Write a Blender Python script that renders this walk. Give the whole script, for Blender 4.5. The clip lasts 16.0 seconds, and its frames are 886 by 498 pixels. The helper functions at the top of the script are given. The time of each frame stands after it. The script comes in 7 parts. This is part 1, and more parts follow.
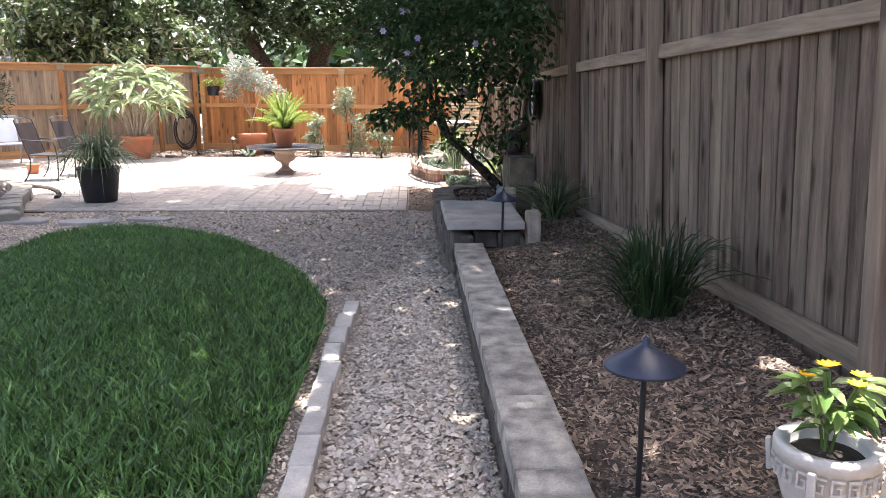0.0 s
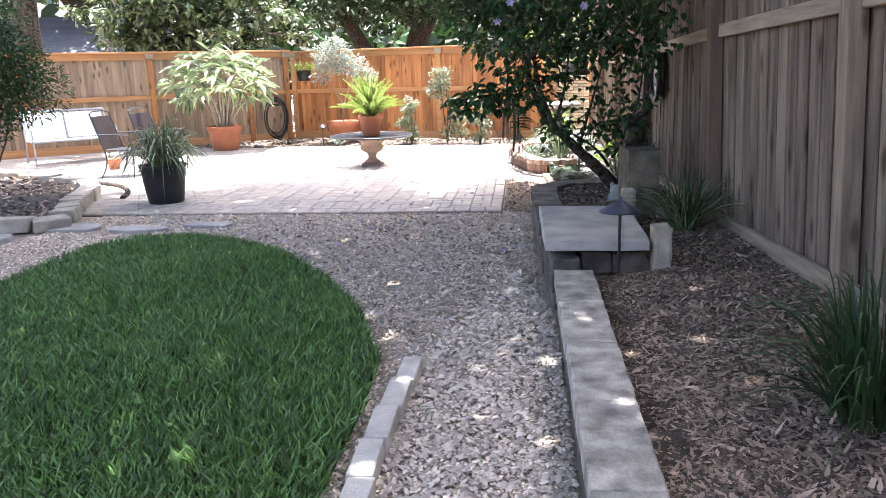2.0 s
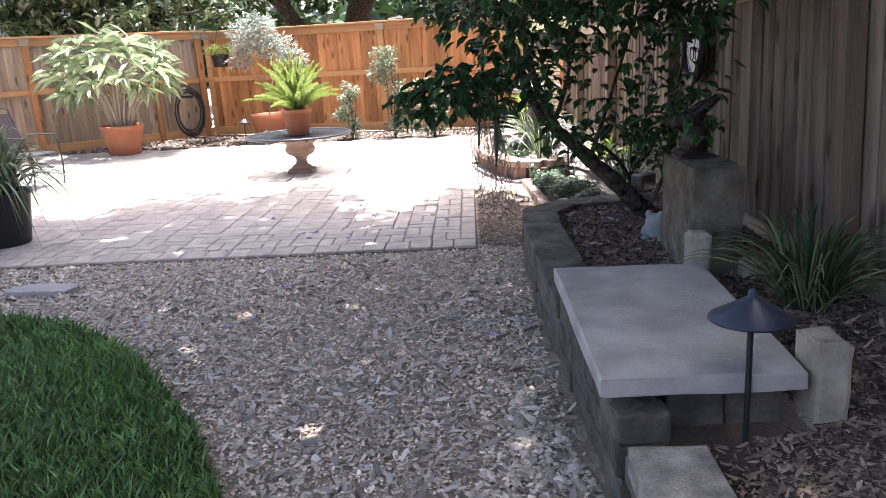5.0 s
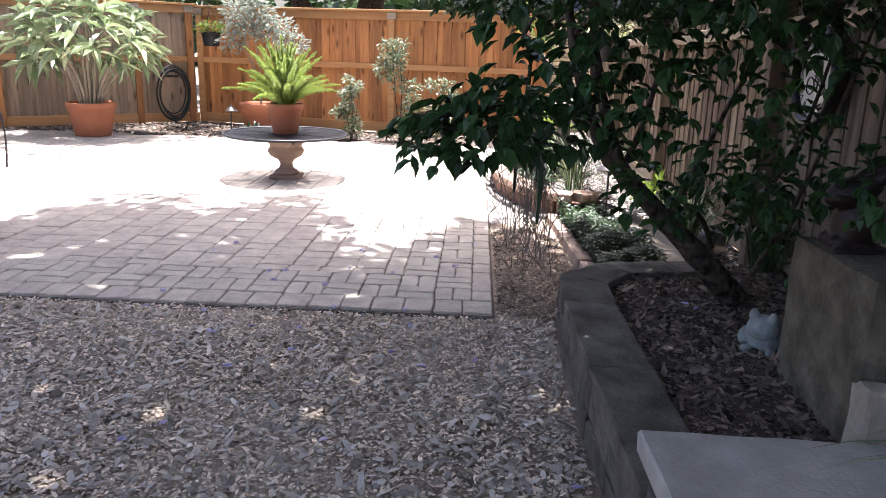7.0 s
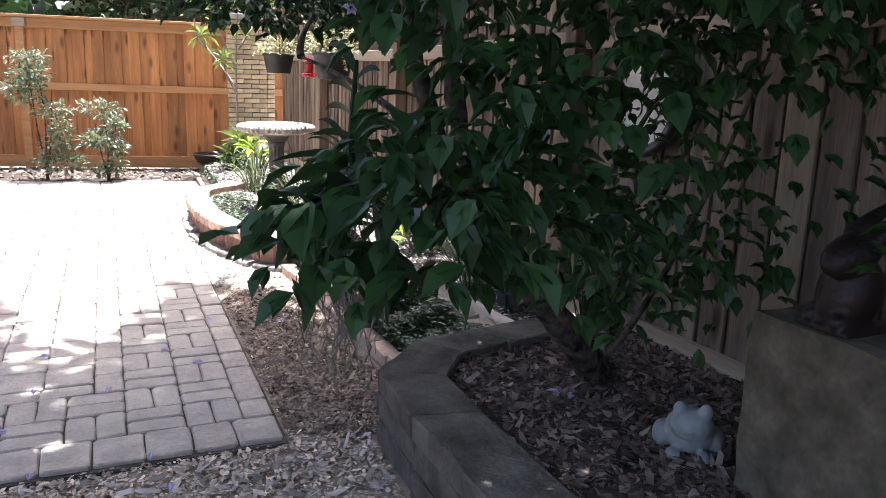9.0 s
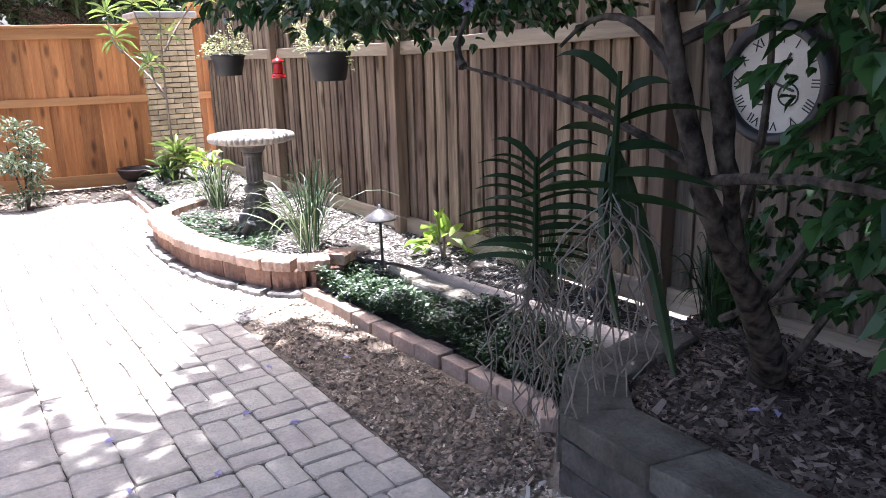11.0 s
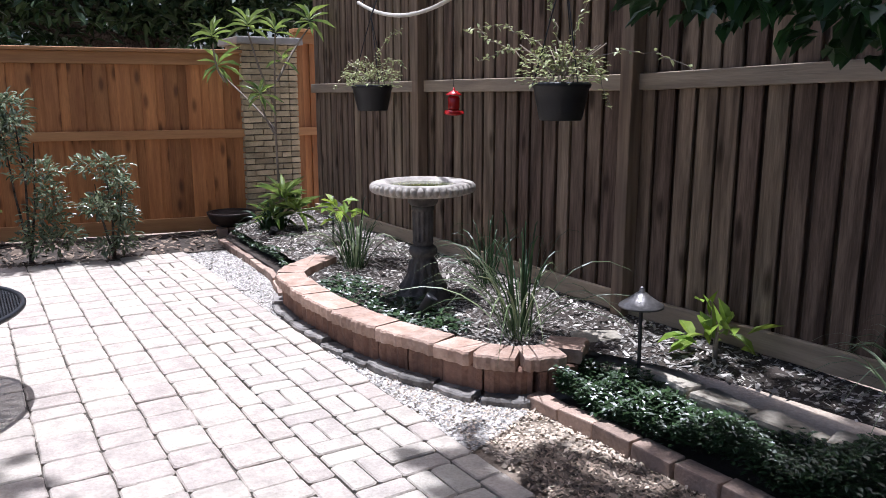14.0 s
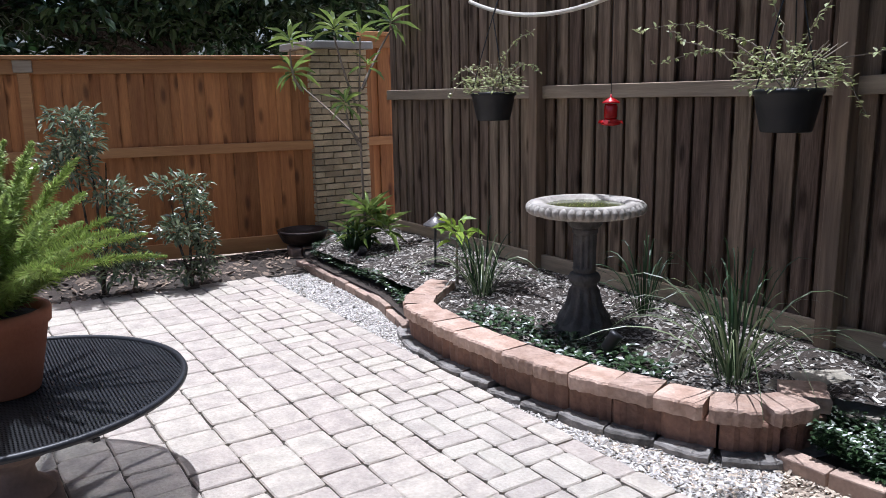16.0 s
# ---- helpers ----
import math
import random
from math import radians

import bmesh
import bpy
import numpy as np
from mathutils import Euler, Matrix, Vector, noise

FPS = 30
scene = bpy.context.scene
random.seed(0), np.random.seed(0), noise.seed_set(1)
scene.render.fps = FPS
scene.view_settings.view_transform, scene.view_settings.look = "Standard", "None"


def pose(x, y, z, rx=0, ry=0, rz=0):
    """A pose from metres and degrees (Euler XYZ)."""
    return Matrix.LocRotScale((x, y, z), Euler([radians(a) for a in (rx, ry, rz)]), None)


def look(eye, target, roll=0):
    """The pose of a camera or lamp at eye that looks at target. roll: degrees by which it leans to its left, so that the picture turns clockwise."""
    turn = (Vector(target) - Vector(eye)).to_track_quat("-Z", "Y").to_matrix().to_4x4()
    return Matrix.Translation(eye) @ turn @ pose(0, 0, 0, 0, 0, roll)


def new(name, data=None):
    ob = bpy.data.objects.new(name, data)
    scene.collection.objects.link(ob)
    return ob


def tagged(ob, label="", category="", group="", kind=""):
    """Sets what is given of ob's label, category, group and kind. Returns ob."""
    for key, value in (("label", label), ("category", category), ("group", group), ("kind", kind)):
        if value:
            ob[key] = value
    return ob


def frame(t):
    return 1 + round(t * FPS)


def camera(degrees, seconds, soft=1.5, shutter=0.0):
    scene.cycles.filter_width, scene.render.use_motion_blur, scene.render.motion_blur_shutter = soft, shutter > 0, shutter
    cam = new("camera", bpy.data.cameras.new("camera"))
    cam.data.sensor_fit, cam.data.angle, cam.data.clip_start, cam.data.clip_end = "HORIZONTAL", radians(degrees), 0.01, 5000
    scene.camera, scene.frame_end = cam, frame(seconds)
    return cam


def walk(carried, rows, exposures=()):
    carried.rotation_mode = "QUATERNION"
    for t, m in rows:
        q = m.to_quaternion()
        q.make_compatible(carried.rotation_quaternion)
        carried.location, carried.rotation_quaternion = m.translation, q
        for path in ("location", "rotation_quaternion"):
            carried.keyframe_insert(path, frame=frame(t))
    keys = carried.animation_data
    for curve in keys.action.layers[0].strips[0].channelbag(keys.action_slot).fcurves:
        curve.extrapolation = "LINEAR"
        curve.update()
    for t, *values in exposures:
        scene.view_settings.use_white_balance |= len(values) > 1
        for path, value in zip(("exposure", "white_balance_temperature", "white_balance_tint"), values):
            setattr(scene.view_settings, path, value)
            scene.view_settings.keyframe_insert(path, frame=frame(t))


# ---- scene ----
cam = camera(60.4, 16.0, soft=0.65)
METRES, EYE, TILT, LEAN, TURN = 10.7, 1.5, -1.55, 0.0, -2.3
ROWS = [
    (0.0, 0.0, 0.0, 0.0, 0.05, -10.49, -0.25),
    (0.5, 0.0017, 0.0318, 0.0014, 4.98, -11.44, 0.54),
    (1.0, 0.0018, 0.0668, 0.0015, 2.92, -11.12, 2.41),
    (1.5, 0.0057, 0.1018, 0.0013, 4.99, -11.12, 1.73),
    (2.0, 0.0072, 0.136, 0.0022, 8.07, -11.89, 1.33),
    (2.5, -0.0018, 0.1706, 0.0025, 4.71, -9.61, 2.93),
    (3.0, -0.0085, 0.2034, 0.0046, 4.97, -9.82, 4.61),
    (3.5, -0.0105, 0.2413, 0.0035, 6.88, -11.69, 0.93),
    (4.0, -0.0147, 0.2843, 0.0025, 4.33, -11.33, 1.76),
    (4.5, -0.0196, 0.3239, 0.004, 3.76, -13.43, 3.27),
    (7.0, -0.0404, 0.4951, 0.0085, 4.85, -13.63, -1.87),
    (7.5, -0.0516, 0.5269, 0.0079, -4.74, -14.35, -0.62),
    (8.0, -0.0606, 0.558, 0.007, -11.41, -13.4, -0.88),
    (10.5, -0.1366, 0.6655, 0.0152, -31.3, -12.01, 0.58),
    (11.0, -0.1539, 0.6828, 0.018, -31.22, -13.19, 2.39),
    (11.5, -0.1584, 0.7081, 0.0177, -26.65, -9.74, 3.11),
    (12.0, -0.1645, 0.7322, 0.0175, -26.53, -11.13, -0.32),
    (12.5, -0.1774, 0.7568, 0.0189, -30.0, -10.52, 2.59),
    (13.0, -0.1819, 0.7826, 0.0182, -29.97, -11.57, 0.44),
    (13.5, -0.1831, 0.813, 0.0197, -28.51, -10.07, -0.63),
    (14.0, -0.1959, 0.8411, 0.0192, -29.82, -10.15, 0.79),
    (14.5, -0.2105, 0.8696, 0.0208, -29.59, -11.76, 1.02),
    (15.0, -0.2175, 0.8977, 0.0231, -28.79, -10.78, 2.75),
    (15.5, -0.2293, 0.9172, 0.0252, -29.3, -9.82, -0.64),
    (16.0, -0.2507, 0.9332, 0.0277, -31.06, -10.2, 1.9),
]
EXPOSURES = [(0.0, 2.43, 6300, 15.5), (0.5, 2.6, 6250, 15.5), (2.0, 2.8, 6050, 15.5), (4.5, 2.55, 6050, 17.5), (7.0, 2.05, 6100, 17.5), (8.0, 2.0, 6100, 17.0), (10.5, 2.3, 5650, 16.5), (11.0, 2.2, 5650, 17.0), (12.0, 1.3, 5750, 18.5), (13.5, 0.57, 5550, 16.5), (16.0, 0.2, 5400, 13.5)]
walk(cam, [(t, pose(0, 0, EYE, TILT, LEAN, TURN) @ pose(METRES * x, METRES * y, METRES * z, 90 + pitch, roll, yaw)) for t, x, y, z, yaw, pitch, roll in ROWS], EXPOSURES)

# world and sun: a high summer sun, a little beyond the far fence
SUN_TO = Vector((0.03, 0.16, 1.0)).normalized()
world = bpy.data.worlds.new("sky_world")
scene.world = world
world.use_nodes = True
_wn = world.node_tree.nodes
_sky = _wn.new("ShaderNodeTexSky")
_sky.sky_type = "NISHITA"
_sky.sun_disc = False
_sky.air_density = 0.9
_sky.dust_density = 5.0
_sky.ozone_density = 0.6
_sky.sun_elevation = math.asin(SUN_TO.z)
_sky.sun_rotation = math.atan2(SUN_TO.x, SUN_TO.y)
world.node_tree.links.new(_sky.outputs["Color"], _wn["Background"].inputs["Color"])
_wn["Background"].inputs["Strength"].default_value = 0.13
_sun = bpy.data.lights.new("sun", "SUN")
_sun.energy = 5.0
_sun.angle = radians(0.55)
_sun.color = (1.0, 0.97, 0.93)
sun = new("sun", _sun)
sun.matrix_world = look((0, 0, 30), Vector((0, 0, 30)) - SUN_TO)

# ---------------------------------------------------------------- materials
def material(name, c1, c2, scale=8.0, rough=0.8, bump=0.2, detail_scale=60.0, stretch=(1, 1, 1), vary=0.0, metal=0.0,
             stain=0.25, island=False, spec=0.4, fine=0.35, through_light=0.0, knots=False, hue=0.0):
    """A node material with two scales of colour variation, bump, and a shift by object (or by loose piece)."""
    m = bpy.data.materials.new(name)
    m.use_nodes = True
    nt = m.node_tree
    n, l = nt.nodes, nt.links
    b = n["Principled BSDF"]
    b.inputs["Roughness"].default_value = rough
    b.inputs["Metallic"].default_value = metal
    b.inputs["Specular IOR Level"].default_value = spec
    tc = n.new("ShaderNodeTexCoord")
    mp = n.new("ShaderNodeMapping")
    mp.inputs["Scale"].default_value = stretch
    if island:
        geo = n.new("ShaderNodeNewGeometry")
        rnd = geo.outputs["Random Per Island"]
    else:
        info = n.new("ShaderNodeObjectInfo")
        rnd = info.outputs["Random"]
    off = n.new("ShaderNodeVectorMath")
    off.operation = "SCALE"
    off.inputs[0].default_value = (13.0, 7.0, 29.0)
    l.new(rnd, off.inputs["Scale"])
    l.new(tc.outputs["Object"], mp.inputs["Vector"])
    add = n.new("ShaderNodeVectorMath")
    l.new(mp.outputs["Vector"], add.inputs[0])
    l.new(off.outputs[0], add.inputs[1])
    big = n.new("ShaderNodeTexNoise")
    big.inputs["Scale"].default_value = scale
    big.inputs["Detail"].default_value = 4.0
    l.new(add.outputs[0], big.inputs["Vector"])
    small = n.new("ShaderNodeTexNoise")
    small.inputs["Scale"].default_value = detail_scale
    small.inputs["Detail"].default_value = 3.0
    l.new(add.outputs[0], small.inputs["Vector"])
    ramp = n.new("ShaderNodeMapRange")
    ramp.inputs["From Min"].default_value = 0.32
    ramp.inputs["From Max"].default_value = 0.68
    l.new(big.outputs["Fac"], ramp.inputs["Value"])
    mix = n.new("ShaderNodeMix")
    mix.data_type = "RGBA"
    mix.inputs["A"].default_value = (*c1, 1)
    mix.inputs["B"].default_value = (*c2, 1)
    l.new(ramp.outputs[0], mix.inputs["Factor"])
    hsv = n.new("ShaderNodeHueSaturation")
    shade = mix.outputs["Result"]
    if knots:
        km = n.new("ShaderNodeMapping")
        km.inputs["Scale"].default_value = (4.5, 4.5, 1.5)
        km.inputs["Rotation"].default_value = (radians(90), 0, 0)
        l.new(tc.outputs["Object"], km.inputs["Vector"])
        ka = n.new("ShaderNodeVectorMath")
        l.new(km.outputs["Vector"], ka.inputs[0])
        l.new(off.outputs[0], ka.inputs[1])
        vo = n.new("ShaderNodeTexVoronoi")
        vo.voronoi_dimensions = "2D"
        vo.inputs["Scale"].default_value = 1.0
        l.new(ka.outputs[0], vo.inputs["Vector"])
        kr = n.new("ShaderNodeMapRange")
        kr.inputs["From Min"].default_value = 0.05
        kr.inputs["From Max"].default_value = 0.15
        kr.inputs["To Min"].default_value = 0.75
        kr.inputs["To Max"].default_value = 0.0
        l.new(vo.outputs["Distance"], kr.inputs["Value"])
        kx = n.new("ShaderNodeMix")
        kx.data_type = "RGBA"
        kx.inputs["B"].default_value = (c2[0] * 0.3, c2[1] * 0.27, c2[2] * 0.25, 1)
        l.new(kr.outputs[0], kx.inputs["Factor"])
        l.new(shade, kx.inputs["A"])
        shade = kx.outputs["Result"]
    l.new(shade, hsv.inputs["Color"])
    if hue:
        hm = n.new("ShaderNodeMath")
        hm.operation = "MULTIPLY_ADD"
        hm.inputs[1].default_value = hue
        hm.inputs[2].default_value = 0.5 - hue / 2
        l.new(rnd, hm.inputs[0])
        l.new(hm.outputs[0], hsv.inputs["Hue"])
    val = n.new("ShaderNodeMath")
    val.operation = "MULTIPLY_ADD"
    val.inputs[1].default_value = fine
    val.inputs[2].default_value = 1.0 - fine / 2 - vary / 2
    l.new(small.outputs["Fac"], val.inputs[0])
    val2 = n.new("ShaderNodeMath")
    val2.operation = "MULTIPLY_ADD"
    val2.inputs[1].default_value = vary
    l.new(rnd, val2.inputs[0])
    l.new(val.outputs[0], val2.inputs[2])
    l.new(val2.outputs[0], hsv.inputs["Value"])
    l.new(hsv.outputs["Color"], b.inputs["Base Color"])
    rr = n.new("ShaderNodeMapRange")
    rr.inputs["To Min"].default_value = max(0.03, rough - 0.12)
    rr.inputs["To Max"].default_value = min(1.0, rough + 0.12)
    l.new(big.outputs["Fac"], rr.inputs["Value"])
    l.new(rr.outputs[0], b.inputs["Roughness"])
    if bump:
        bp = n.new("ShaderNodeBump")
        bp.inputs["Strength"].default_value = bump
        bp.inputs["Distance"].default_value = 0.01
        l.new(small.outputs["Fac"], bp.inputs["Height"])
        l.new(bp.outputs["Normal"], b.inputs["Normal"])
    if through_light:
        tr = n.new("ShaderNodeBsdfTranslucent")
        l.new(hsv.outputs["Color"], tr.inputs["Color"])
        ms = n.new("ShaderNodeMixShader")
        ms.inputs["Fac"].default_value = through_light
        l.new(b.outputs[0], ms.inputs[1])
        l.new(tr.outputs[0], ms.inputs[2])
        l.new(ms.outputs[0], n["Material Output"].inputs["Surface"])
    return m


GRAIN = (9, 9, 0.7)
M_WOOD_OLD = material("weathered_wood", (0.25, 0.2, 0.15), (0.10, 0.08, 0.061), 1.6, 0.85, 0.45, 14, GRAIN, 0.4, fine=0.85, knots=True, spec=0.12, hue=0.02)
M_WOOD_DARK = material("dark_weathered_wood", (0.27, 0.195, 0.135), (0.10, 0.071, 0.05), 2.2, 0.9, 0.5, 14, GRAIN, 0.6, fine=0.95, knots=True, spec=0.1, hue=0.02)
M_RAIL_OLD = material("weathered_rail_wood", (0.31, 0.25, 0.18), (0.17, 0.137, 0.10), 3.0, 0.85, 0.4, 14, (0.7, 9, 9), 0.25, fine=0.55)
M_RAIL = material("pale_rail_wood", (0.41, 0.325, 0.225), (0.25, 0.195, 0.138), 2.0, 0.8, 0.3, 14, (0.7, 9, 9), 0.25, fine=0.4)
M_POST = material("pale_post_wood", (0.31, 0.245, 0.175), (0.17, 0.132, 0.096), 3.5, 0.8, 0.35, 14, GRAIN, 0.25, fine=0.7, knots=True)
M_POST_MID = material("brown_post_wood", (0.27, 0.19, 0.125), (0.15, 0.105, 0.072), 3.5, 0.85, 0.4, 14, GRAIN, 0.2, fine=0.55)
M_POST_DARK = material("dark_post_wood", (0.17, 0.115, 0.08), (0.11, 0.08, 0.055), 2.5, 0.8, 0.3, 14, GRAIN, 0.2, fine=0.45)
M_CEDAR = material("cedar_board", (0.52, 0.225, 0.072), (0.33, 0.13, 0.043), 1.6, 0.7, 0.25, 14, GRAIN, 0.6, fine=0.6, knots=True)
M_CEDAR_PALE = material("faded_cedar_board", (0.38, 0.265, 0.165), (0.22, 0.155, 0.10), 2.0, 0.75, 0.3, 14, GRAIN, 0.4, fine=0.6, knots=True)
M_CEDAR_RAIL = material("cedar_rail", (0.50, 0.26, 0.10), (0.40, 0.19, 0.075), 2.0, 0.7, 0.25, 14, (0.7, 9, 9), 0.25, fine=0.35)
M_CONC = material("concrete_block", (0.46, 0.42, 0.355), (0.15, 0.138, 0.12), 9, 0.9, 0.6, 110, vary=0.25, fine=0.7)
# stained concrete, darkened further so its colour holds the tree's shade
M_CONC_SHADED = material("stained_shaded_concrete_block", (0.15, 0.135, 0.112), (0.06, 0.054, 0.043), 6, 0.92, 0.7, 70, vary=0.25, fine=0.7, spec=0.12)
M_SLAB = material("pale_cast_slab", (0.45, 0.425, 0.375), (0.30, 0.28, 0.245), 5, 0.8, 0.3, 80, fine=0.3)
M_STONE = material("limestone", (0.42, 0.37, 0.295), (0.25, 0.22, 0.17), 6, 0.9, 0.6, 50, vary=0.2, fine=0.45)
# mossy mottling on a base darkened for the shade under the tree
M_MOSSY = material("mossy_shaded_stone", (0.15, 0.128, 0.09), (0.05, 0.046, 0.03), 9, 0.92, 0.8, 45, vary=0.15, fine=0.8)
M_PAVER = material("tumbled_paver", (0.475, 0.41, 0.34), (0.35, 0.305, 0.255), 11, 0.85, 0.6, 60, vary=0.14, fine=0.55, hue=0.02)
M_BRICKP = material("grey_paver_brick", (0.455, 0.40, 0.335), (0.35, 0.31, 0.26), 9, 0.85, 0.5, 70, vary=0.13, fine=0.5, hue=0.02)
M_PAVER_J = material("tumbled_paver_joined", (0.475, 0.41, 0.34), (0.35, 0.305, 0.255), 11, 0.85, 0.6, 60, vary=0.14, fine=0.55, island=True, hue=0.02)
# two reds: sun on the caps and shade on the faces, as colour
M_REDCAP = material("sun_pale_red_cap", (0.50, 0.36, 0.28), (0.33, 0.215, 0.155), 9, 0.9, 0.8, 50, vary=0.35, fine=0.6)
M_REDBLOCK = material("shade_dark_red_block", (0.27, 0.15, 0.10), (0.16, 0.092, 0.066), 9, 0.9, 0.8, 50, vary=0.4, fine=0.6)
M_TOE = material("grey_toe_stone", (0.27, 0.245, 0.22), (0.12, 0.108, 0.095), 9, 0.9, 0.8, 50, vary=0.4, fine=0.6)
# dark block colour: the shade on wall sides is part of it
M_DARKBLOCK = material("shade_toned_block", (0.13, 0.113, 0.093), (0.055, 0.048, 0.04), 7, 0.9, 0.8, 50, vary=0.35, fine=0.7)
M_EDGE = material("edging_brick", (0.46, 0.33, 0.25), (0.28, 0.2, 0.155), 6, 0.9, 0.6, 60, vary=0.4, fine=0.6)
M_BUFF = material("buff_brick", (0.60, 0.485, 0.30), (0.40, 0.31, 0.185), 7, 0.9, 0.6, 70, vary=0.5, fine=0.5)
M_MORTAR = material("mortar", (0.17, 0.145, 0.11), (0.11, 0.095, 0.075), 9, 0.95, 0.4, 80)
M_KERB = material("pale_kerb_block", (0.60, 0.54, 0.46), (0.42, 0.38, 0.32), 7, 0.9, 0.5, 80, vary=0.2, fine=0.35)
M_SOIL = material("dark_soil", (0.06, 0.045, 0.035), (0.035, 0.027, 0.02), 6, 0.95, 0.8, 70, fine=0.6)
M_GROUND = material("gravelly_earth", (0.38, 0.305, 0.23), (0.22, 0.172, 0.128), 1.3, 0.95, 0.9, 55, fine=0.8)
M_SAND = material("sandy_joint", (0.13, 0.11, 0.085), (0.06, 0.05, 0.04), 5, 0.95, 0.5, 80, fine=0.6)
M_GRAVEL = material("gravel_chip", (0.70, 0.58, 0.45), (0.34, 0.27, 0.20), 3, 0.9, 0.3, 60, vary=1.15, island=True, fine=0.3)
M_PEBBLE = material("rounded_pebble", (0.64, 0.555, 0.455), (0.42, 0.35, 0.275), 3, 0.85, 0.2, 60, vary=0.8, island=True, fine=0.3)
M_LITTER = material("dry_leaf_litter", (0.52, 0.47, 0.41), (0.20, 0.165, 0.13), 3, 0.85, 0.3, 60, vary=1.0, island=True, fine=0.3)
M_GRAVEL_PALE = material("pale_gravel_chip", (0.58, 0.54, 0.49), (0.33, 0.30, 0.265), 3, 0.9, 0.3, 60, vary=1.1, island=True, fine=0.3)
M_MULCH = material("bark_mulch", (0.30, 0.225, 0.165), (0.075, 0.055, 0.04), 3, 0.9, 0.4, 60, vary=1.25, island=True, fine=0.4)
# bark mulch again, its colour darkened to carry the shade under the tree
M_MULCH_SHADED = material("shade_darkened_mulch", (0.23, 0.175, 0.14), (0.03, 0.023, 0.019), 3, 0.9, 0.4, 60, vary=1.4, island=True, fine=0.4, spec=0.1)
M_CACTUS = material("fleshy_cactus_stem", (0.03, 0.055, 0.018), (0.018, 0.035, 0.012), 9, 0.5, 0.2, 40, fine=0.4)
M_BLEACHED = material("bleached_mulch_chip", (0.50, 0.46, 0.405), (0.10, 0.085, 0.07), 3, 0.9, 0.3, 60, vary=1.4, island=True, fine=0.3)
M_ROOT = material("grey_air_root", (0.24, 0.205, 0.165), (0.13, 0.11, 0.085), 4, 0.9, 0.3, 30, vary=0.6, island=True)
M_HAT = material("weathered_metal_hat", (0.22, 0.205, 0.195), (0.10, 0.092, 0.088), 14, 0.38, 0.2, 60, metal=0.5, fine=0.5)
M_LAWNSOIL = material("lawn_earth", (0.03, 0.045, 0.014), (0.022, 0.03, 0.012), 5, 0.95, 0.6, 40)
M_GRASS = material("lawn_grass", (0.17, 0.28, 0.072), (0.048, 0.112, 0.027), 2.6, 0.36, 0, 8, vary=1.5, island=True, through_light=0.2, fine=0.4)
M_LEAF_DARK = material("dark_leaf", (0.042, 0.10, 0.026), (0.022, 0.056, 0.016), 2, 0.4, 0.1, 30, vary=0.9, island=True, through_light=0.3)
M_LEAF_TREE = material("tree_leaf", (0.04, 0.078, 0.022), (0.024, 0.05, 0.015), 0.6, 0.38, 0, 20, vary=0.8, island=True, through_light=0.25)
M_LEAF_BIG = material("large_glossy_leaf", (0.26, 0.35, 0.12), (0.12, 0.21, 0.055), 2, 0.25, 0.1, 30, vary=0.7, island=True, through_light=0.3)
M_LEAF_SILVER = material("silvery_leaf", (0.36, 0.38, 0.32), (0.25, 0.29, 0.22), 3, 0.55, 0.1, 30, vary=0.5, island=True, through_light=0.25)
# pale base colour stands in for white sun highlights on the leaves
M_LEAF_PALE = material("sunlit_broad_leaf", (0.46, 0.51, 0.31), (0.19, 0.26, 0.11), 2, 0.22, 0.1, 30, vary=0.8, island=True, through_light=0.25, spec=0.7)
M_LEAF_CANE = material("yellow_green_cane_leaf", (0.33, 0.42, 0.10), (0.07, 0.12, 0.03), 5, 0.3, 0.1, 30, vary=0.8, island=True, through_light=0.3, spec=0.6)
M_LEAF_MAG = material("glossy_evergreen_leaf", (0.12, 0.155, 0.065), (0.05, 0.08, 0.028), 1.0, 0.24, 0, 20, vary=0.8, island=True, through_light=0.12, spec=0.8)
M_LEAF_TRAIL = material("pale_trailing_leaf", (0.50, 0.52, 0.26), (0.27, 0.30, 0.13), 4, 0.45, 0.1, 30, vary=0.7, island=True, through_light=0.25)
# tree leaf darkened: the shade under the crown is in its colour
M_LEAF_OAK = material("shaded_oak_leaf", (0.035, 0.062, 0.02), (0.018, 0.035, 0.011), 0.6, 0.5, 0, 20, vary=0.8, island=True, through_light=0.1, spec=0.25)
M_FERN = material("fern_leaf", (0.48, 0.55, 0.16), (0.25, 0.35, 0.075), 3, 0.5, 0, 30, vary=0.8, island=True, through_light=0.3)
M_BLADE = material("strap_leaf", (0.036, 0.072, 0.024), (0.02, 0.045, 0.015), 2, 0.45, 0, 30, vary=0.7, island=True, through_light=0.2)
# dark green leaf made paler: sun glints are put into the colour
M_CAMELLIA = material("glossy_shrub_leaf", (0.29, 0.33, 0.21), (0.09, 0.125, 0.06), 3, 0.2, 0.1, 30, vary=0.9, island=True, through_light=0.15, spec=0.8)
M_ORCHID = material("dark_orchid_leaf", (0.022, 0.042, 0.014), (0.013, 0.028, 0.01), 2, 0.6, 0, 30, vary=0.6, island=True, through_light=0.08, spec=0.12)
M_BLADE_PALE = material("variegated_strap_leaf", (0.25, 0.29, 0.16), (0.07, 0.11, 0.04), 2, 0.4, 0, 30, vary=0.9, island=True, through_light=0.2)
M_JASMINE = material("groundcover_leaf", (0.05, 0.085, 0.032), (0.028, 0.052, 0.02), 3, 0.3, 0, 30, vary=0.9, island=True, through_light=0.1)
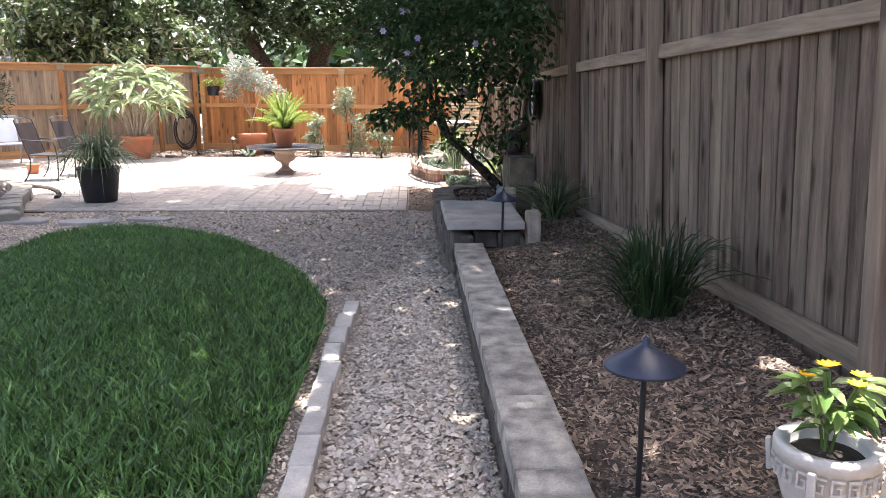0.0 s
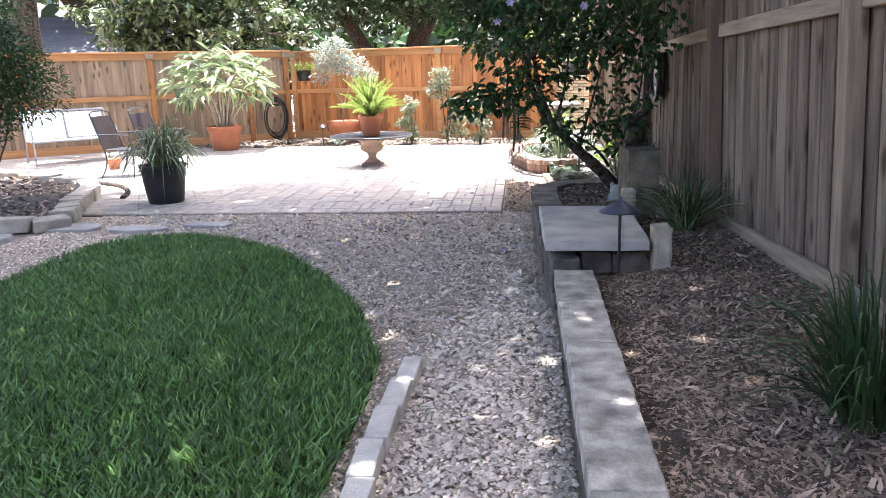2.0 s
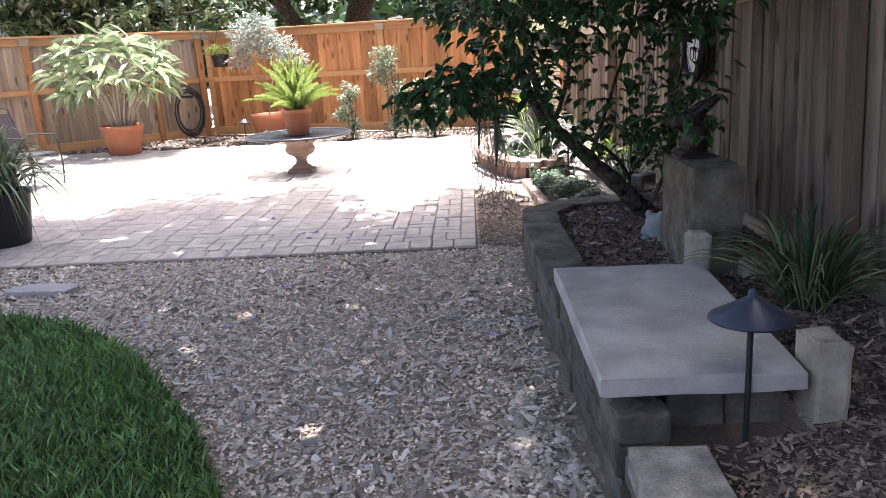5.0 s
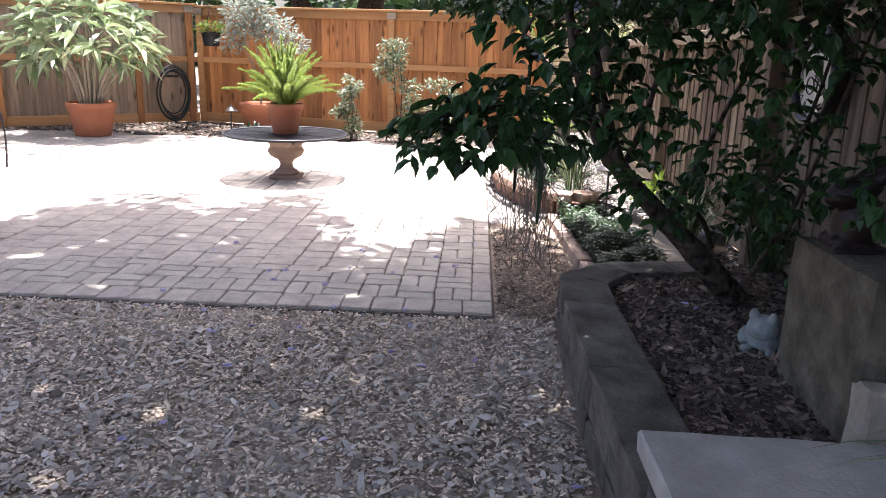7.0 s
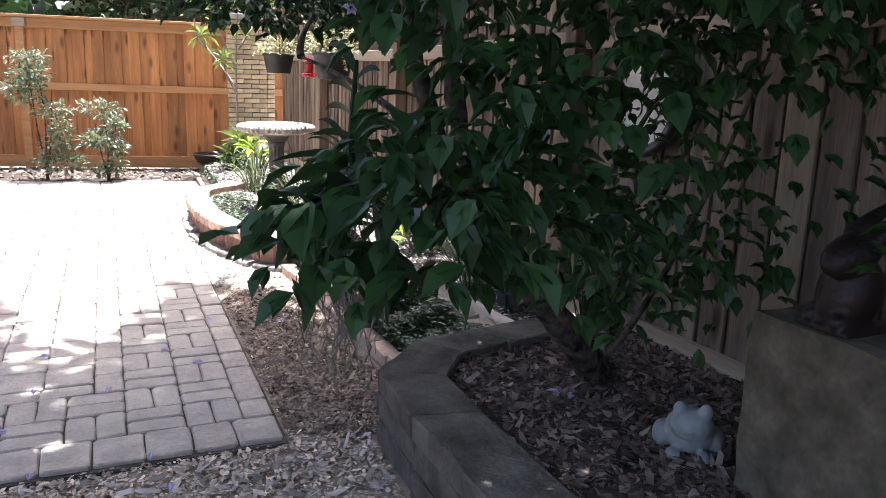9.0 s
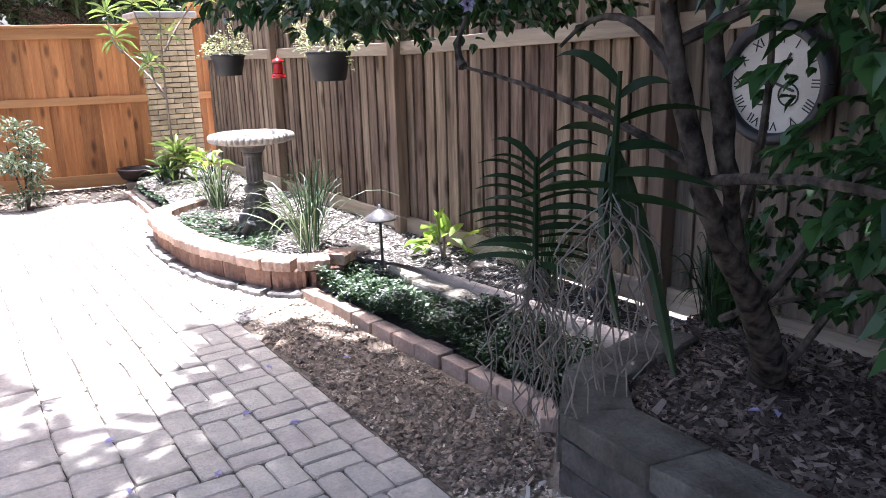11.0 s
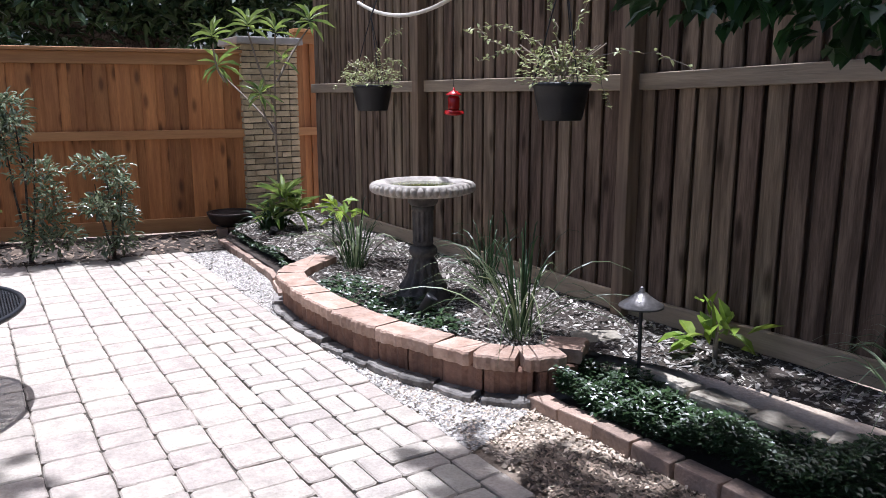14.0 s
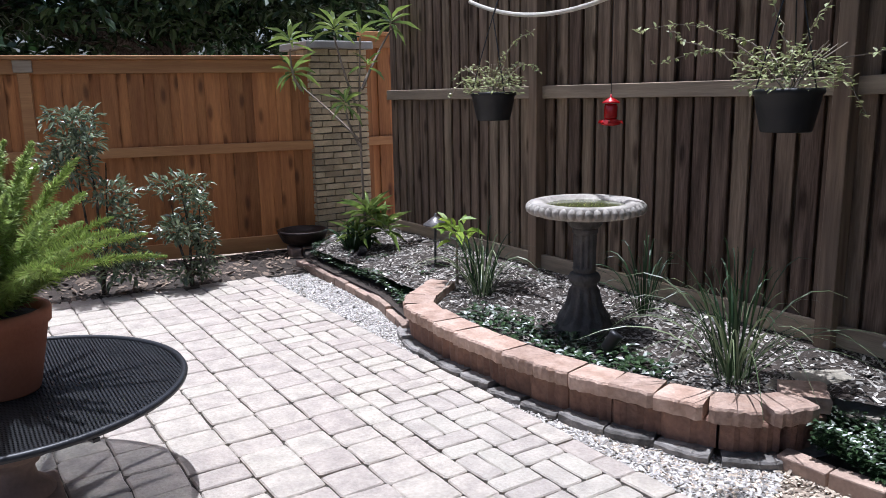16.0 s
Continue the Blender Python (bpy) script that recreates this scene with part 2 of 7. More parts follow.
M_CROTON = material("yellow_green_leaf", (0.32, 0.40, 0.05), (0.17, 0.29, 0.04), 3, 0.45, 0, 30, vary=0.5, island=True, through_light=0.3)
M_BARK = material("bark", (0.115, 0.095, 0.075), (0.016, 0.013, 0.011), 24, 0.95, 1.0, 45, (1, 1, 0.8), fine=0.9, spec=0.1)
M_TWIG = material("dry_twig", (0.33, 0.27, 0.20), (0.22, 0.18, 0.14), 4, 0.9, 0.3, 30, vary=0.4, island=True)
M_TERRA = material("terracotta", (0.42, 0.155, 0.075), (0.34, 0.125, 0.065), 4, 0.8, 0.25, 70, fine=0.25)
M_BLACKPOT = material("black_plastic", (0.018, 0.018, 0.02), (0.012, 0.012, 0.013), 4, 0.5, 0.1, 60)
M_IRON = material("black_iron", (0.02, 0.02, 0.022), (0.014, 0.014, 0.015), 6, 0.45, 0.15, 60, spec=0.5)
M_LAMPHAT = material("dark_blue_enamel", (0.035, 0.045, 0.07), (0.025, 0.03, 0.05), 4, 0.4, 0.1, 60)
M_BRONZE = material("dark_bronze", (0.035, 0.022, 0.018), (0.02, 0.014, 0.012), 6, 0.45, 0.4, 60, metal=0.3)
M_CASTPALE = material("white_cast_stone", (0.66, 0.63, 0.56), (0.52, 0.49, 0.43), 5, 0.8, 0.3, 60, fine=0.2)
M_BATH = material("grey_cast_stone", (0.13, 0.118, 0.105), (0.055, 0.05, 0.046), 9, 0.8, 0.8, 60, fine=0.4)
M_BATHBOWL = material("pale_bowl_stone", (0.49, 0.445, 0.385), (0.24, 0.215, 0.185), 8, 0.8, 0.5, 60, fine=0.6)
M_URN = material("rusty_urn_stone", (0.34, 0.235, 0.175), (0.22, 0.155, 0.12), 5, 0.85, 0.5, 50, fine=0.4)
M_WATER = material("greenish_water", (0.09, 0.10, 0.03), (0.06, 0.07, 0.02), 4, 0.08, 0.02, 20, spec=0.6)
M_RED = material("red_glass", (0.5, 0.012, 0.012), (0.38, 0.008, 0.008), 4, 0.2, 0, 30, spec=0.6)
M_FABRIC = material("pale_sling_fabric", (0.72, 0.73, 0.74), (0.63, 0.65, 0.67), 4, 0.85, 0.15, 200, fine=0.1)
M_CHROME = material("grey_painted_tube", (0.38, 0.40, 0.42), (0.30, 0.32, 0.34), 4, 0.4, 0, 30, metal=0.4)
M_HOSE = material("black_rubber_hose", (0.02, 0.021, 0.02), (0.03, 0.03, 0.03), 5, 0.45, 0, 30)
M_SHINGLE = material("grey_roof_shingle", (0.10, 0.10, 0.105), (0.07, 0.07, 0.075), 3, 0.9, 0.3, 40, vary=0.3, fine=0.4)
M_PURPLE = material("mauve_petal", (0.56, 0.51, 0.70), (0.44, 0.39, 0.60), 5, 0.7, 0, 30, vary=0.3, island=True, through_light=0.3)
M_YELLOW = material("yellow_petal", (0.85, 0.58, 0.02), (0.75, 0.45, 0.01), 5, 0.6, 0, 30, vary=0.3, island=True, through_light=0.3)
M_FROG = material("pale_glazed_stone", (0.29, 0.31, 0.30), (0.17, 0.185, 0.18), 8, 0.6, 0.3, 50, fine=0.3)
M_FLAG = material("flagstone", (0.40, 0.37, 0.33), (0.29, 0.27, 0.245), 4, 0.9, 0.5, 40, vary=0.2, fine=0.3)
M_ROPE = material("pale_rod", (0.62, 0.58, 0.50), (0.5, 0.46, 0.39), 8, 0.7, 0.2, 60)
R = random.Random(11)
NR = np.random.default_rng(5)


# ---------------------------------------------------------------- building helpers
def mesh_from(name, bm, mat, smooth=False):
    me = bpy.data.meshes.new(name)
    bm.to_mesh(me)
    bm.free()
    if smooth:
        me.shade_smooth()
    me.materials.append(mat)
    return me


def part(name, bm, mat, parent, label="", smooth=False):
    """One mesh object, from a bmesh, under a thing or a part."""
    ob = new(name, mesh_from(name, bm, mat, smooth))
    ob.parent = parent
    if label:
        ob["label"] = label
    return ob


def place(name, me, parent, m):
    """A piece that shares its mesh with its like."""
    ob = new(name, me)
    ob.parent = parent
    ob.matrix_basis = m
    return ob


def thing(name, label, category, m=None, group=""):
    ob = new(name)
    ob.empty_display_size = 0.1
    if m is not None:
        ob.matrix_basis = m
    return tagged(ob, label, category, group)


def setting(name, label="", m=None):
    ob = new(name)
    ob.empty_display_size = 0.1
    if m is not None:
        ob.matrix_basis = m
    return tagged(ob, label, "", "", "structure")


def raw(name, verts, faces, mat, parent=None, kind="", label="", smooth=False):
    me = bpy.data.meshes.new(name)
    me.from_pydata(verts, [], faces)
    me.materials.append(mat)
    if smooth:
        me.shade_smooth()
    ob = new(name, me)
    if parent is not None:
        ob.parent = parent
    return tagged(ob, label, "", "", kind)


def box(bm, x0, x1, y0, y1, z0, z1, bevel=0.0, rough=0.0, seg=1):
    r = bmesh.ops.create_cube(bm, size=1.0)
    vs = r["verts"]
    for v in vs:
        v.co = Vector((x0 + (v.co.x + 0.5) * (x1 - x0), y0 + (v.co.y + 0.5) * (y1 - y0), z0 + (v.co.z + 0.5) * (z1 - z0)))
        if rough:
            v.co += Vector((R.uniform(-rough, rough), R.uniform(-rough, rough), R.uniform(-rough, rough)))
    if bevel:
        es = list({e for v in vs for e in v.link_edges})
        bmesh.ops.bevel(bm, geom=es, offset=bevel, segments=seg, affect="EDGES", profile=0.6)


def lathe(bm, profile, seg=24, cx=0.0, cy=0.0, flute=0.0, flutes=0, z_flute=(0, 99)):
    rings = []
    for r, z in profile:
        ring = []
        for i in range(seg):
            a = 2 * math.pi * i / seg
            rr = r
            if flute and z_flute[0] <= z <= z_flute[1]:
                rr = r * (1 + flute * math.cos(a * flutes))
            ring.append(bm.verts.new((cx + rr * math.cos(a), cy + rr * math.sin(a), z)))
        rings.append(ring)
    for a, b in zip(rings, rings[1:]):
        for i in range(seg):
            j = (i + 1) % seg
            bm.faces.new((a[i], a[j], b[j], b[i]))
    if profile[0][0] > 1e-4:
        bm.faces.new(list(reversed(rings[0])))
    if profile[-1][0] > 1e-4:
        bm.faces.new(rings[-1])


def tube(bm, pts, radii, seg=8, caps=True):
    """A tube along points, with a radius at each."""
    pts = [Vector(p) for p in pts]
    if not isinstance(radii, (list, tuple)):
        radii = [radii] * len(pts)
    rings = []
    side = None
    for i, p in enumerate(pts):
        d = (pts[min(i + 1, len(pts) - 1)] - pts[max(i - 1, 0)])
        d = d.normalized() if d.length > 1e-9 else Vector((0, 0, 1))
        if side is None:
            side = d.orthogonal().normalized()
        side = (side - d * side.dot(d)).normalized()
        up = d.cross(side)
        rings.append([bm.verts.new(p + (side * math.cos(2 * math.pi * k / seg) + up * math.sin(2 * math.pi * k / seg)) * radii[i]) for k in range(seg)])
    for a, b in zip(rings, rings[1:]):
        for i in range(seg):
            j = (i + 1) % seg
            bm.faces.new((a[i], a[j], b[j], b[i]))
    if caps:
        bm.faces.new(list(reversed(rings[0])))
        bm.faces.new(rings[-1])


def bez(a, b, c, n=8):
    a, b, c = Vector(a), Vector(b), Vector(c)
    return [a * (1 - t) ** 2 + b * 2 * t * (1 - t) + c * t * t for t in (i / n for i in range(n + 1))]


class Soup:
    """Gathers many small leaves, blades or chips into one mesh."""

    def __init__(self):
        self.v, self.f = [], []

    def leaf(self, p, d, up, length, width, fold=0.25, droop=0.0):
        """A pointed leaf of six faces, folded along its midrib."""
        d = Vector(d).normalized()
        s = d.cross(Vector(up))
        s = s.normalized() if s.length > 1e-6 else d.orthogonal().normalized()
        n = s.cross(d)
        p = Vector(p)
        b = len(self.v)
        mid = p + d * length * 0.45 - n * droop * length * 0.2
        tip = p + d * length - n * droop * length
        e = n * fold * width
        q1 = p + d * length * 0.3
        self.v += [tuple(p), tuple(q1 + s * width * 0.42 + e), tuple(mid + s * width * 0.5 * 0.9 + d * length * 0.2 + e * 0.8), tuple(tip),
                   tuple(mid - s * width * 0.5 * 0.9 + d * length * 0.2 + e * 0.8), tuple(q1 - s * width * 0.42 + e), tuple(mid)]
        self.f += [(b, b + 1, b + 6), (b + 1, b + 2, b + 6), (b + 2, b + 3, b + 6), (b + 3, b + 4, b + 6), (b + 4, b + 5, b + 6), (b + 5, b, b + 6)]

    def small(self, p, d, up, length, width):
        """A small leaf: two triangles folded along the rib."""
        d = Vector(d).normalized()
        s = d.cross(Vector(up))
        s = s.normalized() if s.length > 1e-6 else d.orthogonal().normalized()
        n = s.cross(d)
        p = Vector(p)
        m = p + d * length * 0.5
        b = len(self.v)
        self.v += [tuple(p), tuple(m + s * width * 0.5 + n * width * 0.2), tuple(p + d * length), tuple(m - s * width * 0.5 + n * width * 0.2)]
        self.f += [(b, b + 1, b + 2), (b, b + 2, b + 3)]

    def blade(self, pts, width, flat=None, turn=0.0):
        """A strap leaf along points, tapering to its tip, with a slight channel."""
        pts = [Vector(p) for p in pts]
        n = len(pts)
        b = len(self.v)
        for i, p in enumerate(pts):
            d = (pts[min(i + 1, n - 1)] - pts[max(i - 1, 0)]).normalized()
            s = d.cross(Vector((0, 0, 1))) if flat is None else Vector(flat)
            s = s.normalized() if s.length > 1e-5 else Vector((1, 0, 0))
            s = s * math.cos(turn) + s.cross(d) * math.sin(turn)
            t = i / (n - 1)
            w = width * (0.55 + 0.45 * min(1, t * 4)) * (1 - t ** 2.2) + 0.0006
            self.v += [tuple(p + s * w / 2), tuple(p - s * w / 2)]
        for i in range(n - 1):
            k = b + 2 * i
            self.f.append((k, k + 1, k + 3, k + 2))

    def put(self, name, mat, parent=None, kind="", label=""):
        return raw(name, self.v, self.f, mat, parent, kind, label)


def chips(name, pts, sizes, mat, parent, label, flat=0.35, long=1.5):
    """Loose angular chips lying on the ground: each a squashed, randomly turned six-sided lump."""
    n = len(pts)
    base = np.array([[1, 0, 0], [0.3, 0.9, 0], [-0.8, 0.6, 0], [-0.9, -0.5, 0], [0.4, -0.9, 0], [0.05, 0.05, 1], [0, 0, -0.7]], float)
    tri = np.array([[0, 1, 5], [1, 2, 5], [2, 3, 5], [3, 4, 5], [4, 0, 5]])
    jit = NR.uniform(0.65, 1.25, (n, 7, 3))
    v = base[None] * jit
    v[:, :, 0] *= long
    v[:, :, 2] *= flat
    v *= sizes[:, None, None]
    v[:, :, 0] *= NR.uniform(0.55, 1.5, n)[:, None]
    tx, ty, tz = NR.normal(0, 0.55, n), NR.normal(0, 0.55, n), NR.uniform(0, 6.283, n)
    cz, sz = np.cos(tz), np.sin(tz)
    z = v[:, :, 2] + v[:, :, 0] * tx[:, None] * 0.6 + v[:, :, 1] * ty[:, None] * 0.6
    x = v[:, :, 0] * cz[:, None] - v[:, :, 1] * sz[:, None]
    y = v[:, :, 0] * sz[:, None] + v[:, :, 1] * cz[:, None]
    co = np.stack([x, y, z + sizes[:, None] * NR.uniform(-0.25, 0.55, n)[:, None]], 2) + pts[:, None, :]
    co = co.reshape(-1, 3)
    faces = (tri[None] + (np.arange(n) * 7)[:, None, None]).reshape(-1, 3)
    me = bpy.data.meshes.new(name)
    me.vertices.add(len(co))
    me.vertices.foreach_set("co", co.ravel())
    me.loops.add(faces.size)
    me.loops.foreach_set("vertex_index", faces.ravel().astype(np.int32))
    me.polygons.add(len(faces))
    me.polygons.foreach_set("loop_start", np.arange(0, faces.size, 3, dtype=np.int32))
    me.update(calc_edges=True)
    me.materials.append(mat)
    ob = new(name, me)
    if parent is not None:
        ob.parent = parent
    return tagged(ob, label, "", "", "stuff")


def inside(poly, x, y):
    """Which of the points x, y lie inside a polygon."""
    r = np.zeros(len(x), bool)
    n = len(poly)
    for i in range(n):
        (x0, y0), (x1, y1) = poly[i], poly[(i + 1) % n]
        if y0 == y1:
            continue
        c = (y0 > y) != (y1 > y)
        r ^= c & (x < (x1 - x0) * (y - y0) / (y1 - y0) + x0)
    return r


def scatter(poly, n):
    xs, ys = [p[0] for p in poly], [p[1] for p in poly]
    x, y = NR.uniform(min(xs), max(xs), n), NR.uniform(min(ys), max(ys), n)
    k = inside(poly, x, y)
    return x[k], y[k]


def sheet(name, poly, zfun, mat, label, step=0.25, parent=None):
    """A gently uneven sheet over a polygon, with its outline kept."""
    bm = bmesh.new()
    vs = [bm.verts.new((x, y, 0)) for x, y in poly]
    bm.faces.new(vs)
    xs, ys = [p[0] for p in poly], [p[1] for p in poly]
    for lo, hi, ax in ((min(xs), max(xs), Vector((1, 0, 0))), (min(ys), max(ys), Vector((0, 1, 0)))):
        k = lo + step
        while k < hi:
            bmesh.ops.bisect_plane(bm, geom=bm.verts[:] + bm.edges[:] + bm.faces[:], plane_co=ax * k, plane_no=ax)
            k += step
    for v in bm.verts:
        v.co.z = zfun(v.co.x, v.co.y)
    bmesh.ops.recalc_face_normals(bm, faces=bm.faces[:])
    for f in bm.faces:
        if f.normal.z < 0:
            f.normal_flip()
    ob = new(name, mesh_from(name, bm, mat, True))
    if parent is not None:
        ob.parent = parent
    return tagged(ob, label, "", "", "structure")


def lerp(table, y):
    for (y0, a), (y1, b) in zip(table, table[1:]):
        if y <= y1:
            return a + (b - a) * max(0.0, (y - y0)) / (y1 - y0)
    return table[-1][1]


# ---------------------------------------------------------------- ground
LAWN = [(-0.58, -3.0), (-0.58, 3.0), (-0.57, 4.5), (-0.6, 5.1), (-0.86, 5.85), (-1.25, 6.6), (-1.85, 7.4), (-2.4, 7.88), (-2.9, 8.06), (-3.3, 7.95),
        (-3.56, 7.55), (-3.66, 6.9), (-3.75, 5.5), (-3.95, 3.0), (-4.0, -3.0)]
bm = bmesh.new()
bmesh.ops.create_grid(bm, x_segments=60, y_segments=60, size=1.0)
for v in bm.verts:
    for a in (0, 1):
        s = v.co[a]
        v.co[a] = math.copysign(abs(s) ** 2.2 * 400, s) + (6.0 if a else -2.0)
    d = math.hypot(v.co.x, v.co.y - 8)
    v.co.z = -0.012 + 0.004 * noise.noise(v.co * 0.8) if d < 30 else -0.03
ground = tagged(new("ground", mesh_from("ground", bm, M_GROUND, True)), "bare gravelly brown earth of the garden", kind="structure")


def z_bed(x, y):
    t = min(1.0, max(0.0, (x - 0.55) / 0.95))
    return 0.225 + 0.1 * t + 0.018 * noise.noise((x * 2.1, y * 2.1, 0.3))


def z_tree(x, y):
    return 0.255 + 0.05 * max(0.0, (x - 0.5)) + 0.02 * noise.noise((x * 2.4, y * 2.4, 1.3))


def z_bath(x, y):
    return 0.175 + 0.03 * max(0.0, x - 0.3) + 0.012 * noise.noise((x * 3, y * 3, 2.0))


BED = [(0.5, -3.0), (2.2, -3.0), (1.98, -0.5), (1.78, 3.05), (1.66, 5.1), (1.54, 7.2), (1.52, 7.4), (0.93, 7.4), (0.93, 6.0), (0.5, 5.95)]
TREEBED = [(0.40, 7.2), (1.53, 7.2), (1.5, 9.5), (1.1, 9.42), (0.62, 9.3), (0.40, 9.05)]
BATHBED = [(0.4, 14.55), (0.14, 13.95), (0.1, 13.4), (0.14, 12.8), (0.3, 12.25), (0.48, 11.88), (0.85, 11.85), (1.1, 11.0), (1.22, 9.5), (1.5, 9.5), (1.48, 16.9), (0.9, 16.9), (0.42, 16.3)]
JASBED = [(0.46, 11.72), (0.62, 9.55), (1.18, 9.5), (1.05, 11.0), (0.85, 11.85)]
FARBED = [(0.16, 14.3), (0.42, 14.55), (0.95, 14.6), (1.0, 16.95), (0.7, 17.2), (0.36, 16.4), (0.3, 14.9)]
sheet("mulch_bed", BED, z_bed, M_SOIL, "dark earth of the raised bed along the fence")
sheet("tree_bed", TREEBED, z_tree, M_SOIL, "dark earth of the raised bed round the tree")
sheet("birdbath_bed", BATHBED, z_bath, M_SOIL, "dark earth of the raised bed round the birdbath")
sheet("groundcover_bed", JASBED, lambda x, y: 0.03, M_SOIL, "dark earth under the groundcover")
sheet("lawn_earth", LAWN, lambda x, y: 0.02 + 0.012 * noise.noise((x, y, 0)), M_LAWNSOIL, "dark green earth under the lawn")
STRIP = [(-9.5, 16.3), (-0.5, 16.3), (0.35, 16.2), (0.85, 17.2), (-4.95, 18.3), (-5.6, 17.7)]
sheet("far_bed", STRIP, lambda x, y: 0.012 + 0.02 * noise.noise((x * 2, y * 2, 0)), M_SOIL, "dark earth along the foot of the cedar fence")

# ---------------------------------------------------------------- weathered fence along the walk
EAST = [(1.98, -1.2), (1.9, 0.5), (1.795, 2.78), (1.65, 5.15), (1.53, 7.2), (1.45, 9.75), (1.43, 12.15), (1.43, 14.45), (1.43, 16.72)]
RAIL_Z = [(-2, 1.86), (3.0, 1.84), (5.1, 1.775), (7.2, 1.725), (9.7, 1.635), (12.2, 1.57), (20, 1.565)]
KICK_Z = [(-2, 0.48), (3.0, 0.46), (5.1, 0.43), (7.2, 0.385), (9.7, 0.37), (12.2, 0.325), (20, 0.30)]
TOP_E = 2.75
LEAN_E = [(-2, 3.2), (5.15, 3.2), (7.2, 2.4), (9.0, 0.0), (20, 0.0)]


def tip(y, z):
    """How far the old fence stands out at a height, where it tips towards the walk."""
    return (1.1 - z) * math.tan(radians(lerp(LEAN_E, y)))


def board_mesh(name, w, h, t, mat, wave=0.0):
    bm = bmesh.new()
    box(bm, -w / 2, w / 2, -t / 2, t / 2, 0, h, 0.0025)
    if wave:
        for v in bm.verts:
            v.co.x += wave * noise.noise((v.co.z * 3, w * 90, 0.4))
    return mesh_from(name, bm, mat)


NEAR_BOARDS = [board_mesh("board", w, 2.5, 0.019, M_WOOD_OLD) for w in (0.135, 0.136, 0.132, 0.128)]
BACK_BOARDS = [board_mesh("board", w, 2.5, 0.019, M_WOOD_DARK) for w in (0.122, 0.126)]
FAR_BOARDS = [board_mesh("board", w, 2.5, 0.019, M_WOOD_DARK) for w in (0.108, 0.112, 0.102, 0.106)]
fence_east = setting("fence_east", "tall weathered board fence with pale rails along the walk")
for (x0, y0), (x1, y1) in zip(EAST, EAST[1:]):
    d = math.hypot(x1 - x0, y1 - y0)
    rz = math.degrees(math.atan2(y1 - y0, x1 - x0))
    far = y0 > 9.0
    ux, uy = (x1 - x0) / d, (y1 - y0) / d
    nx, ny = -uy, ux
    step = 0.131 if far else 0.146
    n = int(d / step)
    for i in range(n):
        s = (i + 0.5) * d / n
        deep = -0.052 + (0.0 if far else R.uniform(-0.003, 0.003))
        me = R.choice(FAR_BOARDS if far else NEAR_BOARDS)
        bx, by = x0 + ux * s + nx * deep, y0 + uy * s + ny * deep
        place("board", me, fence_east, pose(bx + tip(by, 0.25), by, TOP_E - 2.5 + R.uniform(-0.01, 0.01), -lerp(LEAN_E, by), R.uniform(-0.25, 0.25), rz + (0 if y0 < 7.0 else R.uniform(-1.0, 1.0))))
        if i < n - 1 or far:
            # the boards behind close the joints
            bx, by = x0 + ux * (s + d / n / 2) - nx * (0.1 if far else 0.076), y0 + uy * (s + d / n / 2) - ny * (0.1 if far else 0.076)
            place("board", R.choice(BACK_BOARDS if far else NEAR_BOARDS), fence_east, pose(bx + tip(by, 0.25), by, TOP_E - 2.5, -lerp(LEAN_E, by), 0, rz))
    for table, hh in ((RAIL_Z, 0.09), (KICK_Z, 0.115)):
        za, zb = lerp(table, y0), lerp(table, y1)
        bm = bmesh.new()
        box(bm, 0, d - 0.002, -0.036, 0.0, -hh, 0, 0.004)
        for v in bm.verts:
            v.co.y -= tip(y0, za) + (tip(y1, zb) - tip(y0, za)) * v.co.x / d
            v.co.z += za + (zb - za) * v.co.x / d
        r = part("rail", bm, M_RAIL if y0 > 7.0 else M_RAIL_OLD, fence_east)
        r.matrix_basis = pose(x0, y0, 0, 0, 0, rz)
for i, (x, y) in enumerate(EAST[:-1]):
    bm = bmesh.new()
    w = 0.052 if i in (3, 4) else 0.046
    box(bm, -0.045, 0.045, -w, w, -0.02, TOP_E - 0.1, 0.004)
    ob = part("post", bm, M_POST_DARK if i in (4, 5) else (M_POST_MID if i > 5 else M_POST), fence_east)
    ob.matrix_basis = pose(x - 0.012 + tip(y, 0), y, 0, 0, -lerp(LEAN_E, y), 0)

# ---------------------------------------------------------------- cedar fences at the far side
CORNER = (-4.95, 18.35)


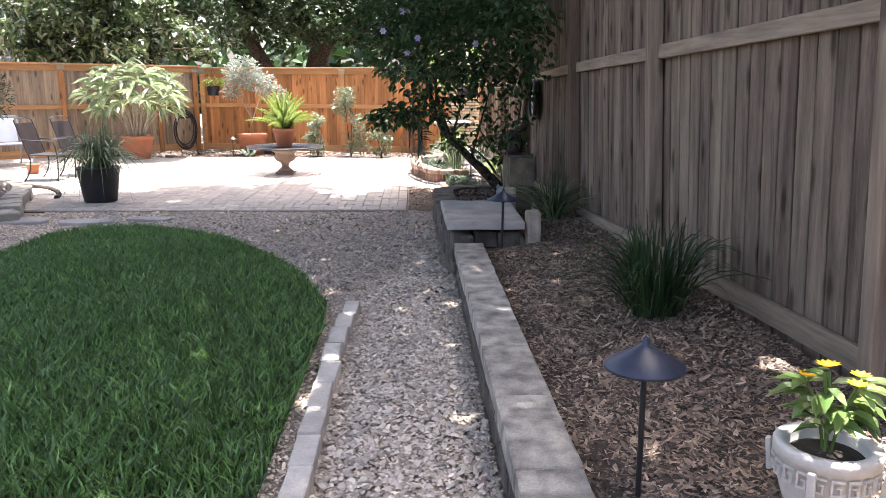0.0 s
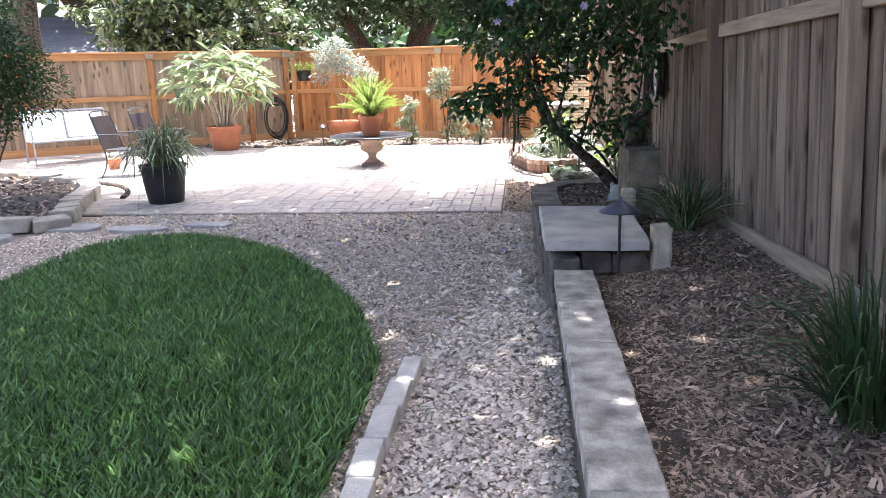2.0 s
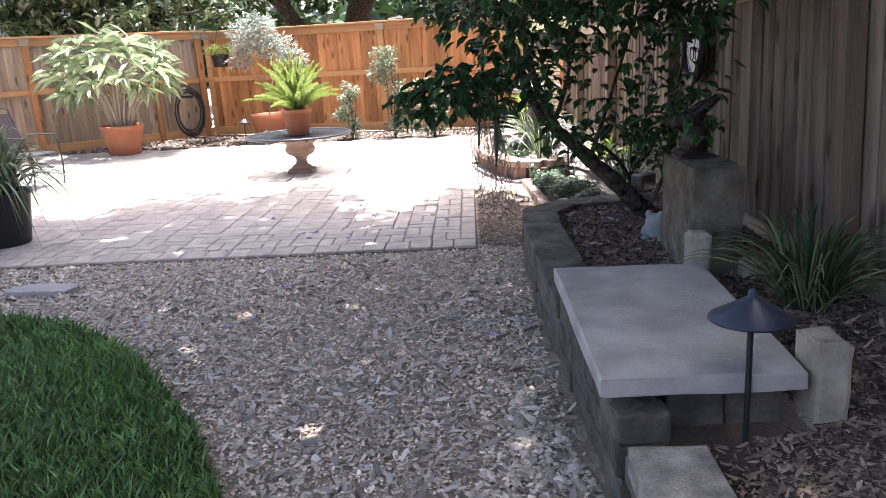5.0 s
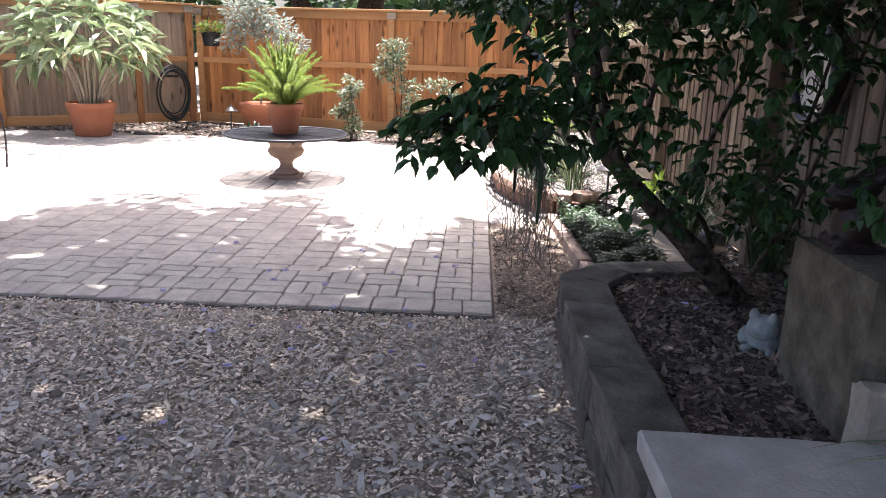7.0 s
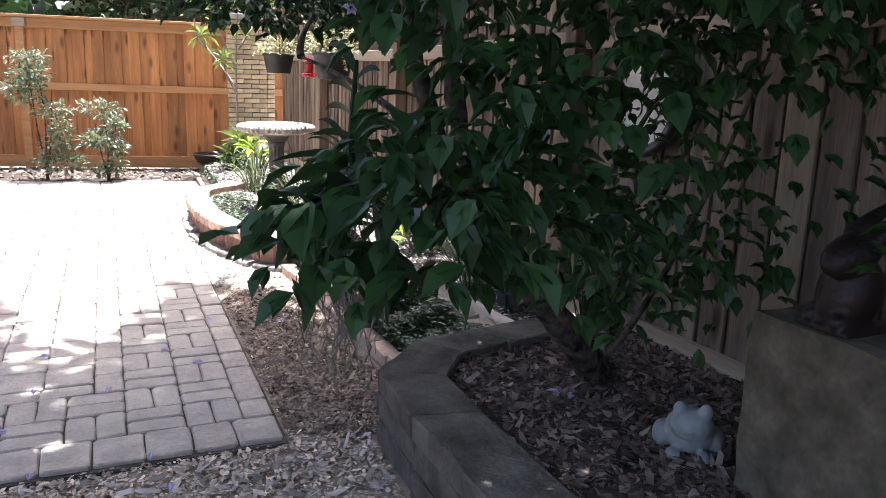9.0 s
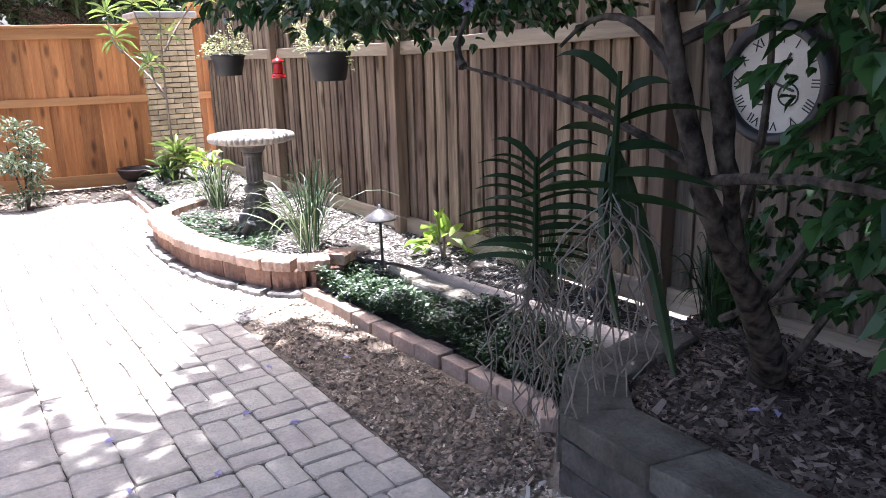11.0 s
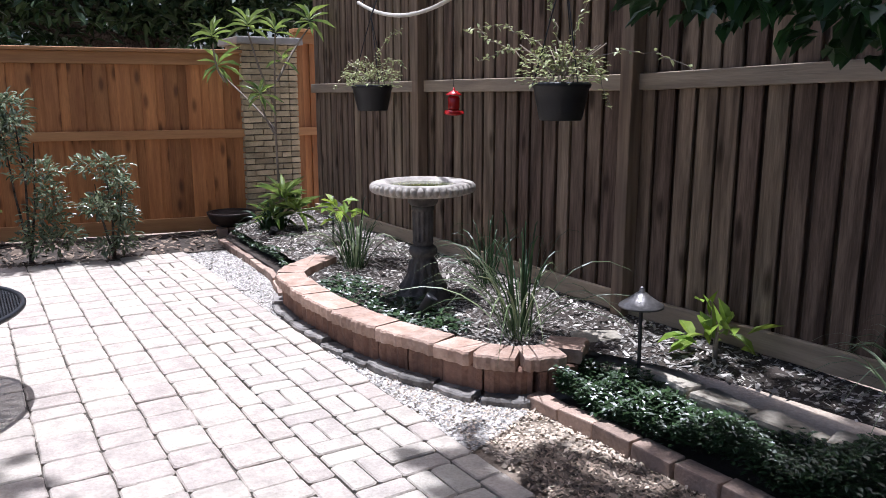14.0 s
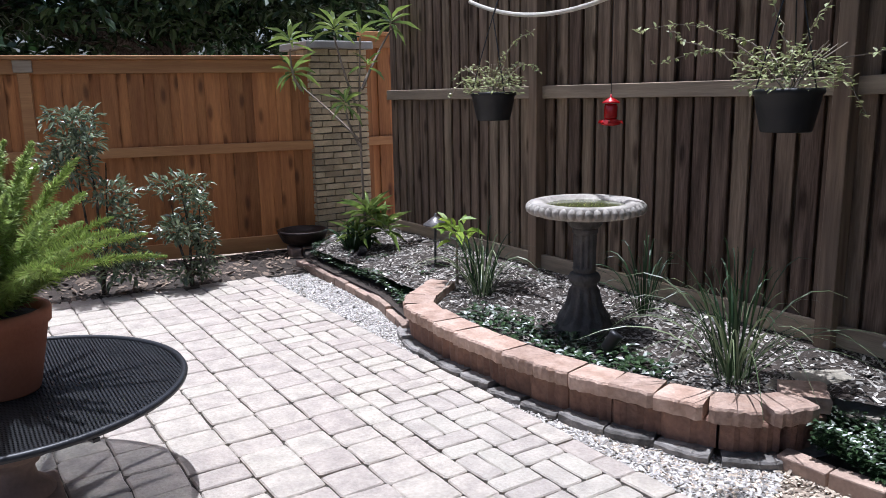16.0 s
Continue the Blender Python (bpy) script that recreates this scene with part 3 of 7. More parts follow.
def cedar_fence(name, a, b, mat, posts, label, top=1.9, mid=1.05):
    """A board-on-board fence with kick board, middle rail, top trim and a flat cap."""
    root = setting(name, label)
    d = math.hypot(b[0] - a[0], b[1] - a[1])
    rz = math.degrees(math.atan2(b[1] - a[1], b[0] - a[0]))
    base = pose(a[0], a[1], 0, 0, 0, rz)
    boards = [board_mesh("board", w, top - 0.16, 0.018, mat) for w in (0.14, 0.135, 0.138)]
    s, i = 0.05, 0
    while s < d:
        deep = 0.045 if i % 2 == 0 else 0.062
        place("board", R.choice(boards), root, base @ pose(s, deep, 0.12, 0, R.uniform(-0.2, 0.2), R.uniform(-0.6, 0.6)))
        s += 0.112
        i += 1
    for z0, z1, y0, y1, nm in ((0.02, 0.17, 0.0, 0.03, "kick_board"), (mid - 0.045, mid + 0.045, -0.004, 0.034, "rail"), (top - 0.14, top - 0.02, 0.0, 0.03, "trim_board"), (top - 0.018, top + 0.018, -0.05, 0.1, "cap_board")):
        bm = bmesh.new()
        box(bm, 0, d, y0, y1, z0, z1, 0.004)
        p = part(nm, bm, M_CEDAR_RAIL, root)
        p.matrix_basis = base
    for s in posts:
        bm = bmesh.new()
        box(bm, s - 0.05, s + 0.05, -0.022, 0.06, 0, top - 0.13, 0.005)
        p = part("post", bm, M_CEDAR_RAIL if mat is M_CEDAR else M_CEDAR, root)
        p.matrix_basis = base
        bm = bmesh.new()
        box(bm, s - 0.075, s + 0.075, -0.032, 0.06, top - 0.128, top - 0.02, 0.006)
        p = part("post_block", bm, M_RAIL, root, "pale block at the head of the post")
        p.matrix_basis = base
    return root


FAR_A, FAR_B = CORNER, (0.87, 17.22)
cedar_fence("fence_north", FAR_A, FAR_B, M_CEDAR, (0.06, 3.42), "orange cedar board fence with a flat cap")
LEFT_A = (-14.5, 11.05)
cedar_fence("fence_west", LEFT_A, CORNER, M_CEDAR_PALE, (1.9, 4.5, 6.7, 9.05, 11.05, 11.9), "faded cedar board fence with orange posts and rails", 1.93)
# the yard is closed by plain fences where nobody looks
cedar_fence("fence_south", (2.0, -3.2), (-14.5, -3.2), M_CEDAR_PALE, (0.1, 4, 8, 12), "plain cedar fence behind the walk")
cedar_fence("fence_southwest", (-14.5, -3.2), (-14.5, 11.05), M_CEDAR_PALE, (0.1, 5, 10), "plain cedar fence at the side of the lawn")
# cedar panel beyond the brick column
cedar_fence("fence_panel", (1.475, 17.3), (1.95, 17.3), M_CEDAR, (), "narrow cedar panel between column and fence", 2.15)

# ---------------------------------------------------------------- concrete walls
def prism(bm, quad, z0, z1, bevel=0.008, wob=0.003):
    lo = [bm.verts.new((x + R.uniform(-wob, wob), y + R.uniform(-wob, wob), z0)) for x, y in quad]
    hi = [bm.verts.new((v.co.x, v.co.y, z1 + R.uniform(-wob, wob))) for v in lo]
    n = len(quad)
    fs = [bm.faces.new(list(reversed(lo))), bm.faces.new(hi)]
    for i in range(n):
        j = (i + 1) % n
        fs.append(bm.faces.new((lo[i], lo[j], hi[j], hi[i])))
    bmesh.ops.recalc_face_normals(bm, faces=fs)
    if bevel:
        bmesh.ops.bevel(bm, geom=list({e for f in fs for e in f.edges}), offset=bevel, segments=2, affect="EDGES", profile=0.5)
        long = [e for e in bm.edges if e.calc_length() > 0.12]
        bmesh.ops.subdivide_edges(bm, edges=long, cuts=4, use_grid_fill=True)
        for v in bm.verts:
            v.co += Vector((R.uniform(-1, 1), R.uniform(-1, 1), R.uniform(-1, 1))) * (0.0022 + wob * 0.25)


wall_low = setting("retaining_wall", "low grey concrete block wall with smooth caps beside the gravel walk")
y = -2.6
while y < 5.8:
    L = 0.605
    bm = bmesh.new()
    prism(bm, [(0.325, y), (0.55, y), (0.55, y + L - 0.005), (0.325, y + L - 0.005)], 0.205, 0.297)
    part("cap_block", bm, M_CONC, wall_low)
    # side courses below the caps, their shade put into the dark colour
    for k in range(2):
        for c in range(2):
            bm = bmesh.new()
            o = 0.12 if c else 0.0
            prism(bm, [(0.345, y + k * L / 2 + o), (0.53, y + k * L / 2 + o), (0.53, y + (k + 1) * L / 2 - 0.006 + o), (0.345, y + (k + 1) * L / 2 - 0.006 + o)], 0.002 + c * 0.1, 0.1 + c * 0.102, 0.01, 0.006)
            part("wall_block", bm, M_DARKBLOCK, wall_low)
    y += L
END_Y = y

wall_tree = setting("tree_bed_wall", "curved grey concrete block wall round the tree bed")
OUT = [(0.315, 6.0), (0.295, 6.5), (0.265, 7.15), (0.235, 7.95), (0.225, 8.72), (0.25, 9.14), (0.51, 9.40), (0.83, 9.46), (1.15, 9.52)]
INN = [(0.49, 6.0), (0.49, 6.5), (0.49, 7.15), (0.485, 7.95), (0.475, 8.68), (0.48, 9.0), (0.645, 9.2), (0.88, 9.25), (1.2, 9.3)]
for i in range(len(OUT) - 1):
    quad = [OUT[i], INN[i], INN[i + 1], OUT[i + 1]]
    cx, cy = sum(p[0] for p in quad) / 4, sum(p[1] for p in quad) / 4
    sh = [(cx + (px - cx) * 0.985, cy + (py - cy) * 0.993) for px, py in quad]
    if i >= 2:
        # cap colour includes the shade of the tree above
        bm = bmesh.new()
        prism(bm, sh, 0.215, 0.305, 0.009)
        part("cap_block", bm, M_CONC_SHADED, wall_tree)
    n = 2 if math.hypot(OUT[i + 1][0] - OUT[i][0], OUT[i + 1][1] - OUT[i][1]) > 0.5 else 1
    for k in range(n):
        # side courses again in the shade-dark block colour
        for c in range(3 if i < 2 else 2):
            lo, hi = k / n, (k + 1) / n - 0.012
            q = [Vector(OUT[i]).lerp(Vector(OUT[i + 1]), lo), Vector(INN[i]).lerp(Vector(INN[i + 1]), lo), Vector(INN[i]).lerp(Vector(INN[i + 1]), hi), Vector(OUT[i]).lerp(Vector(OUT[i + 1]), hi)]
            q = [(cx + (p.x - cx) * 0.93, p.y) if i < 5 else (p.x, cy + (p.y - cy) * 0.93) for p in q]
            bm = bmesh.new()
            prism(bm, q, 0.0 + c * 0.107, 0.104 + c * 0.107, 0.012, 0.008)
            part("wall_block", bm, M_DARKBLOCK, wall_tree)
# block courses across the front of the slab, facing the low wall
# their dark colour carries the shade under the slab
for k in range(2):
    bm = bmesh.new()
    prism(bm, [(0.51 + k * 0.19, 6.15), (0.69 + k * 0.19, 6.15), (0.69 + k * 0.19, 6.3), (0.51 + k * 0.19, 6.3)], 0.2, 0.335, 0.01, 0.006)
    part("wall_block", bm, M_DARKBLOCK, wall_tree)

kerb = setting("lawn_kerb", "row of pale worn kerb blocks between lawn and gravel")
y = -2.4
while y < 4.95:
    L = R.choice((0.3, 0.32, 0.28))
    L = min(L, 5.2 - y)
    bm = bmesh.new()
    box(bm, -0.05, 0.05, 0, L - 0.006, -0.02, 0.07 + R.uniform(-0.006, 0.004), 0.008, 0.004, 2)
    p = part("kerb_block", bm, M_KERB, kerb)
    p.matrix_basis = pose(-0.445 + R.uniform(-0.006, 0.006) + (0.03 if y > 4.0 else 0) * (y - 4.0), y, 0, 0, 0, R.uniform(-1.5, 1.5))
    y += L

# ---------------------------------------------------------------- red block wall round the birdbath bed
def along(path, step, closed=False):
    """Points and headings at even steps along a path."""
    out, carry = [], 0.0
    for a, b in zip(path, path[1:]):
        a, b = Vector(a), Vector(b)
        d = (b - a).length
        s = carry
        while s < d:
            p = a.lerp(b, s / d)
            out.append((p.x, p.y, math.degrees(math.atan2(b.y - a.y, b.x - a.x))))
            s += step
        carry = s - d
    return out


def smooth_path(pts, n=6):
    out = []
    P = [Vector(p) for p in pts]
    for i in range(len(P) - 1):
        p0, p1, p2, p3 = P[max(i - 1, 0)], P[i], P[i + 1], P[min(i + 2, len(P) - 1)]
        for k in range(n):
            t = k / n
            out.append(0.5 * ((2 * p1) + (p2 - p0) * t + (2 * p0 - 5 * p1 + 4 * p2 - p3) * t * t + (3 * p1 - p0 - 3 * p2 + p3) * t ** 3))
    return [(p.x, p.y) for p in out] + [tuple(P[-1])]


BATH_LINE = smooth_path([(0.50, 14.42), (0.16, 14.12), (0.075, 13.75), (0.06, 13.2), (0.11, 12.7), (0.24, 12.24), (0.40, 11.92), (0.64, 11.80), (0.86, 11.95)])
wall_bath = setting("birdbath_bed_wall", "low curved wall of red-brown blocks, caps coloured paler for sun")


def block_mesh(name, L, w, z0, z1, mat, bev=0.012, rough=0.006):
    bm = bmesh.new()
    box(bm, -L / 2, L / 2, -w / 2, w / 2, z0, z1, bev, rough, 2)
    return mesh_from(name, bm, mat)


def split_block(name, L, w, z0, z1, mat, rib=0.009, n=9):
    """A block with a split, vertically ribbed front face and a slightly narrower back."""
    bm = bmesh.new()
    xs = [-L / 2 + L * i / n for i in range(n + 1)]
    fr = [-w / 2 + R.uniform(-rib, rib) + (0.012 if i in (0, n) else 0) for i in range(n + 1)]
    rows_ = []
    for z, ins in ((z0, 0.004), (z0 + (z1 - z0) * 0.5, 0.0), (z1 - 0.01, 0.0), (z1, 0.008)):
        rows_.append([bm.verts.new((x, f + ins + R.uniform(-0.002, 0.002), z + R.uniform(-0.002, 0.002))) for x, f in zip(xs, fr)])
    for a, b in zip(rows_, rows_[1:]):
        for i in range(n):
            bm.faces.new((a[i], a[i + 1], b[i + 1], b[i]))
    bl, br = bm.verts.new((-L * 0.45, w / 2, z0)), bm.verts.new((L * 0.45, w / 2, z0))
    tl, tr = bm.verts.new((-L * 0.45, w / 2, z1 - 0.004)), bm.verts.new((L * 0.45, w / 2, z1 - 0.004))
    bm.faces.new([tr, tl] + rows_[3])
    bm.faces.new([bl, br] + rows_[0][::-1])
    bm.faces.new((bl, tl, tr, br))
    bm.faces.new([bl] + [q[0] for q in rows_] + [tl])
    bm.faces.new([tr] + [q[n] for q in rows_[::-1]] + [br])
    bmesh.ops.recalc_face_normals(bm, faces=bm.faces[:])
    return mesh_from(name, bm, mat)


# caps in the sunlit red, face blocks in the shaded red
caps = [split_block("cap_block", 0.209, 0.2, 0.168, 0.237, M_REDCAP) for _ in range(6)]
mids = [split_block("wall_block", 0.236, 0.118, 0.035, 0.166, M_REDBLOCK, 0.012) for _ in range(4)]
toes = [split_block("toe_block", L, 0.11, -0.03, 0.04, M_TOE, 0.01, 6) for L in (0.215, 0.225, 0.235, 0.22)]
for x, y, a in along(BATH_LINE, 0.208):
    place("cap_block", R.choice(caps), wall_bath, pose(x, y, R.uniform(-0.003, 0.003), 0, 0, a + R.uniform(-2, 2)))
for x, y, a in along(BATH_LINE, 0.23):
    place("wall_block", R.choice(mids), wall_bath, pose(x, y, 0, 0, 0, a + R.uniform(-2, 2)))
    place("toe_block", R.choice(toes), wall_bath, pose(x + 0.085 * math.cos(radians(a - 90)), y + 0.085 * math.sin(radians(a - 90)), R.uniform(-0.012, 0.01), R.uniform(-4, 4), R.uniform(-3, 3), a + R.uniform(-7, 7)))

edging = setting("brick_edging", "row of worn edging bricks round the groundcover")
ebr = [block_mesh("brick", 0.205, 0.09, -0.02, 0.065, M_EDGE, 0.008, 0.005) for _ in range(4)]
for x, y, a in along([(0.47, 11.66), (0.53, 10.7), (0.60, 9.62), (0.50, 9.45)], 0.212):
    place("brick", R.choice(ebr), edging, pose(x, y, R.uniform(-0.006, 0.004), 0, 0, a + R.uniform(-3, 3)))
for x, y, a in along([(0.16, 14.3), (0.29, 14.85), (0.335, 15.6), (0.36, 16.55)], 0.212):
    place("brick", R.choice(ebr), edging, pose(x, y, R.uniform(-0.006, 0.012), 0, 0, a + R.uniform(-3, 3)))
stone_row = setting("stone_row", "row of pale rough stones between groundcover and mulch")
sbl = [block_mesh("stone", 0.285, 0.15, 0.0, 0.16, M_STONE, 0.022, 0.018) for _ in range(4)]
for x, y, a in along(smooth_path([(0.9, 11.98), (0.98, 11.6), (1.02, 11.1), (1.08, 10.5), (1.12, 9.9), (1.14, 9.66)]), 0.297):
    place("stone", R.choice(sbl), stone_row, pose(x, y, R.uniform(-0.045, 0.0), R.uniform(-3, 3), R.uniform(-3, 3), a + R.uniform(-8, 8)))
for x, y, z, a in ((0.86, 12.02, 0.03, 20), (1.02, 11.93, 0.05, -30)):
    place("stone", sbl[0], stone_row, pose(x, y, z, 0, 0, a))

# ---------------------------------------------------------------- buff brick column
column = setting("brick_column", "square buff brick column with a flat stone cap")
bm = bmesh.new()
box(bm, 0.868, 1.465, 17.222, 17.775, 0, 2.02)
part("core", bm, M_MORTAR, column)
brick_l = [block_mesh("brick", 0.2, 0.09, 0, 0.054, M_BUFF, 0.004, 0.004) for _ in range(3)]
brick_s = [block_mesh("brick", 0.095, 0.09, 0, 0.054, M_BUFF, 0.004, 0.004) for _ in range(2)]
z, row = 0.02, 0
while z < 1.95:
    for side in range(2):
        s = 0.0
        first = 0.095 if (row + side) % 2 else 0.2
        wide = 0.615 if side == 0 else 0.57
        while s < wide - 0.01:
            L = first if s == 0.0 else (0.2 if s + 0.2 <= wide else 0.095)
            if s + L > wide + 0.015:
                break
            me = R.choice(brick_l if L == 0.2 else brick_s)
            j = R.uniform(-0.004, 0.004)
            if side == 0:
                place("brick", me, column, pose(0.86 + s + L / 2 - 0.003, 17.244 + j, z))
            else:
                place("brick", me, column, pose(0.893 + j, 17.22 + s + L / 2 + 0.0, z, 0, 0, 90))
            s += L + 0.009
    z += 0.0635
    row += 1
bm = bmesh.new()
box(bm, 0.80, 1.53, 17.14, 17.84, 1.985, 2.06, 0.012, 0.004, 2)
part("cap_stone", bm, M_SLAB, column, "pale stone cap")

# ---------------------------------------------------------------- patio
patio = setting("patio", "patio of tumbled beige pavers with a grey brick border")
bm = bmesh.new()
box(bm, -13.0, -0.07, 9.24, 16.35, -0.06, 0.004)
part("bedding", bm, M_SAND, patio, "sandy joints between the pavers")
PIECES = {}
count_single = [0]
rest = {"v": [], "f": []}


def outline(x0, x1, y0, y1, wob):
    """A rectangle's outline with knocked-off corners and wavering sides."""
    c = 0.012
    pts = [(x0 + c, y0), ((x0 + x1) / 2, y0), (x1 - c, y0), (x1, y0 + c), (x1, (y0 + y1) / 2), (x1, y1 - c), (x1 - c, y1), ((x0 + x1) / 2, y1), (x0 + c, y1), (x0, y1 - c), (x0, (y0 + y1) / 2), (x0, y0 + c)]
    return [(px + R.uniform(-wob, wob), py + R.uniform(-wob, wob)) for px, py in pts]


def paver(x0, x1, y0, y1, mat, key):
    """One paver; near ones are objects, the others are gathered."""
    w, d = round((x1 - x0 - 0.005) / 0.005) * 0.005, round((y1 - y0 - 0.005) / 0.005) * 0.005
    cx, cy = (x0 + x1) / 2, (y0 + y1) / 2
    near = key == "band" and cy < 13.2 and cx > -3.2 or key == "field" and (cx > -1.9 and 10.0 < cy < 12.6)
    if near and count_single[0] < 480:
        count_single[0] += 1
        v = R.randrange(3)
        if (w, d, key, v) not in PIECES:
            bm = bmesh.new()
            o = outline(-w / 2, w / 2, -d / 2, d / 2, 0.004 if key == "field" else 0.003)
            lo = [bm.verts.new((px, py, -0.03)) for px, py in o]
            mi = [bm.verts.new((px, py, 0.014)) for px, py in o]
            hi = [bm.verts.new((px * (1 - 0.012 / w), py * (1 - 0.012 / d), 0.02 + R.uniform(-0.0015, 0.001))) for px, py in o]
            for a_, b_ in ((lo, mi), (mi, hi)):
                for k in range(len(o)):
                    j = (k + 1) % len(o)
                    bm.faces.new((a_[k], a_[j], b_[j], b_[k]))
            bm.faces.new(hi)
            PIECES[(w, d, key, v)] = mesh_from("paver", bm, mat)
        place("paver", PIECES[(w, d, key, v)], patio, pose(cx, cy, R.uniform(-0.004, 0.003), R.uniform(-0.5, 0.5), R.uniform(-0.5, 0.5), R.choice((0, 180)) + R.uniform(-1.0, 1.0)))
    else:
        b = len(rest["v"])
        zt = 0.02 + R.uniform(-0.004, 0.003)
        o = outline(x0 + 0.003, x1 - 0.003, y0 + 0.003, y1 - 0.003, 0.0038)
        m = len(o)
        inn = [(cx + (px - cx) * (1 - 0.012 / w), cy + (py - cy) * (1 - 0.012 / d)) for px, py in o]
        rest["v"] += [(px, py, 0.0) for px, py in o] + [(px, py, zt - 0.006) for px, py in o] + [(px, py, zt) for px, py in inn]
        for k in range(m):
            j = (k + 1) % m
            rest["f"] += [(b + k, b + j, b + m + j, b + m + k), (b + m + k, b + m + j, b + 2 * m + j, b + 2 * m + k)]
        rest["f"].append(tuple(range(b + 2 * m, b + 3 * m)))


def weave(x0, y0, nx, ny, u):
    """Basket weave: squares of two bricks, turned by turns."""
    for i in range(nx):
        for j in range(ny):
            x, y = x0 + i * u, y0 + j * u
            if (i + j) % 2:
                paver(x, x + u / 2, y, y + u, M_BRICKP, "band")
                paver(x + u / 2, x + u, y, y + u, M_BRICKP, "band")
            else:
                paver(x, x + u, y, y + u / 2, M_BRICKP, "band")
                paver(x, x + u, y + u / 2, y + u, M_BRICKP, "band")


U = 0.22
# front course of large pavers, then the border
x = -0.08
while x > -12.6:
    w = R.choice((0.16, 0.17, 0.18))
    paver(x - w, x, 9.26, 9.47, M_PAVER, "band")
    x -= w
y = 9.47
while y < 16.2:
    w = R.choice((0.2, 0.21, 0.17))
    paver(-0.2, -0.08, y, y + w, M_PAVER, "band")
    y += w
weave(-0.2 - 2 * U, 9.47, 2, 31, U)
weave(-0.64 - 54 * U, 9.47, 54, 2, U)
y = 9.91
while y < 16.2:
    paver(-0.76, -0.64, y, y + 0.21, M_PAVER, "band")
    y += 0.21
x = -0.76
while x > -12.5:
    paver(x - 0.21, x, 9.91, 10.03, M_PAVER, "band")
    x -= 0.21
x = -0.76
while x > -12.5:
    w = R.choice((0.2, 0.215, 0.215, 0.225))
    y = 10.03
    while y < 16.25:
        L = R.choice((0.15, 0.2, 0.215, 0.215, 0.23))
        paver(x - w, x, y, y + L, M_PAVER, "field")
        y += L
    x -= w
raw("paver_field", rest["v"], rest["f"], M_PAVER_J, patio, "stuff", "tumbled beige pavers")


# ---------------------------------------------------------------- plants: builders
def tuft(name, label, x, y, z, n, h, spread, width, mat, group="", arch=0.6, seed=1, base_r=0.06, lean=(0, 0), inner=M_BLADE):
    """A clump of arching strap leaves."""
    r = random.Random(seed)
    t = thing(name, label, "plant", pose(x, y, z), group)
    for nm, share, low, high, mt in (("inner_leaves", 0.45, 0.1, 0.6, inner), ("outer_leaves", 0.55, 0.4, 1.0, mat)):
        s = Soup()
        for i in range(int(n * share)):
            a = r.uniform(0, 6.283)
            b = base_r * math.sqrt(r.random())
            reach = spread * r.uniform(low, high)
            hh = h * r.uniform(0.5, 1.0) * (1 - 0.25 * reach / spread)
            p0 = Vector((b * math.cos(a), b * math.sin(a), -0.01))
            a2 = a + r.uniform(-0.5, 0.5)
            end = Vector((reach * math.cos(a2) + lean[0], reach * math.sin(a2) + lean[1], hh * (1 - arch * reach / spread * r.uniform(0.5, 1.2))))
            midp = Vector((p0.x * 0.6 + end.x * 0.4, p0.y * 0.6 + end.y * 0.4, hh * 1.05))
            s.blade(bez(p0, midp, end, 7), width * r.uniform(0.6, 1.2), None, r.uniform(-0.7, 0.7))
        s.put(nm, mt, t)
    return t


def shrub(name, label, x, y, z, blobs, n, leaf, mat, stems, bark=M_BARK, seed=2, group="", category="shrub", up_bias=0.4):
    """A shrub: stems with leaf clusters gathered in rough lumps (centre, radii)."""
    r = random.Random(seed)
    t = thing(name, label, category, pose(x, y, z), group)
    bm = bmesh.new()
    for st in stems:
        k = len(st) - 1
        tube(bm, st, [0.014 * (1 - 0.7 * i / max(k, 1)) for i in range(len(st))], 6)
    part("stem", bm, bark, t)
    s = Soup()
    tot = sum(b[3] * b[4] * b[5] for b in blobs)
    for bx, by, bz, rx, ry, rz in blobs:
        for _ in range(int(n * rx * ry * rz / tot)):
            v = Vector((r.gauss(0, 1), r.gauss(0, 1), r.gauss(0, 1))).normalized() * (r.random() ** 0.45)
            p = Vector((bx + v.x * rx, by + v.y * ry, bz + v.z * rz))
            d = Vector((v.x + r.uniform(-0.6, 0.6), v.y + r.uniform(-0.6, 0.6), v.z * 0.5 + r.uniform(-0.5, 0.6) + up_bias * 0.3))
            L = leaf * r.uniform(0.6, 1.25)
            s.leaf(p, d, (r.uniform(-0.4, 0.4), r.uniform(-0.4, 0.4), 1), L, L * 0.42, 0.2, r.uniform(0, 0.4))
    s.put("leaves", mat, t)
    return t


def pot_mesh(bm, r0, r1, h, rim=0.03, rim_h=0.05, seg=32):
    """A tapered pot with a rolled rim and a hollow inside."""
    lathe(bm, [(r0 * 0.96, 0), (r0, 0.008), (r0 + (r1 - r0) * 0.5, h * 0.5), (r1 - rim * 0.6, h - rim_h), (r1, h - rim_h + 0.006), (r1 + 0.004, h - 0.012), (r1, h), (r1 - 0.022, h), (r1 - 0.03, h - 0.03), (r1 - 0.035, h - 0.05)], seg)


def soil_disc(bm, r, z, seg=24):
    lathe(bm, [(r, z - 0.015), (r, z), (r * 0.6, z + 0.012), (0.001, z + 0.018)], seg)


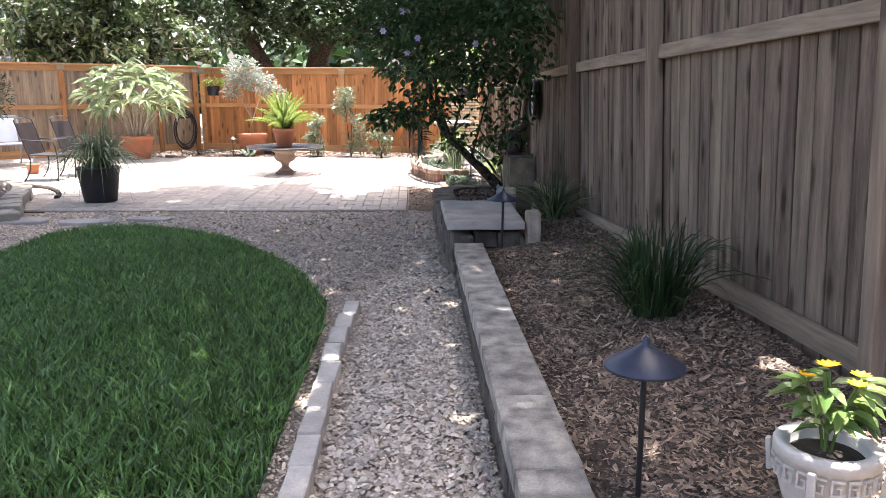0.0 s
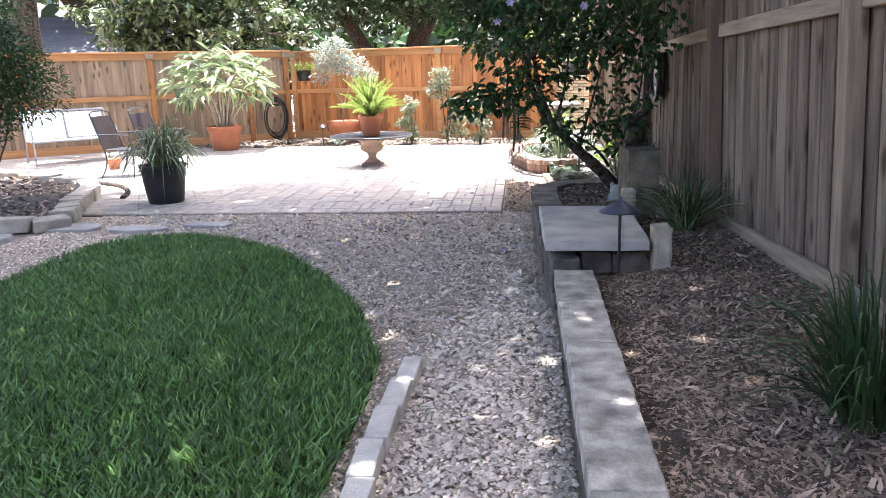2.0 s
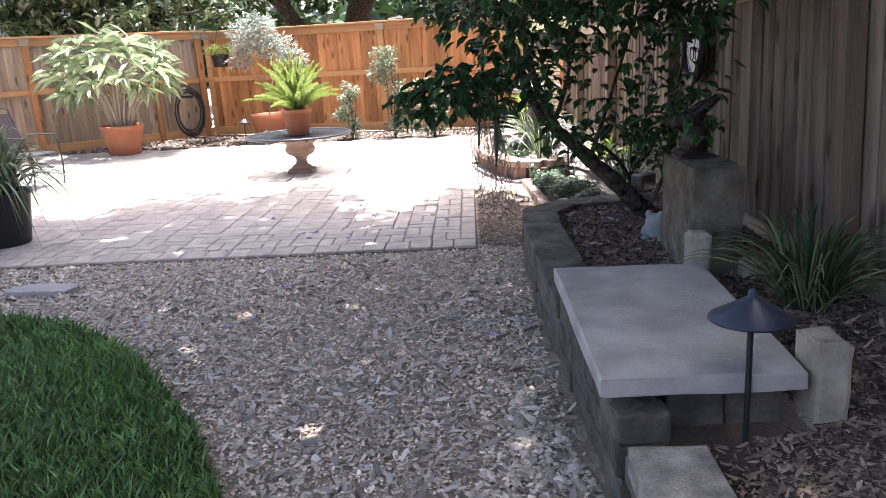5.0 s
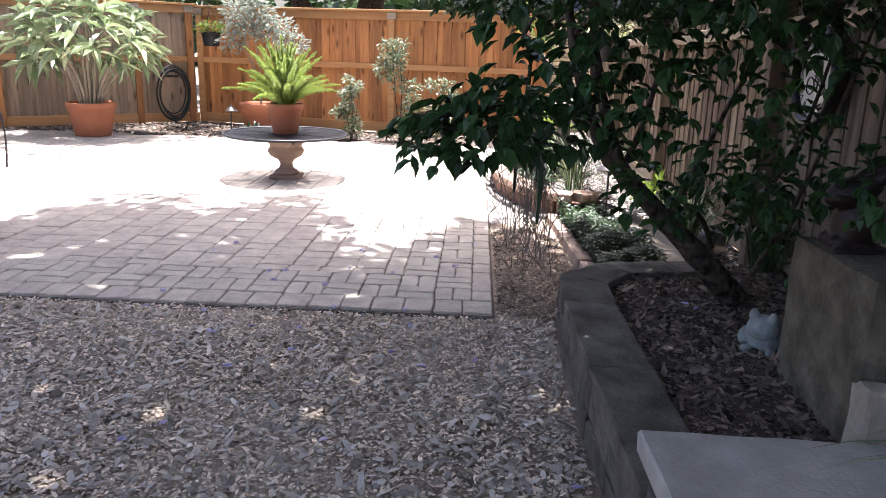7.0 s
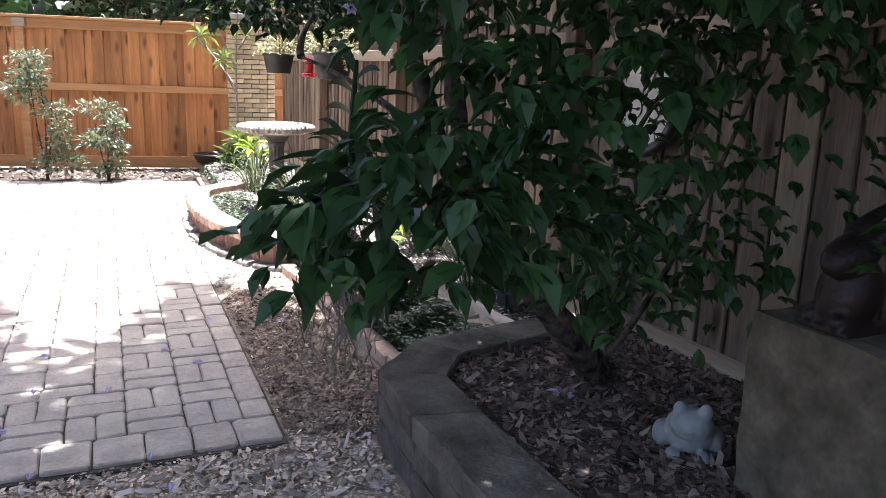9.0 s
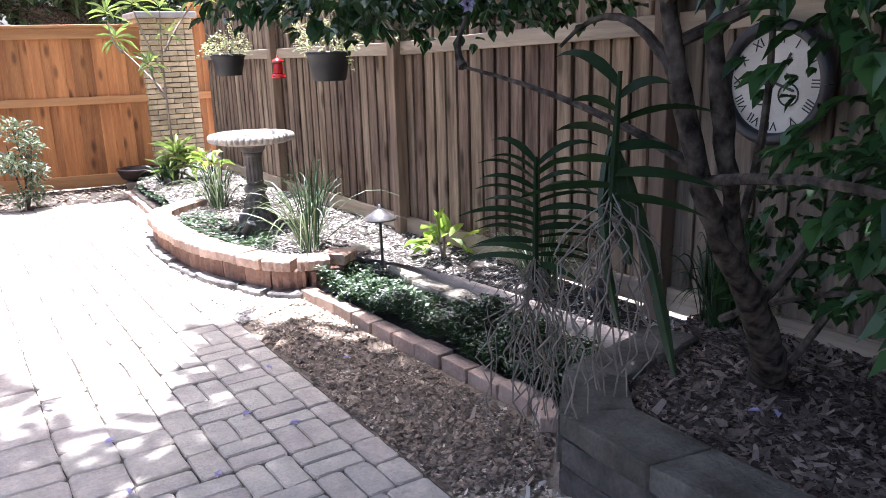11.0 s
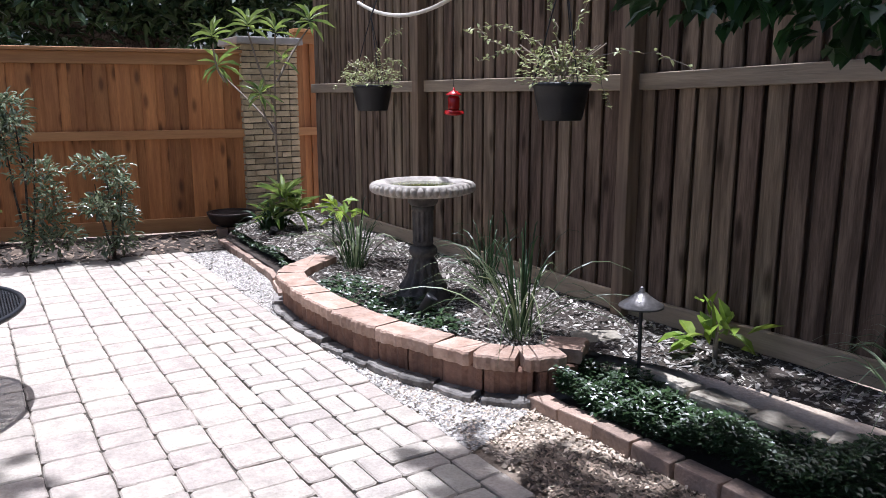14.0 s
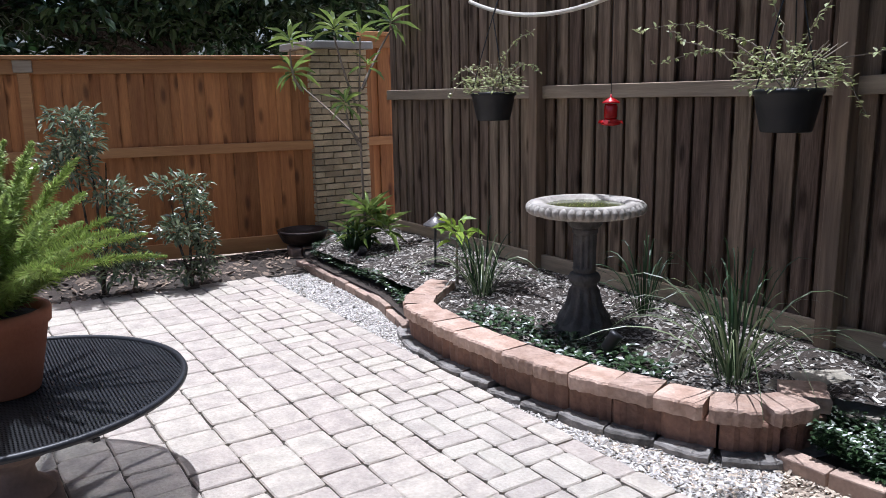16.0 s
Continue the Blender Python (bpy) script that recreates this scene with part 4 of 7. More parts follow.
# ---------------------------------------------------------------- slab, stones and sculptures of the tree bed
bm = bmesh.new()
prism(bm, [(0.275, 6.03), (0.905, 6.03), (0.93, 7.22), (0.265, 7.24)], 0.368, 0.432, 0.008, 0.002)
slab = tagged(new("stone_slab", mesh_from("stone_slab", bm, M_SLAB)), "pale grey cast slab laid over the block wall", "slab")
# pier under the slab, coloured dark for the shade there
bm = bmesh.new()
prism(bm, [(0.50, 6.3), (0.88, 6.3), (0.9, 7.1), (0.50, 7.1)], 0.2, 0.364, 0.01)
tagged(new("slab_support", mesh_from("slab_support", bm, M_DARKBLOCK)), "concrete block pier, coloured dark for the shade under the slab", "block")


def rough_block(name, label, x0, x1, y0, y1, z0, z1, mat, bev, amp, group=""):
    bm = bmesh.new()
    box(bm, x0, x1, y0, y1, z0, z1, 0, 0)
    bmesh.ops.subdivide_edges(bm, edges=bm.edges[:], cuts=5, use_grid_fill=True)
    c = Vector(((x0 + x1) / 2, (y0 + y1) / 2, (z0 + z1) / 2))
    for v in bm.verts:
        d = (v.co - c)
        q = Vector((d.x / (x1 - x0), d.y / (y1 - y0), d.z / (z1 - z0)))
        edge = sorted((abs(q.x), abs(q.y), abs(q.z)))
        if edge[1] > 0.49:
            v.co -= d.normalized() * bev
        v.co += d.normalized() * amp * noise.noise(v.co * 9)
    return tagged(new(name, mesh_from(name, bm, mat, False)), label, "stone", group)


rough_block("stone_block", "small pale stone block standing beside the slab", 0.925, 1.04, 6.03, 6.21, 0.22, 0.515, M_STONE, 0.012, 0.012, "stone blocks by the slab")
rough_block("stone_block", "pale stone block standing behind the slab", 0.895, 1.0, 7.29, 7.39, 0.25, 0.545, M_STONE, 0.012, 0.01, "stone blocks by the slab")
rough_block("stone_block", "broken pale stone lying at the pillar's foot", 1.18, 1.30, 7.35, 7.47, 0.26, 0.38, M_STONE, 0.015, 0.02, "stone blocks by the slab")
rough_block("stone_pillar", "tall mossy stone pillar that bears a bronze sculpture", 0.955, 1.195, 7.45, 8.04, 0.22, 0.82, M_MOSSY, 0.006, 0.016)

def fuse(ob, voxel):
    """Melts overlapping shapes into one skin."""
    m = ob.modifiers.new("skin", "REMESH")
    m.mode = "VOXEL"
    m.voxel_size = voxel
    m.use_smooth_shade = True
    return ob


# a bronze rabbit, its ears laid back, as one plain shape
bm = bmesh.new()
bmesh.ops.create_uvsphere(bm, u_segments=18, v_segments=12, radius=1.0, matrix=pose(1.16, 7.92, 0.87, 0, 18, 0) @ Matrix.Diagonal((0.10, 0.09, 0.125, 1)))
bmesh.ops.create_uvsphere(bm, u_segments=16, v_segments=10, radius=1.0, matrix=pose(1.12, 7.9, 1.0, 0, -20, 0) @ Matrix.Diagonal((0.115, 0.065, 0.062, 1)))
for dy in (-0.035, 0.035):
    tube(bm, bez((1.13, 7.9 + dy, 1.03), (1.2, 7.9 + dy, 1.06), (1.305, 7.9 + dy * 1.4, 1.135), 6), [0.02, 0.032, 0.036, 0.034, 0.028, 0.018, 0.006], 8)
    bmesh.ops.create_uvsphere(bm, u_segments=10, v_segments=8, radius=1.0, matrix=pose(1.09, 7.92 + dy * 1.3, 0.8) @ Matrix.Diagonal((0.055, 0.03, 0.03, 1)))
box(bm, 1.05, 1.28, 7.83, 8.01, 0.755, 0.785, 0.01)
rabbit = tagged(new("rabbit_sculpture", mesh_from("rabbit_sculpture", bm, M_BRONZE, True)), "dark bronze rabbit sculpture on the mossy pillar", "sculpture")
rabbit.matrix_basis = pose(1.06, 7.84, 0.814) @ Matrix.Scale(0.84, 4) @ Matrix.Translation((-1.16, -7.92, -0.757))
fuse(rabbit, 0.009)

# a stone frog, as one plain shape
bm = bmesh.new()
F = pose(1.0, 8.27, 0.275, 0, 0, -40) @ Matrix.Diagonal((0.95, 0.95, 1.25, 1))
for c, s in (((0, 0, 0.05), (0.085, 0.09, 0.06)), ((0, -0.05, 0.085), (0.07, 0.06, 0.045)), ((-0.04, -0.065, 0.125), (0.022, 0.022, 0.022)), ((0.04, -0.065, 0.125), (0.022, 0.022, 0.022)),
             ((-0.085, 0.01, 0.03), (0.035, 0.06, 0.035)), ((0.085, 0.01, 0.03), (0.035, 0.06, 0.035)), ((-0.05, -0.09, 0.012), (0.025, 0.035, 0.015)), ((0.05, -0.09, 0.012), (0.025, 0.035, 0.015))):
    bmesh.ops.create_uvsphere(bm, u_segments=14, v_segments=9, radius=1.0, matrix=F @ Matrix.Translation(c) @ Matrix.Diagonal((*s, 1)))
fuse(tagged(new("frog_statue", mesh_from("frog_statue", bm, M_FROG, True)), "pale stone frog sitting on the mulch", "statue"), 0.006)

# ---------------------------------------------------------------- path lights
def path_light(x, y, z, h, hat_r=0.125, mat=M_LAMPHAT):
    t = thing("path_light", "low garden light with a shallow conical hat", "garden light", pose(x, y, z, R.uniform(-2, 2), R.uniform(-2, 2)), "path lights")
    bm = bmesh.new()
    tube(bm, [(0, 0, -0.05), (0, 0, h - 0.02)], 0.0095, 10)
    part("stem", bm, M_IRON, t)
    bm = bmesh.new()
    lathe(bm, [(hat_r - 0.004, h - 0.028), (hat_r, h - 0.03), (hat_r * 0.98, h - 0.022), (hat_r * 0.5, h + 0.012), (0.03, h + 0.032), (0.012, h + 0.042), (0.012, h + 0.055), (0.001, h + 0.06)], 28)
    hat = part("hat", bm, mat, t, "", True)
    bm = bmesh.new()
    lathe(bm, [(0.012, h + 0.05), (0.009, h + 0.062), (0.001, h + 0.068)], 12)
    part("finial", bm, mat, hat)
    bm = bmesh.new()
    lathe(bm, [(0.016, h - 0.05), (0.018, h - 0.03), (0.016, h - 0.012)], 12)
    part("socket", bm, M_IRON, t)
    return t


path_light(0.705, 2.16, 0.23, 0.47)
path_light(0.72, 6.02, 0.23, 0.41)
path_light(0.88, 11.49, 0.10, 0.42, 0.105, M_HAT)
path_light(-3.86, 16.6, 0.02, 0.38, 0.1, M_HAT)
path_light(0.92, 15.1, 0.18, 0.36, 0.1, M_HAT)

# ---------------------------------------------------------------- white pot with yellow flowers
wp = thing("flower_pot", "white cast stone pot with a Greek key band", "flower pot", pose(1.19, 1.98, 0.265, 0, 0, 20) @ Matrix.Scale(0.84, 4))
bm = bmesh.new()
lathe(bm, [(0.10, 0), (0.105, 0.01), (0.135, 0.09), (0.158, 0.17), (0.163, 0.235), (0.172, 0.24), (0.174, 0.275), (0.168, 0.285), (0.135, 0.285), (0.128, 0.27), (0.122, 0.235)], 40)
wp_body = part("body", bm, M_CASTPALE, wp, "", True)
bm = bmesh.new()
for k in range(20):
    a = k * 2 * math.pi / 20
    m = pose(0.1665 * math.cos(a), 0.1665 * math.sin(a), 0.2, 0, 0, math.degrees(a))
    for bx in ((-0.004, 0.006, -0.021, 0.021, 0.022, 0.028), (-0.004, 0.006, -0.021, -0.015, -0.022, 0.022), (-0.004, 0.006, -0.021, 0.012, -0.028, -0.022), (-0.004, 0.006, 0.006, 0.012, -0.022, 0.006), (-0.004, 0.006, -0.006, 0.006, 0.0, 0.006)):
        n0 = len(bm.verts)
        box(bm, *bx)
        bm.verts.ensure_lookup_table()
        for v in bm.verts[n0:]:
            v.co = m @ v.co
part("key_band", bm, M_CASTPALE, wp_body, "raised Greek key relief")
for k in range(4):
    a = k * math.pi / 2 + 0.5
    bm = bmesh.new()
    box(bm, -0.008, 0.01, -0.014, 0.014, 0.13, 0.25, 0.006, 0, 2)
    p = part("lug", bm, M_CASTPALE, wp_body)
    p.matrix_basis = pose(0.165 * math.cos(a), 0.165 * math.sin(a), 0, 0, 6, math.degrees(a))
bm = bmesh.new()
soil_disc(bm, 0.124, 0.24)
part("soil", bm, M_SOIL, wp)
fl = thing("yellow_flowers", "young plant with yellow flowers growing in the pot", "plant", pose(1.19, 1.98, 0.465) @ Matrix.Scale(1.02, 4))
s, r = Soup(), random.Random(4)
bm = bmesh.new()
for k in range(5):
    a = k * 1.26
    tip = Vector((0.07 * math.cos(a), 0.07 * math.sin(a), r.uniform(0.2, 0.27)))
    tube(bm, bez((0.01 * math.cos(a), 0.01 * math.sin(a), -0.01), (0.02 * math.cos(a), 0.02 * math.sin(a), 0.12), tip, 5), 0.0045, 6)
    for j in range(13):
        b = a + r.uniform(-1.6, 1.6)
        f = r.uniform(0.35, 1.05)
        s.leaf(tip * f, (math.cos(b), math.sin(b), r.uniform(-0.3, 0.4)), (0, 0, 1), r.uniform(0.06, 0.115), 0.042, 0.2, 0.35)
    fs = Soup()
    for j in range(9):
        b = j * 0.7
        fs.leaf(tip + Vector((0, 0, 0.015)), (math.cos(b), math.sin(b), 0.45), (0, 0, 1), 0.032, 0.016, 0.1)
    fs.put("flower", M_YELLOW, fl, "", "yellow flower head")
part("stem", bm, M_LEAF_BIG, fl)
s.put("leaves", M_LEAF_BIG, fl)

# ---------------------------------------------------------------- grass clumps
tuft("grass_clump", "dark green strap-leaved clump in the mulch by the fence", 1.3, 3.9, 0.29, 300, 0.66, 0.66, 0.011, M_BLADE, "strap-leaved clumps", 0.55, 3, 0.13)
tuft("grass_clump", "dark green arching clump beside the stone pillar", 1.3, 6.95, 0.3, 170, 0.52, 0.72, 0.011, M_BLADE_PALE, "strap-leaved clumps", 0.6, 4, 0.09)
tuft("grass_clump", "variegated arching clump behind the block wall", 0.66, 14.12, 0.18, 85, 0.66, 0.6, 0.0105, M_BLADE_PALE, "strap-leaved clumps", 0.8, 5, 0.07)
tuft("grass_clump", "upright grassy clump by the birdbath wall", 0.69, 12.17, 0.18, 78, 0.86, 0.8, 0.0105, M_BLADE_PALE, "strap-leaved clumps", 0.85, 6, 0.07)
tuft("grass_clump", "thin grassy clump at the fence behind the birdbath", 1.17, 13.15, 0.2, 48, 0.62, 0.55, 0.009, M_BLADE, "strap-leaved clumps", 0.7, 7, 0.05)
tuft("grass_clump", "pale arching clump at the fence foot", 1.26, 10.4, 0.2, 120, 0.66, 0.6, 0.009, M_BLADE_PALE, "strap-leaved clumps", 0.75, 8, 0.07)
tuft("grass_clump", "dark upright clump behind the tree", 1.38, 9.35, 0.28, 90, 0.6, 0.35, 0.013, M_BLADE, "strap-leaved clumps", 0.6, 9, 0.08)
tuft("grass_clump", "grassy clump at the foot of the brick column", 0.75, 16.1, 0.1, 60, 0.45, 0.4, 0.03, M_BLADE, "strap-leaved clumps", 0.6, 10, 0.1)

# ---------------------------------------------------------------- black pot with arching plant
bp = thing("black_planter", "tapered black plastic planter on the patio edge", "planter", pose(-4.06, 10.0, 0.02))
bm = bmesh.new()
pot_mesh(bm, 0.2, 0.27, 0.45, 0.02, 0.04)
part("pot", bm, M_BLACKPOT, bp, "", True)
bm = bmesh.new()
soil_disc(bm, 0.24, 0.41)
part("soil", bm, M_SOIL, bp)
tuft("arching_plant", "variegated arching strap-leaved plant in the black planter", -4.06, 10.0, 0.43, 250, 0.82, 0.86, 0.024, M_BLADE_PALE, "", 1.75, 12, 0.14, (0, 0), M_BLADE_PALE)

# ---------------------------------------------------------------- table with fern
tb = thing("urn_table", "round black mesh table top set on a rust-coloured urn", "table", pose(-2.19, 13.2, 0.02))
bm = bmesh.new()
box(bm, -0.15, 0.15, -0.15, 0.15, 0, 0.045, 0.012, 0, 2)
part("plinth", bm, M_URN, tb)
bm = bmesh.new()
lathe(bm, [(0.125, 0.045), (0.13, 0.06), (0.11, 0.085), (0.075, 0.11), (0.065, 0.15), (0.072, 0.175), (0.085, 0.18), (0.08, 0.19), (0.1, 0.205), (0.16, 0.235), (0.185, 0.28), (0.185, 0.30), (0.165, 0.33), (0.17, 0.36), (0.225, 0.395), (0.235, 0.41), (0.225, 0.42), (0.19, 0.42), (0.17, 0.40)], 48, flute=0.02, flutes=16, z_flute=(0.2, 0.3))
part("urn", bm, M_URN, tb, "fluted rust-coloured garden urn", True)
TR, TZ = 0.63, 0.462
bm = bmesh.new()
ring = []
for i in range(73):
    a = i * 2 * math.pi / 72
    ring.append((TR * math.cos(a), TR * math.sin(a), TZ))
tube(bm, ring, 0.014, 8, False)
part("rim", bm, M_IRON, tb, "", True)
# expanded metal: two sets of crossing strands
mv, mf = [], []
for ang in (radians(32), radians(-32)):
    ca, sa = math.cos(ang), math.sin(ang)
    k = -TR
    while k < TR:
        half = math.sqrt(max(0, TR * TR - k * k))
        if half > 0.02:
            b = len(mv)
            w = 0.0032
            for sgn in (-1, 1):
                for q in (-w, w):
                    x, y = sgn * half, k + q
                    mv += [(x * ca - y * sa, x * sa + y * ca, TZ - 0.003), (x * ca - y * sa, x * sa + y * ca, TZ + 0.001)]
            mf += [(b, b + 2, b + 6, b + 4), (b + 1, b + 5, b + 7, b + 3), (b, b + 4, b + 5, b + 1), (b + 2, b + 3, b + 7, b + 6)]
        k += 0.0135
raw("mesh_top", mv, mf, M_IRON, tb, "", "black expanded-metal mesh")
for k in range(2):
    bm = bmesh.new()
    box(bm, -TR, TR, -0.012, 0.012, TZ - 0.018 - k * 0.012, TZ - 0.006 - k * 0.012)
    p = part("brace", bm, M_IRON, tb)
    p.matrix_basis = pose(0, 0, 0, 0, 0, 20 + 90 * k)
bm = bmesh.new()
tube(bm, [(0.12 * math.cos(i * math.pi / 12), 0.12 * math.sin(i * math.pi / 12), TZ - 0.035) for i in range(25)], 0.008, 6, False)
part("under_ring", bm, M_IRON, tb)

fp = thing("fern_pot", "terracotta pot standing on the mesh table", "flower pot", pose(-2.19, 13.2, 0.484))
bm = bmesh.new()
pot_mesh(bm, 0.125, 0.185, 0.31, 0.02, 0.06)
part("pot", bm, M_TERRA, fp, "", True)
bm = bmesh.new()
soil_disc(bm, 0.155, 0.275)
part("soil", bm, M_SOIL, fp)
fern = thing("foxtail_fern", "bright green foxtail fern with plume-like fronds in a pot", "fern", pose(-2.19, 13.2, 0.76))
r = random.Random(21)
for k in range(50):
    a = k * 2.399 + r.uniform(-0.2, 0.2)
    t = k / 49
    reach = 0.08 + 0.6 * t ** 1.2 * r.uniform(0.8, 1.2)
    h = (0.66 - 0.36 * t ** 1.6) * r.uniform(0.78, 1.12)
    pts = bez((0.03 * math.cos(a), 0.03 * math.sin(a), 0.0), (reach * 0.4 * math.cos(a), reach * 0.4 * math.sin(a), h * 0.68), (reach * math.cos(a), reach * math.sin(a), h * 0.98 if t < 0.5 else h - 0.34 * (t - 0.5)), 12)
    s = Soup()
    n = 900
    for j in range(n):
        f = 0.05 + 0.95 * j / n
        i = min(int(f * 12), 11)
        p = pts[i].lerp(pts[i + 1], f * 12 - i)
        d = (pts[i + 1] - pts[i]).normalized()
        o = d.orthogonal().normalized()
        o.rotate(Matrix.Rotation(j * 2.4, 3, d))
        ll = 0.046 * (1 - f) ** 0.45 * (0.45 + 0.55 * min(1, f * 4)) * (1 + 0.35 * math.sin(f * 34 + k)) * r.uniform(0.6, 1.25) + 0.006
        s.small(p, o + d * r.uniform(0.0, 1.2), d, ll, 0.0075)
    s.put("frond", M_FERN, fern)

# ---------------------------------------------------------------- big terracotta pot with large-leaved plant
gp = thing("terracotta_pot", "large terracotta pot standing on the patio", "flower pot", pose(-5.66, 16.0, 0.02))
bm = bmesh.new()
pot_mesh(bm, 0.24, 0.33, 0.47, 0.025, 0.09)
part("pot", bm, M_TERRA, gp, "", True)
bm = bmesh.new()
soil_disc(bm, 0.29, 0.42)
part("soil", bm, M_SOIL, gp)
pl = thing("large_leaved_plant", "many-stemmed plant with long glossy leaves in a terracotta pot", "plant", pose(-5.66, 16.0, 0.45))
r = random.Random(31)
s = Soup()
bm = bmesh.new()
for k in range(44):
    a = k * 2.399
    u = 1 - 1.55 * (k + 0.5) / 44
    q = math.sqrt(max(0.0, 1 - u * u)) * r.uniform(0.7, 1.0)
    top = Vector((0.95 * q * math.cos(a), 0.8 * q * math.sin(a), 0.86 + 0.56 * u * r.uniform(0.75, 1.0)))
    if k % 2 == 0:
        tube(bm, bez((0.12 * math.cos(a), 0.12 * math.sin(a), -0.03), (top.x * 0.35, top.y * 0.35, top.z * 0.7), top, 6), [0.02, 0.019, 0.018, 0.017, 0.016, 0.014, 0.012], 6)
    for j in range(9):
        b = j * 2.399 + k
        s.leaf(top + Vector((0, 0, r.uniform(-0.06, 0.06))), (math.cos(b) + 0.7 * q * math.cos(a), math.sin(b) + 0.7 * q * math.sin(a), r.uniform(-0.5, 0.8) + 0.5 * u - 0.25), (r.uniform(-0.4, 0.4), r.uniform(-0.4, 0.4), 1), r.uniform(0.28, 0.45), r.uniform(0.075, 0.105), 0.18, r.uniform(0.1, 0.5))
part("stem", bm, M_TWIG, pl)
s.put("leaves", M_LEAF_PALE, pl)
bm = bmesh.new()
box(bm, -0.1, 0.1, -0.07, 0.07, 0, 0.05, 0.01, 0.008)
tagged(new("stone_block", mesh_from("stone_block", bm, M_DARKBLOCK)), "dark block lying beside the large pot", "stone").matrix_basis = pose(-5.1, 16.3, 0.02, 0, 0, 20)

# ---------------------------------------------------------------- hose coil on the fence, corner basket
hs = thing("hose_coil", "coil of black garden hose hung on the fence", "garden hose", pose(-5.23, 17.93, 0.52, 90, 0, 42))
bm = bmesh.new()
for k in range(5):
    pts = []
    ox, oy = R.uniform(-0.015, 0.015), R.uniform(-0.03, 0.01)
    for i in range(41):
        a = i * 2 * math.pi / 40
        rr = 0.235 + k * 0.017
        pts.append((ox + rr * 0.92 * math.cos(a), oy + rr * 1.45 * math.sin(a) * (1.02 if math.sin(a) < 0 else 1.0), 0.03 * (k % 3) + 0.01 * math.sin(3 * a)))
    tube(bm, pts, 0.0135, 6, False)
part("hose", bm, M_HOSE, hs, "", True)
bm = bmesh.new()
box(bm, -0.1, 0.1, 0.24, 0.28, -0.07, 0.03, 0.01)
part("hanger", bm, M_IRON, hs)


def hanging_basket(x, y, z, r1, h, label, mat=M_BLACKPOT, wire=0.45, hook=None):
    t = thing("hanging_basket", label, "hanging basket", pose(x, y, z), "hanging baskets")
    bm = bmesh.new()
    pot_mesh(bm, r1 * 0.74, r1, h, 0.012, 0.03, 28)
    bp_ = part("pot", bm, mat, t, "", True)
    bm = bmesh.new()
    soil_disc(bm, r1 - 0.03, h - 0.03)
    part("soil", bm, M_SOIL, bp_)
    for k in range(3):
        a = k * 2.094 + 0.4
        bm = bmesh.new()
        tube(bm, [(r1 * 0.97 * math.cos(a), r1 * 0.97 * math.sin(a), h - 0.01), (r1 * 0.4 * math.cos(a), r1 * 0.4 * math.sin(a), h + wire * 0.6), (0, 0, h + wire)], 0.0035, 5)
        part("wire", bm, M_IRON, t)
    if hook:
        bm = bmesh.new()
        tube(bm, [(0, 0, h + wire), (0, 0, h + wire + 0.03), Vector(hook) - Vector((x, y, z))], 0.004, 5)
        part("hook", bm, M_IRON, t)
    return t


def trailing(name, label, x, y, z, shoots, n_core, mat, seed, core=0.22, leaf=0.04):
    """A trailing plant: a leafy heart and thin leafy shoots."""
    r = random.Random(seed)
    t = thing(name, label, "plant", pose(x, y, z))
    s = Soup()
    bm = bmesh.new()
    for _ in range(n_core):
        a, q = r.uniform(0, 6.283), core * math.sqrt(r.random())
        p = Vector((q * math.cos(a), q * math.sin(a), r.uniform(0.0, 0.24) * (1 - 0.5 * q / core)))
        s.leaf(p, (math.cos(a) + r.uniform(-1, 1), math.sin(a) + r.uniform(-1, 1), r.uniform(-0.3, 0.6)), (0, 0, 1), leaf * r.uniform(0.7, 1.3), leaf * 0.55, 0.15, 0.2)
    for k in range(12):
        a = r.uniform(0, 6.283)
        tube(bm, [(0, 0, -0.02), (core * 0.5 * math.cos(a), core * 0.5 * math.sin(a), 0.12), (core * math.cos(a), core * math.sin(a), 0.2)], 0.003, 4)
    for p0, p1, p2, dens in shoots:
        pts = bez(p0, p1, p2, 14)
        pts = [p + Vector((r.uniform(-0.012, 0.012), r.uniform(-0.012, 0.012), r.uniform(-0.012, 0.012))) for p in pts]
        tube(bm, pts, [0.0045 * (1 - 0.6 * i / 14) for i in range(15)], 4)
        for j in range(int(dens * 1.7)):
            f = r.random()
            i = min(int(f * 14), 13)
            p = pts[i].lerp(pts[i + 1], r.random())
            s.leaf(p, (r.uniform(-1, 1), r.uniform(-1, 1), r.uniform(-0.6, 0.8)), (0, 0, 1), leaf * r.uniform(0.6, 1.2), leaf * 0.55, 0.15, 0.2)
    part("stem", bm, M_TWIG, t)
    s.put("leaves", mat, t)
    return t


hanging_basket(-4.5, 17.78, 1.28, 0.16, 0.22, "small dark hanging basket at the fence corner", wire=0.4, hook=(-4.75, 18.2, 1.86))
trailing("trailing_plant", "pale green plant in the corner hanging basket", -4.5, 17.78, 1.48, [((0, 0, 0.05), (-0.15, 0, 0.2), (-0.3, 0, 0.05), 12), ((0, 0, 0.05), (0.15, 0, 0.2), (0.3, 0, 0.1), 12)], 200, M_CROTON, 41, 0.2, 0.06)
HB1, HB2 = (0.95, 14.36, 1.34), (0.89, 12.12, 1.33)
hanging_basket(*HB1, 0.155, 0.19, "black hanging basket before the board fence", wire=0.5)
hanging_basket(*HB2, 0.148, 0.19, "black hanging basket with long trailing shoots", wire=0.55)
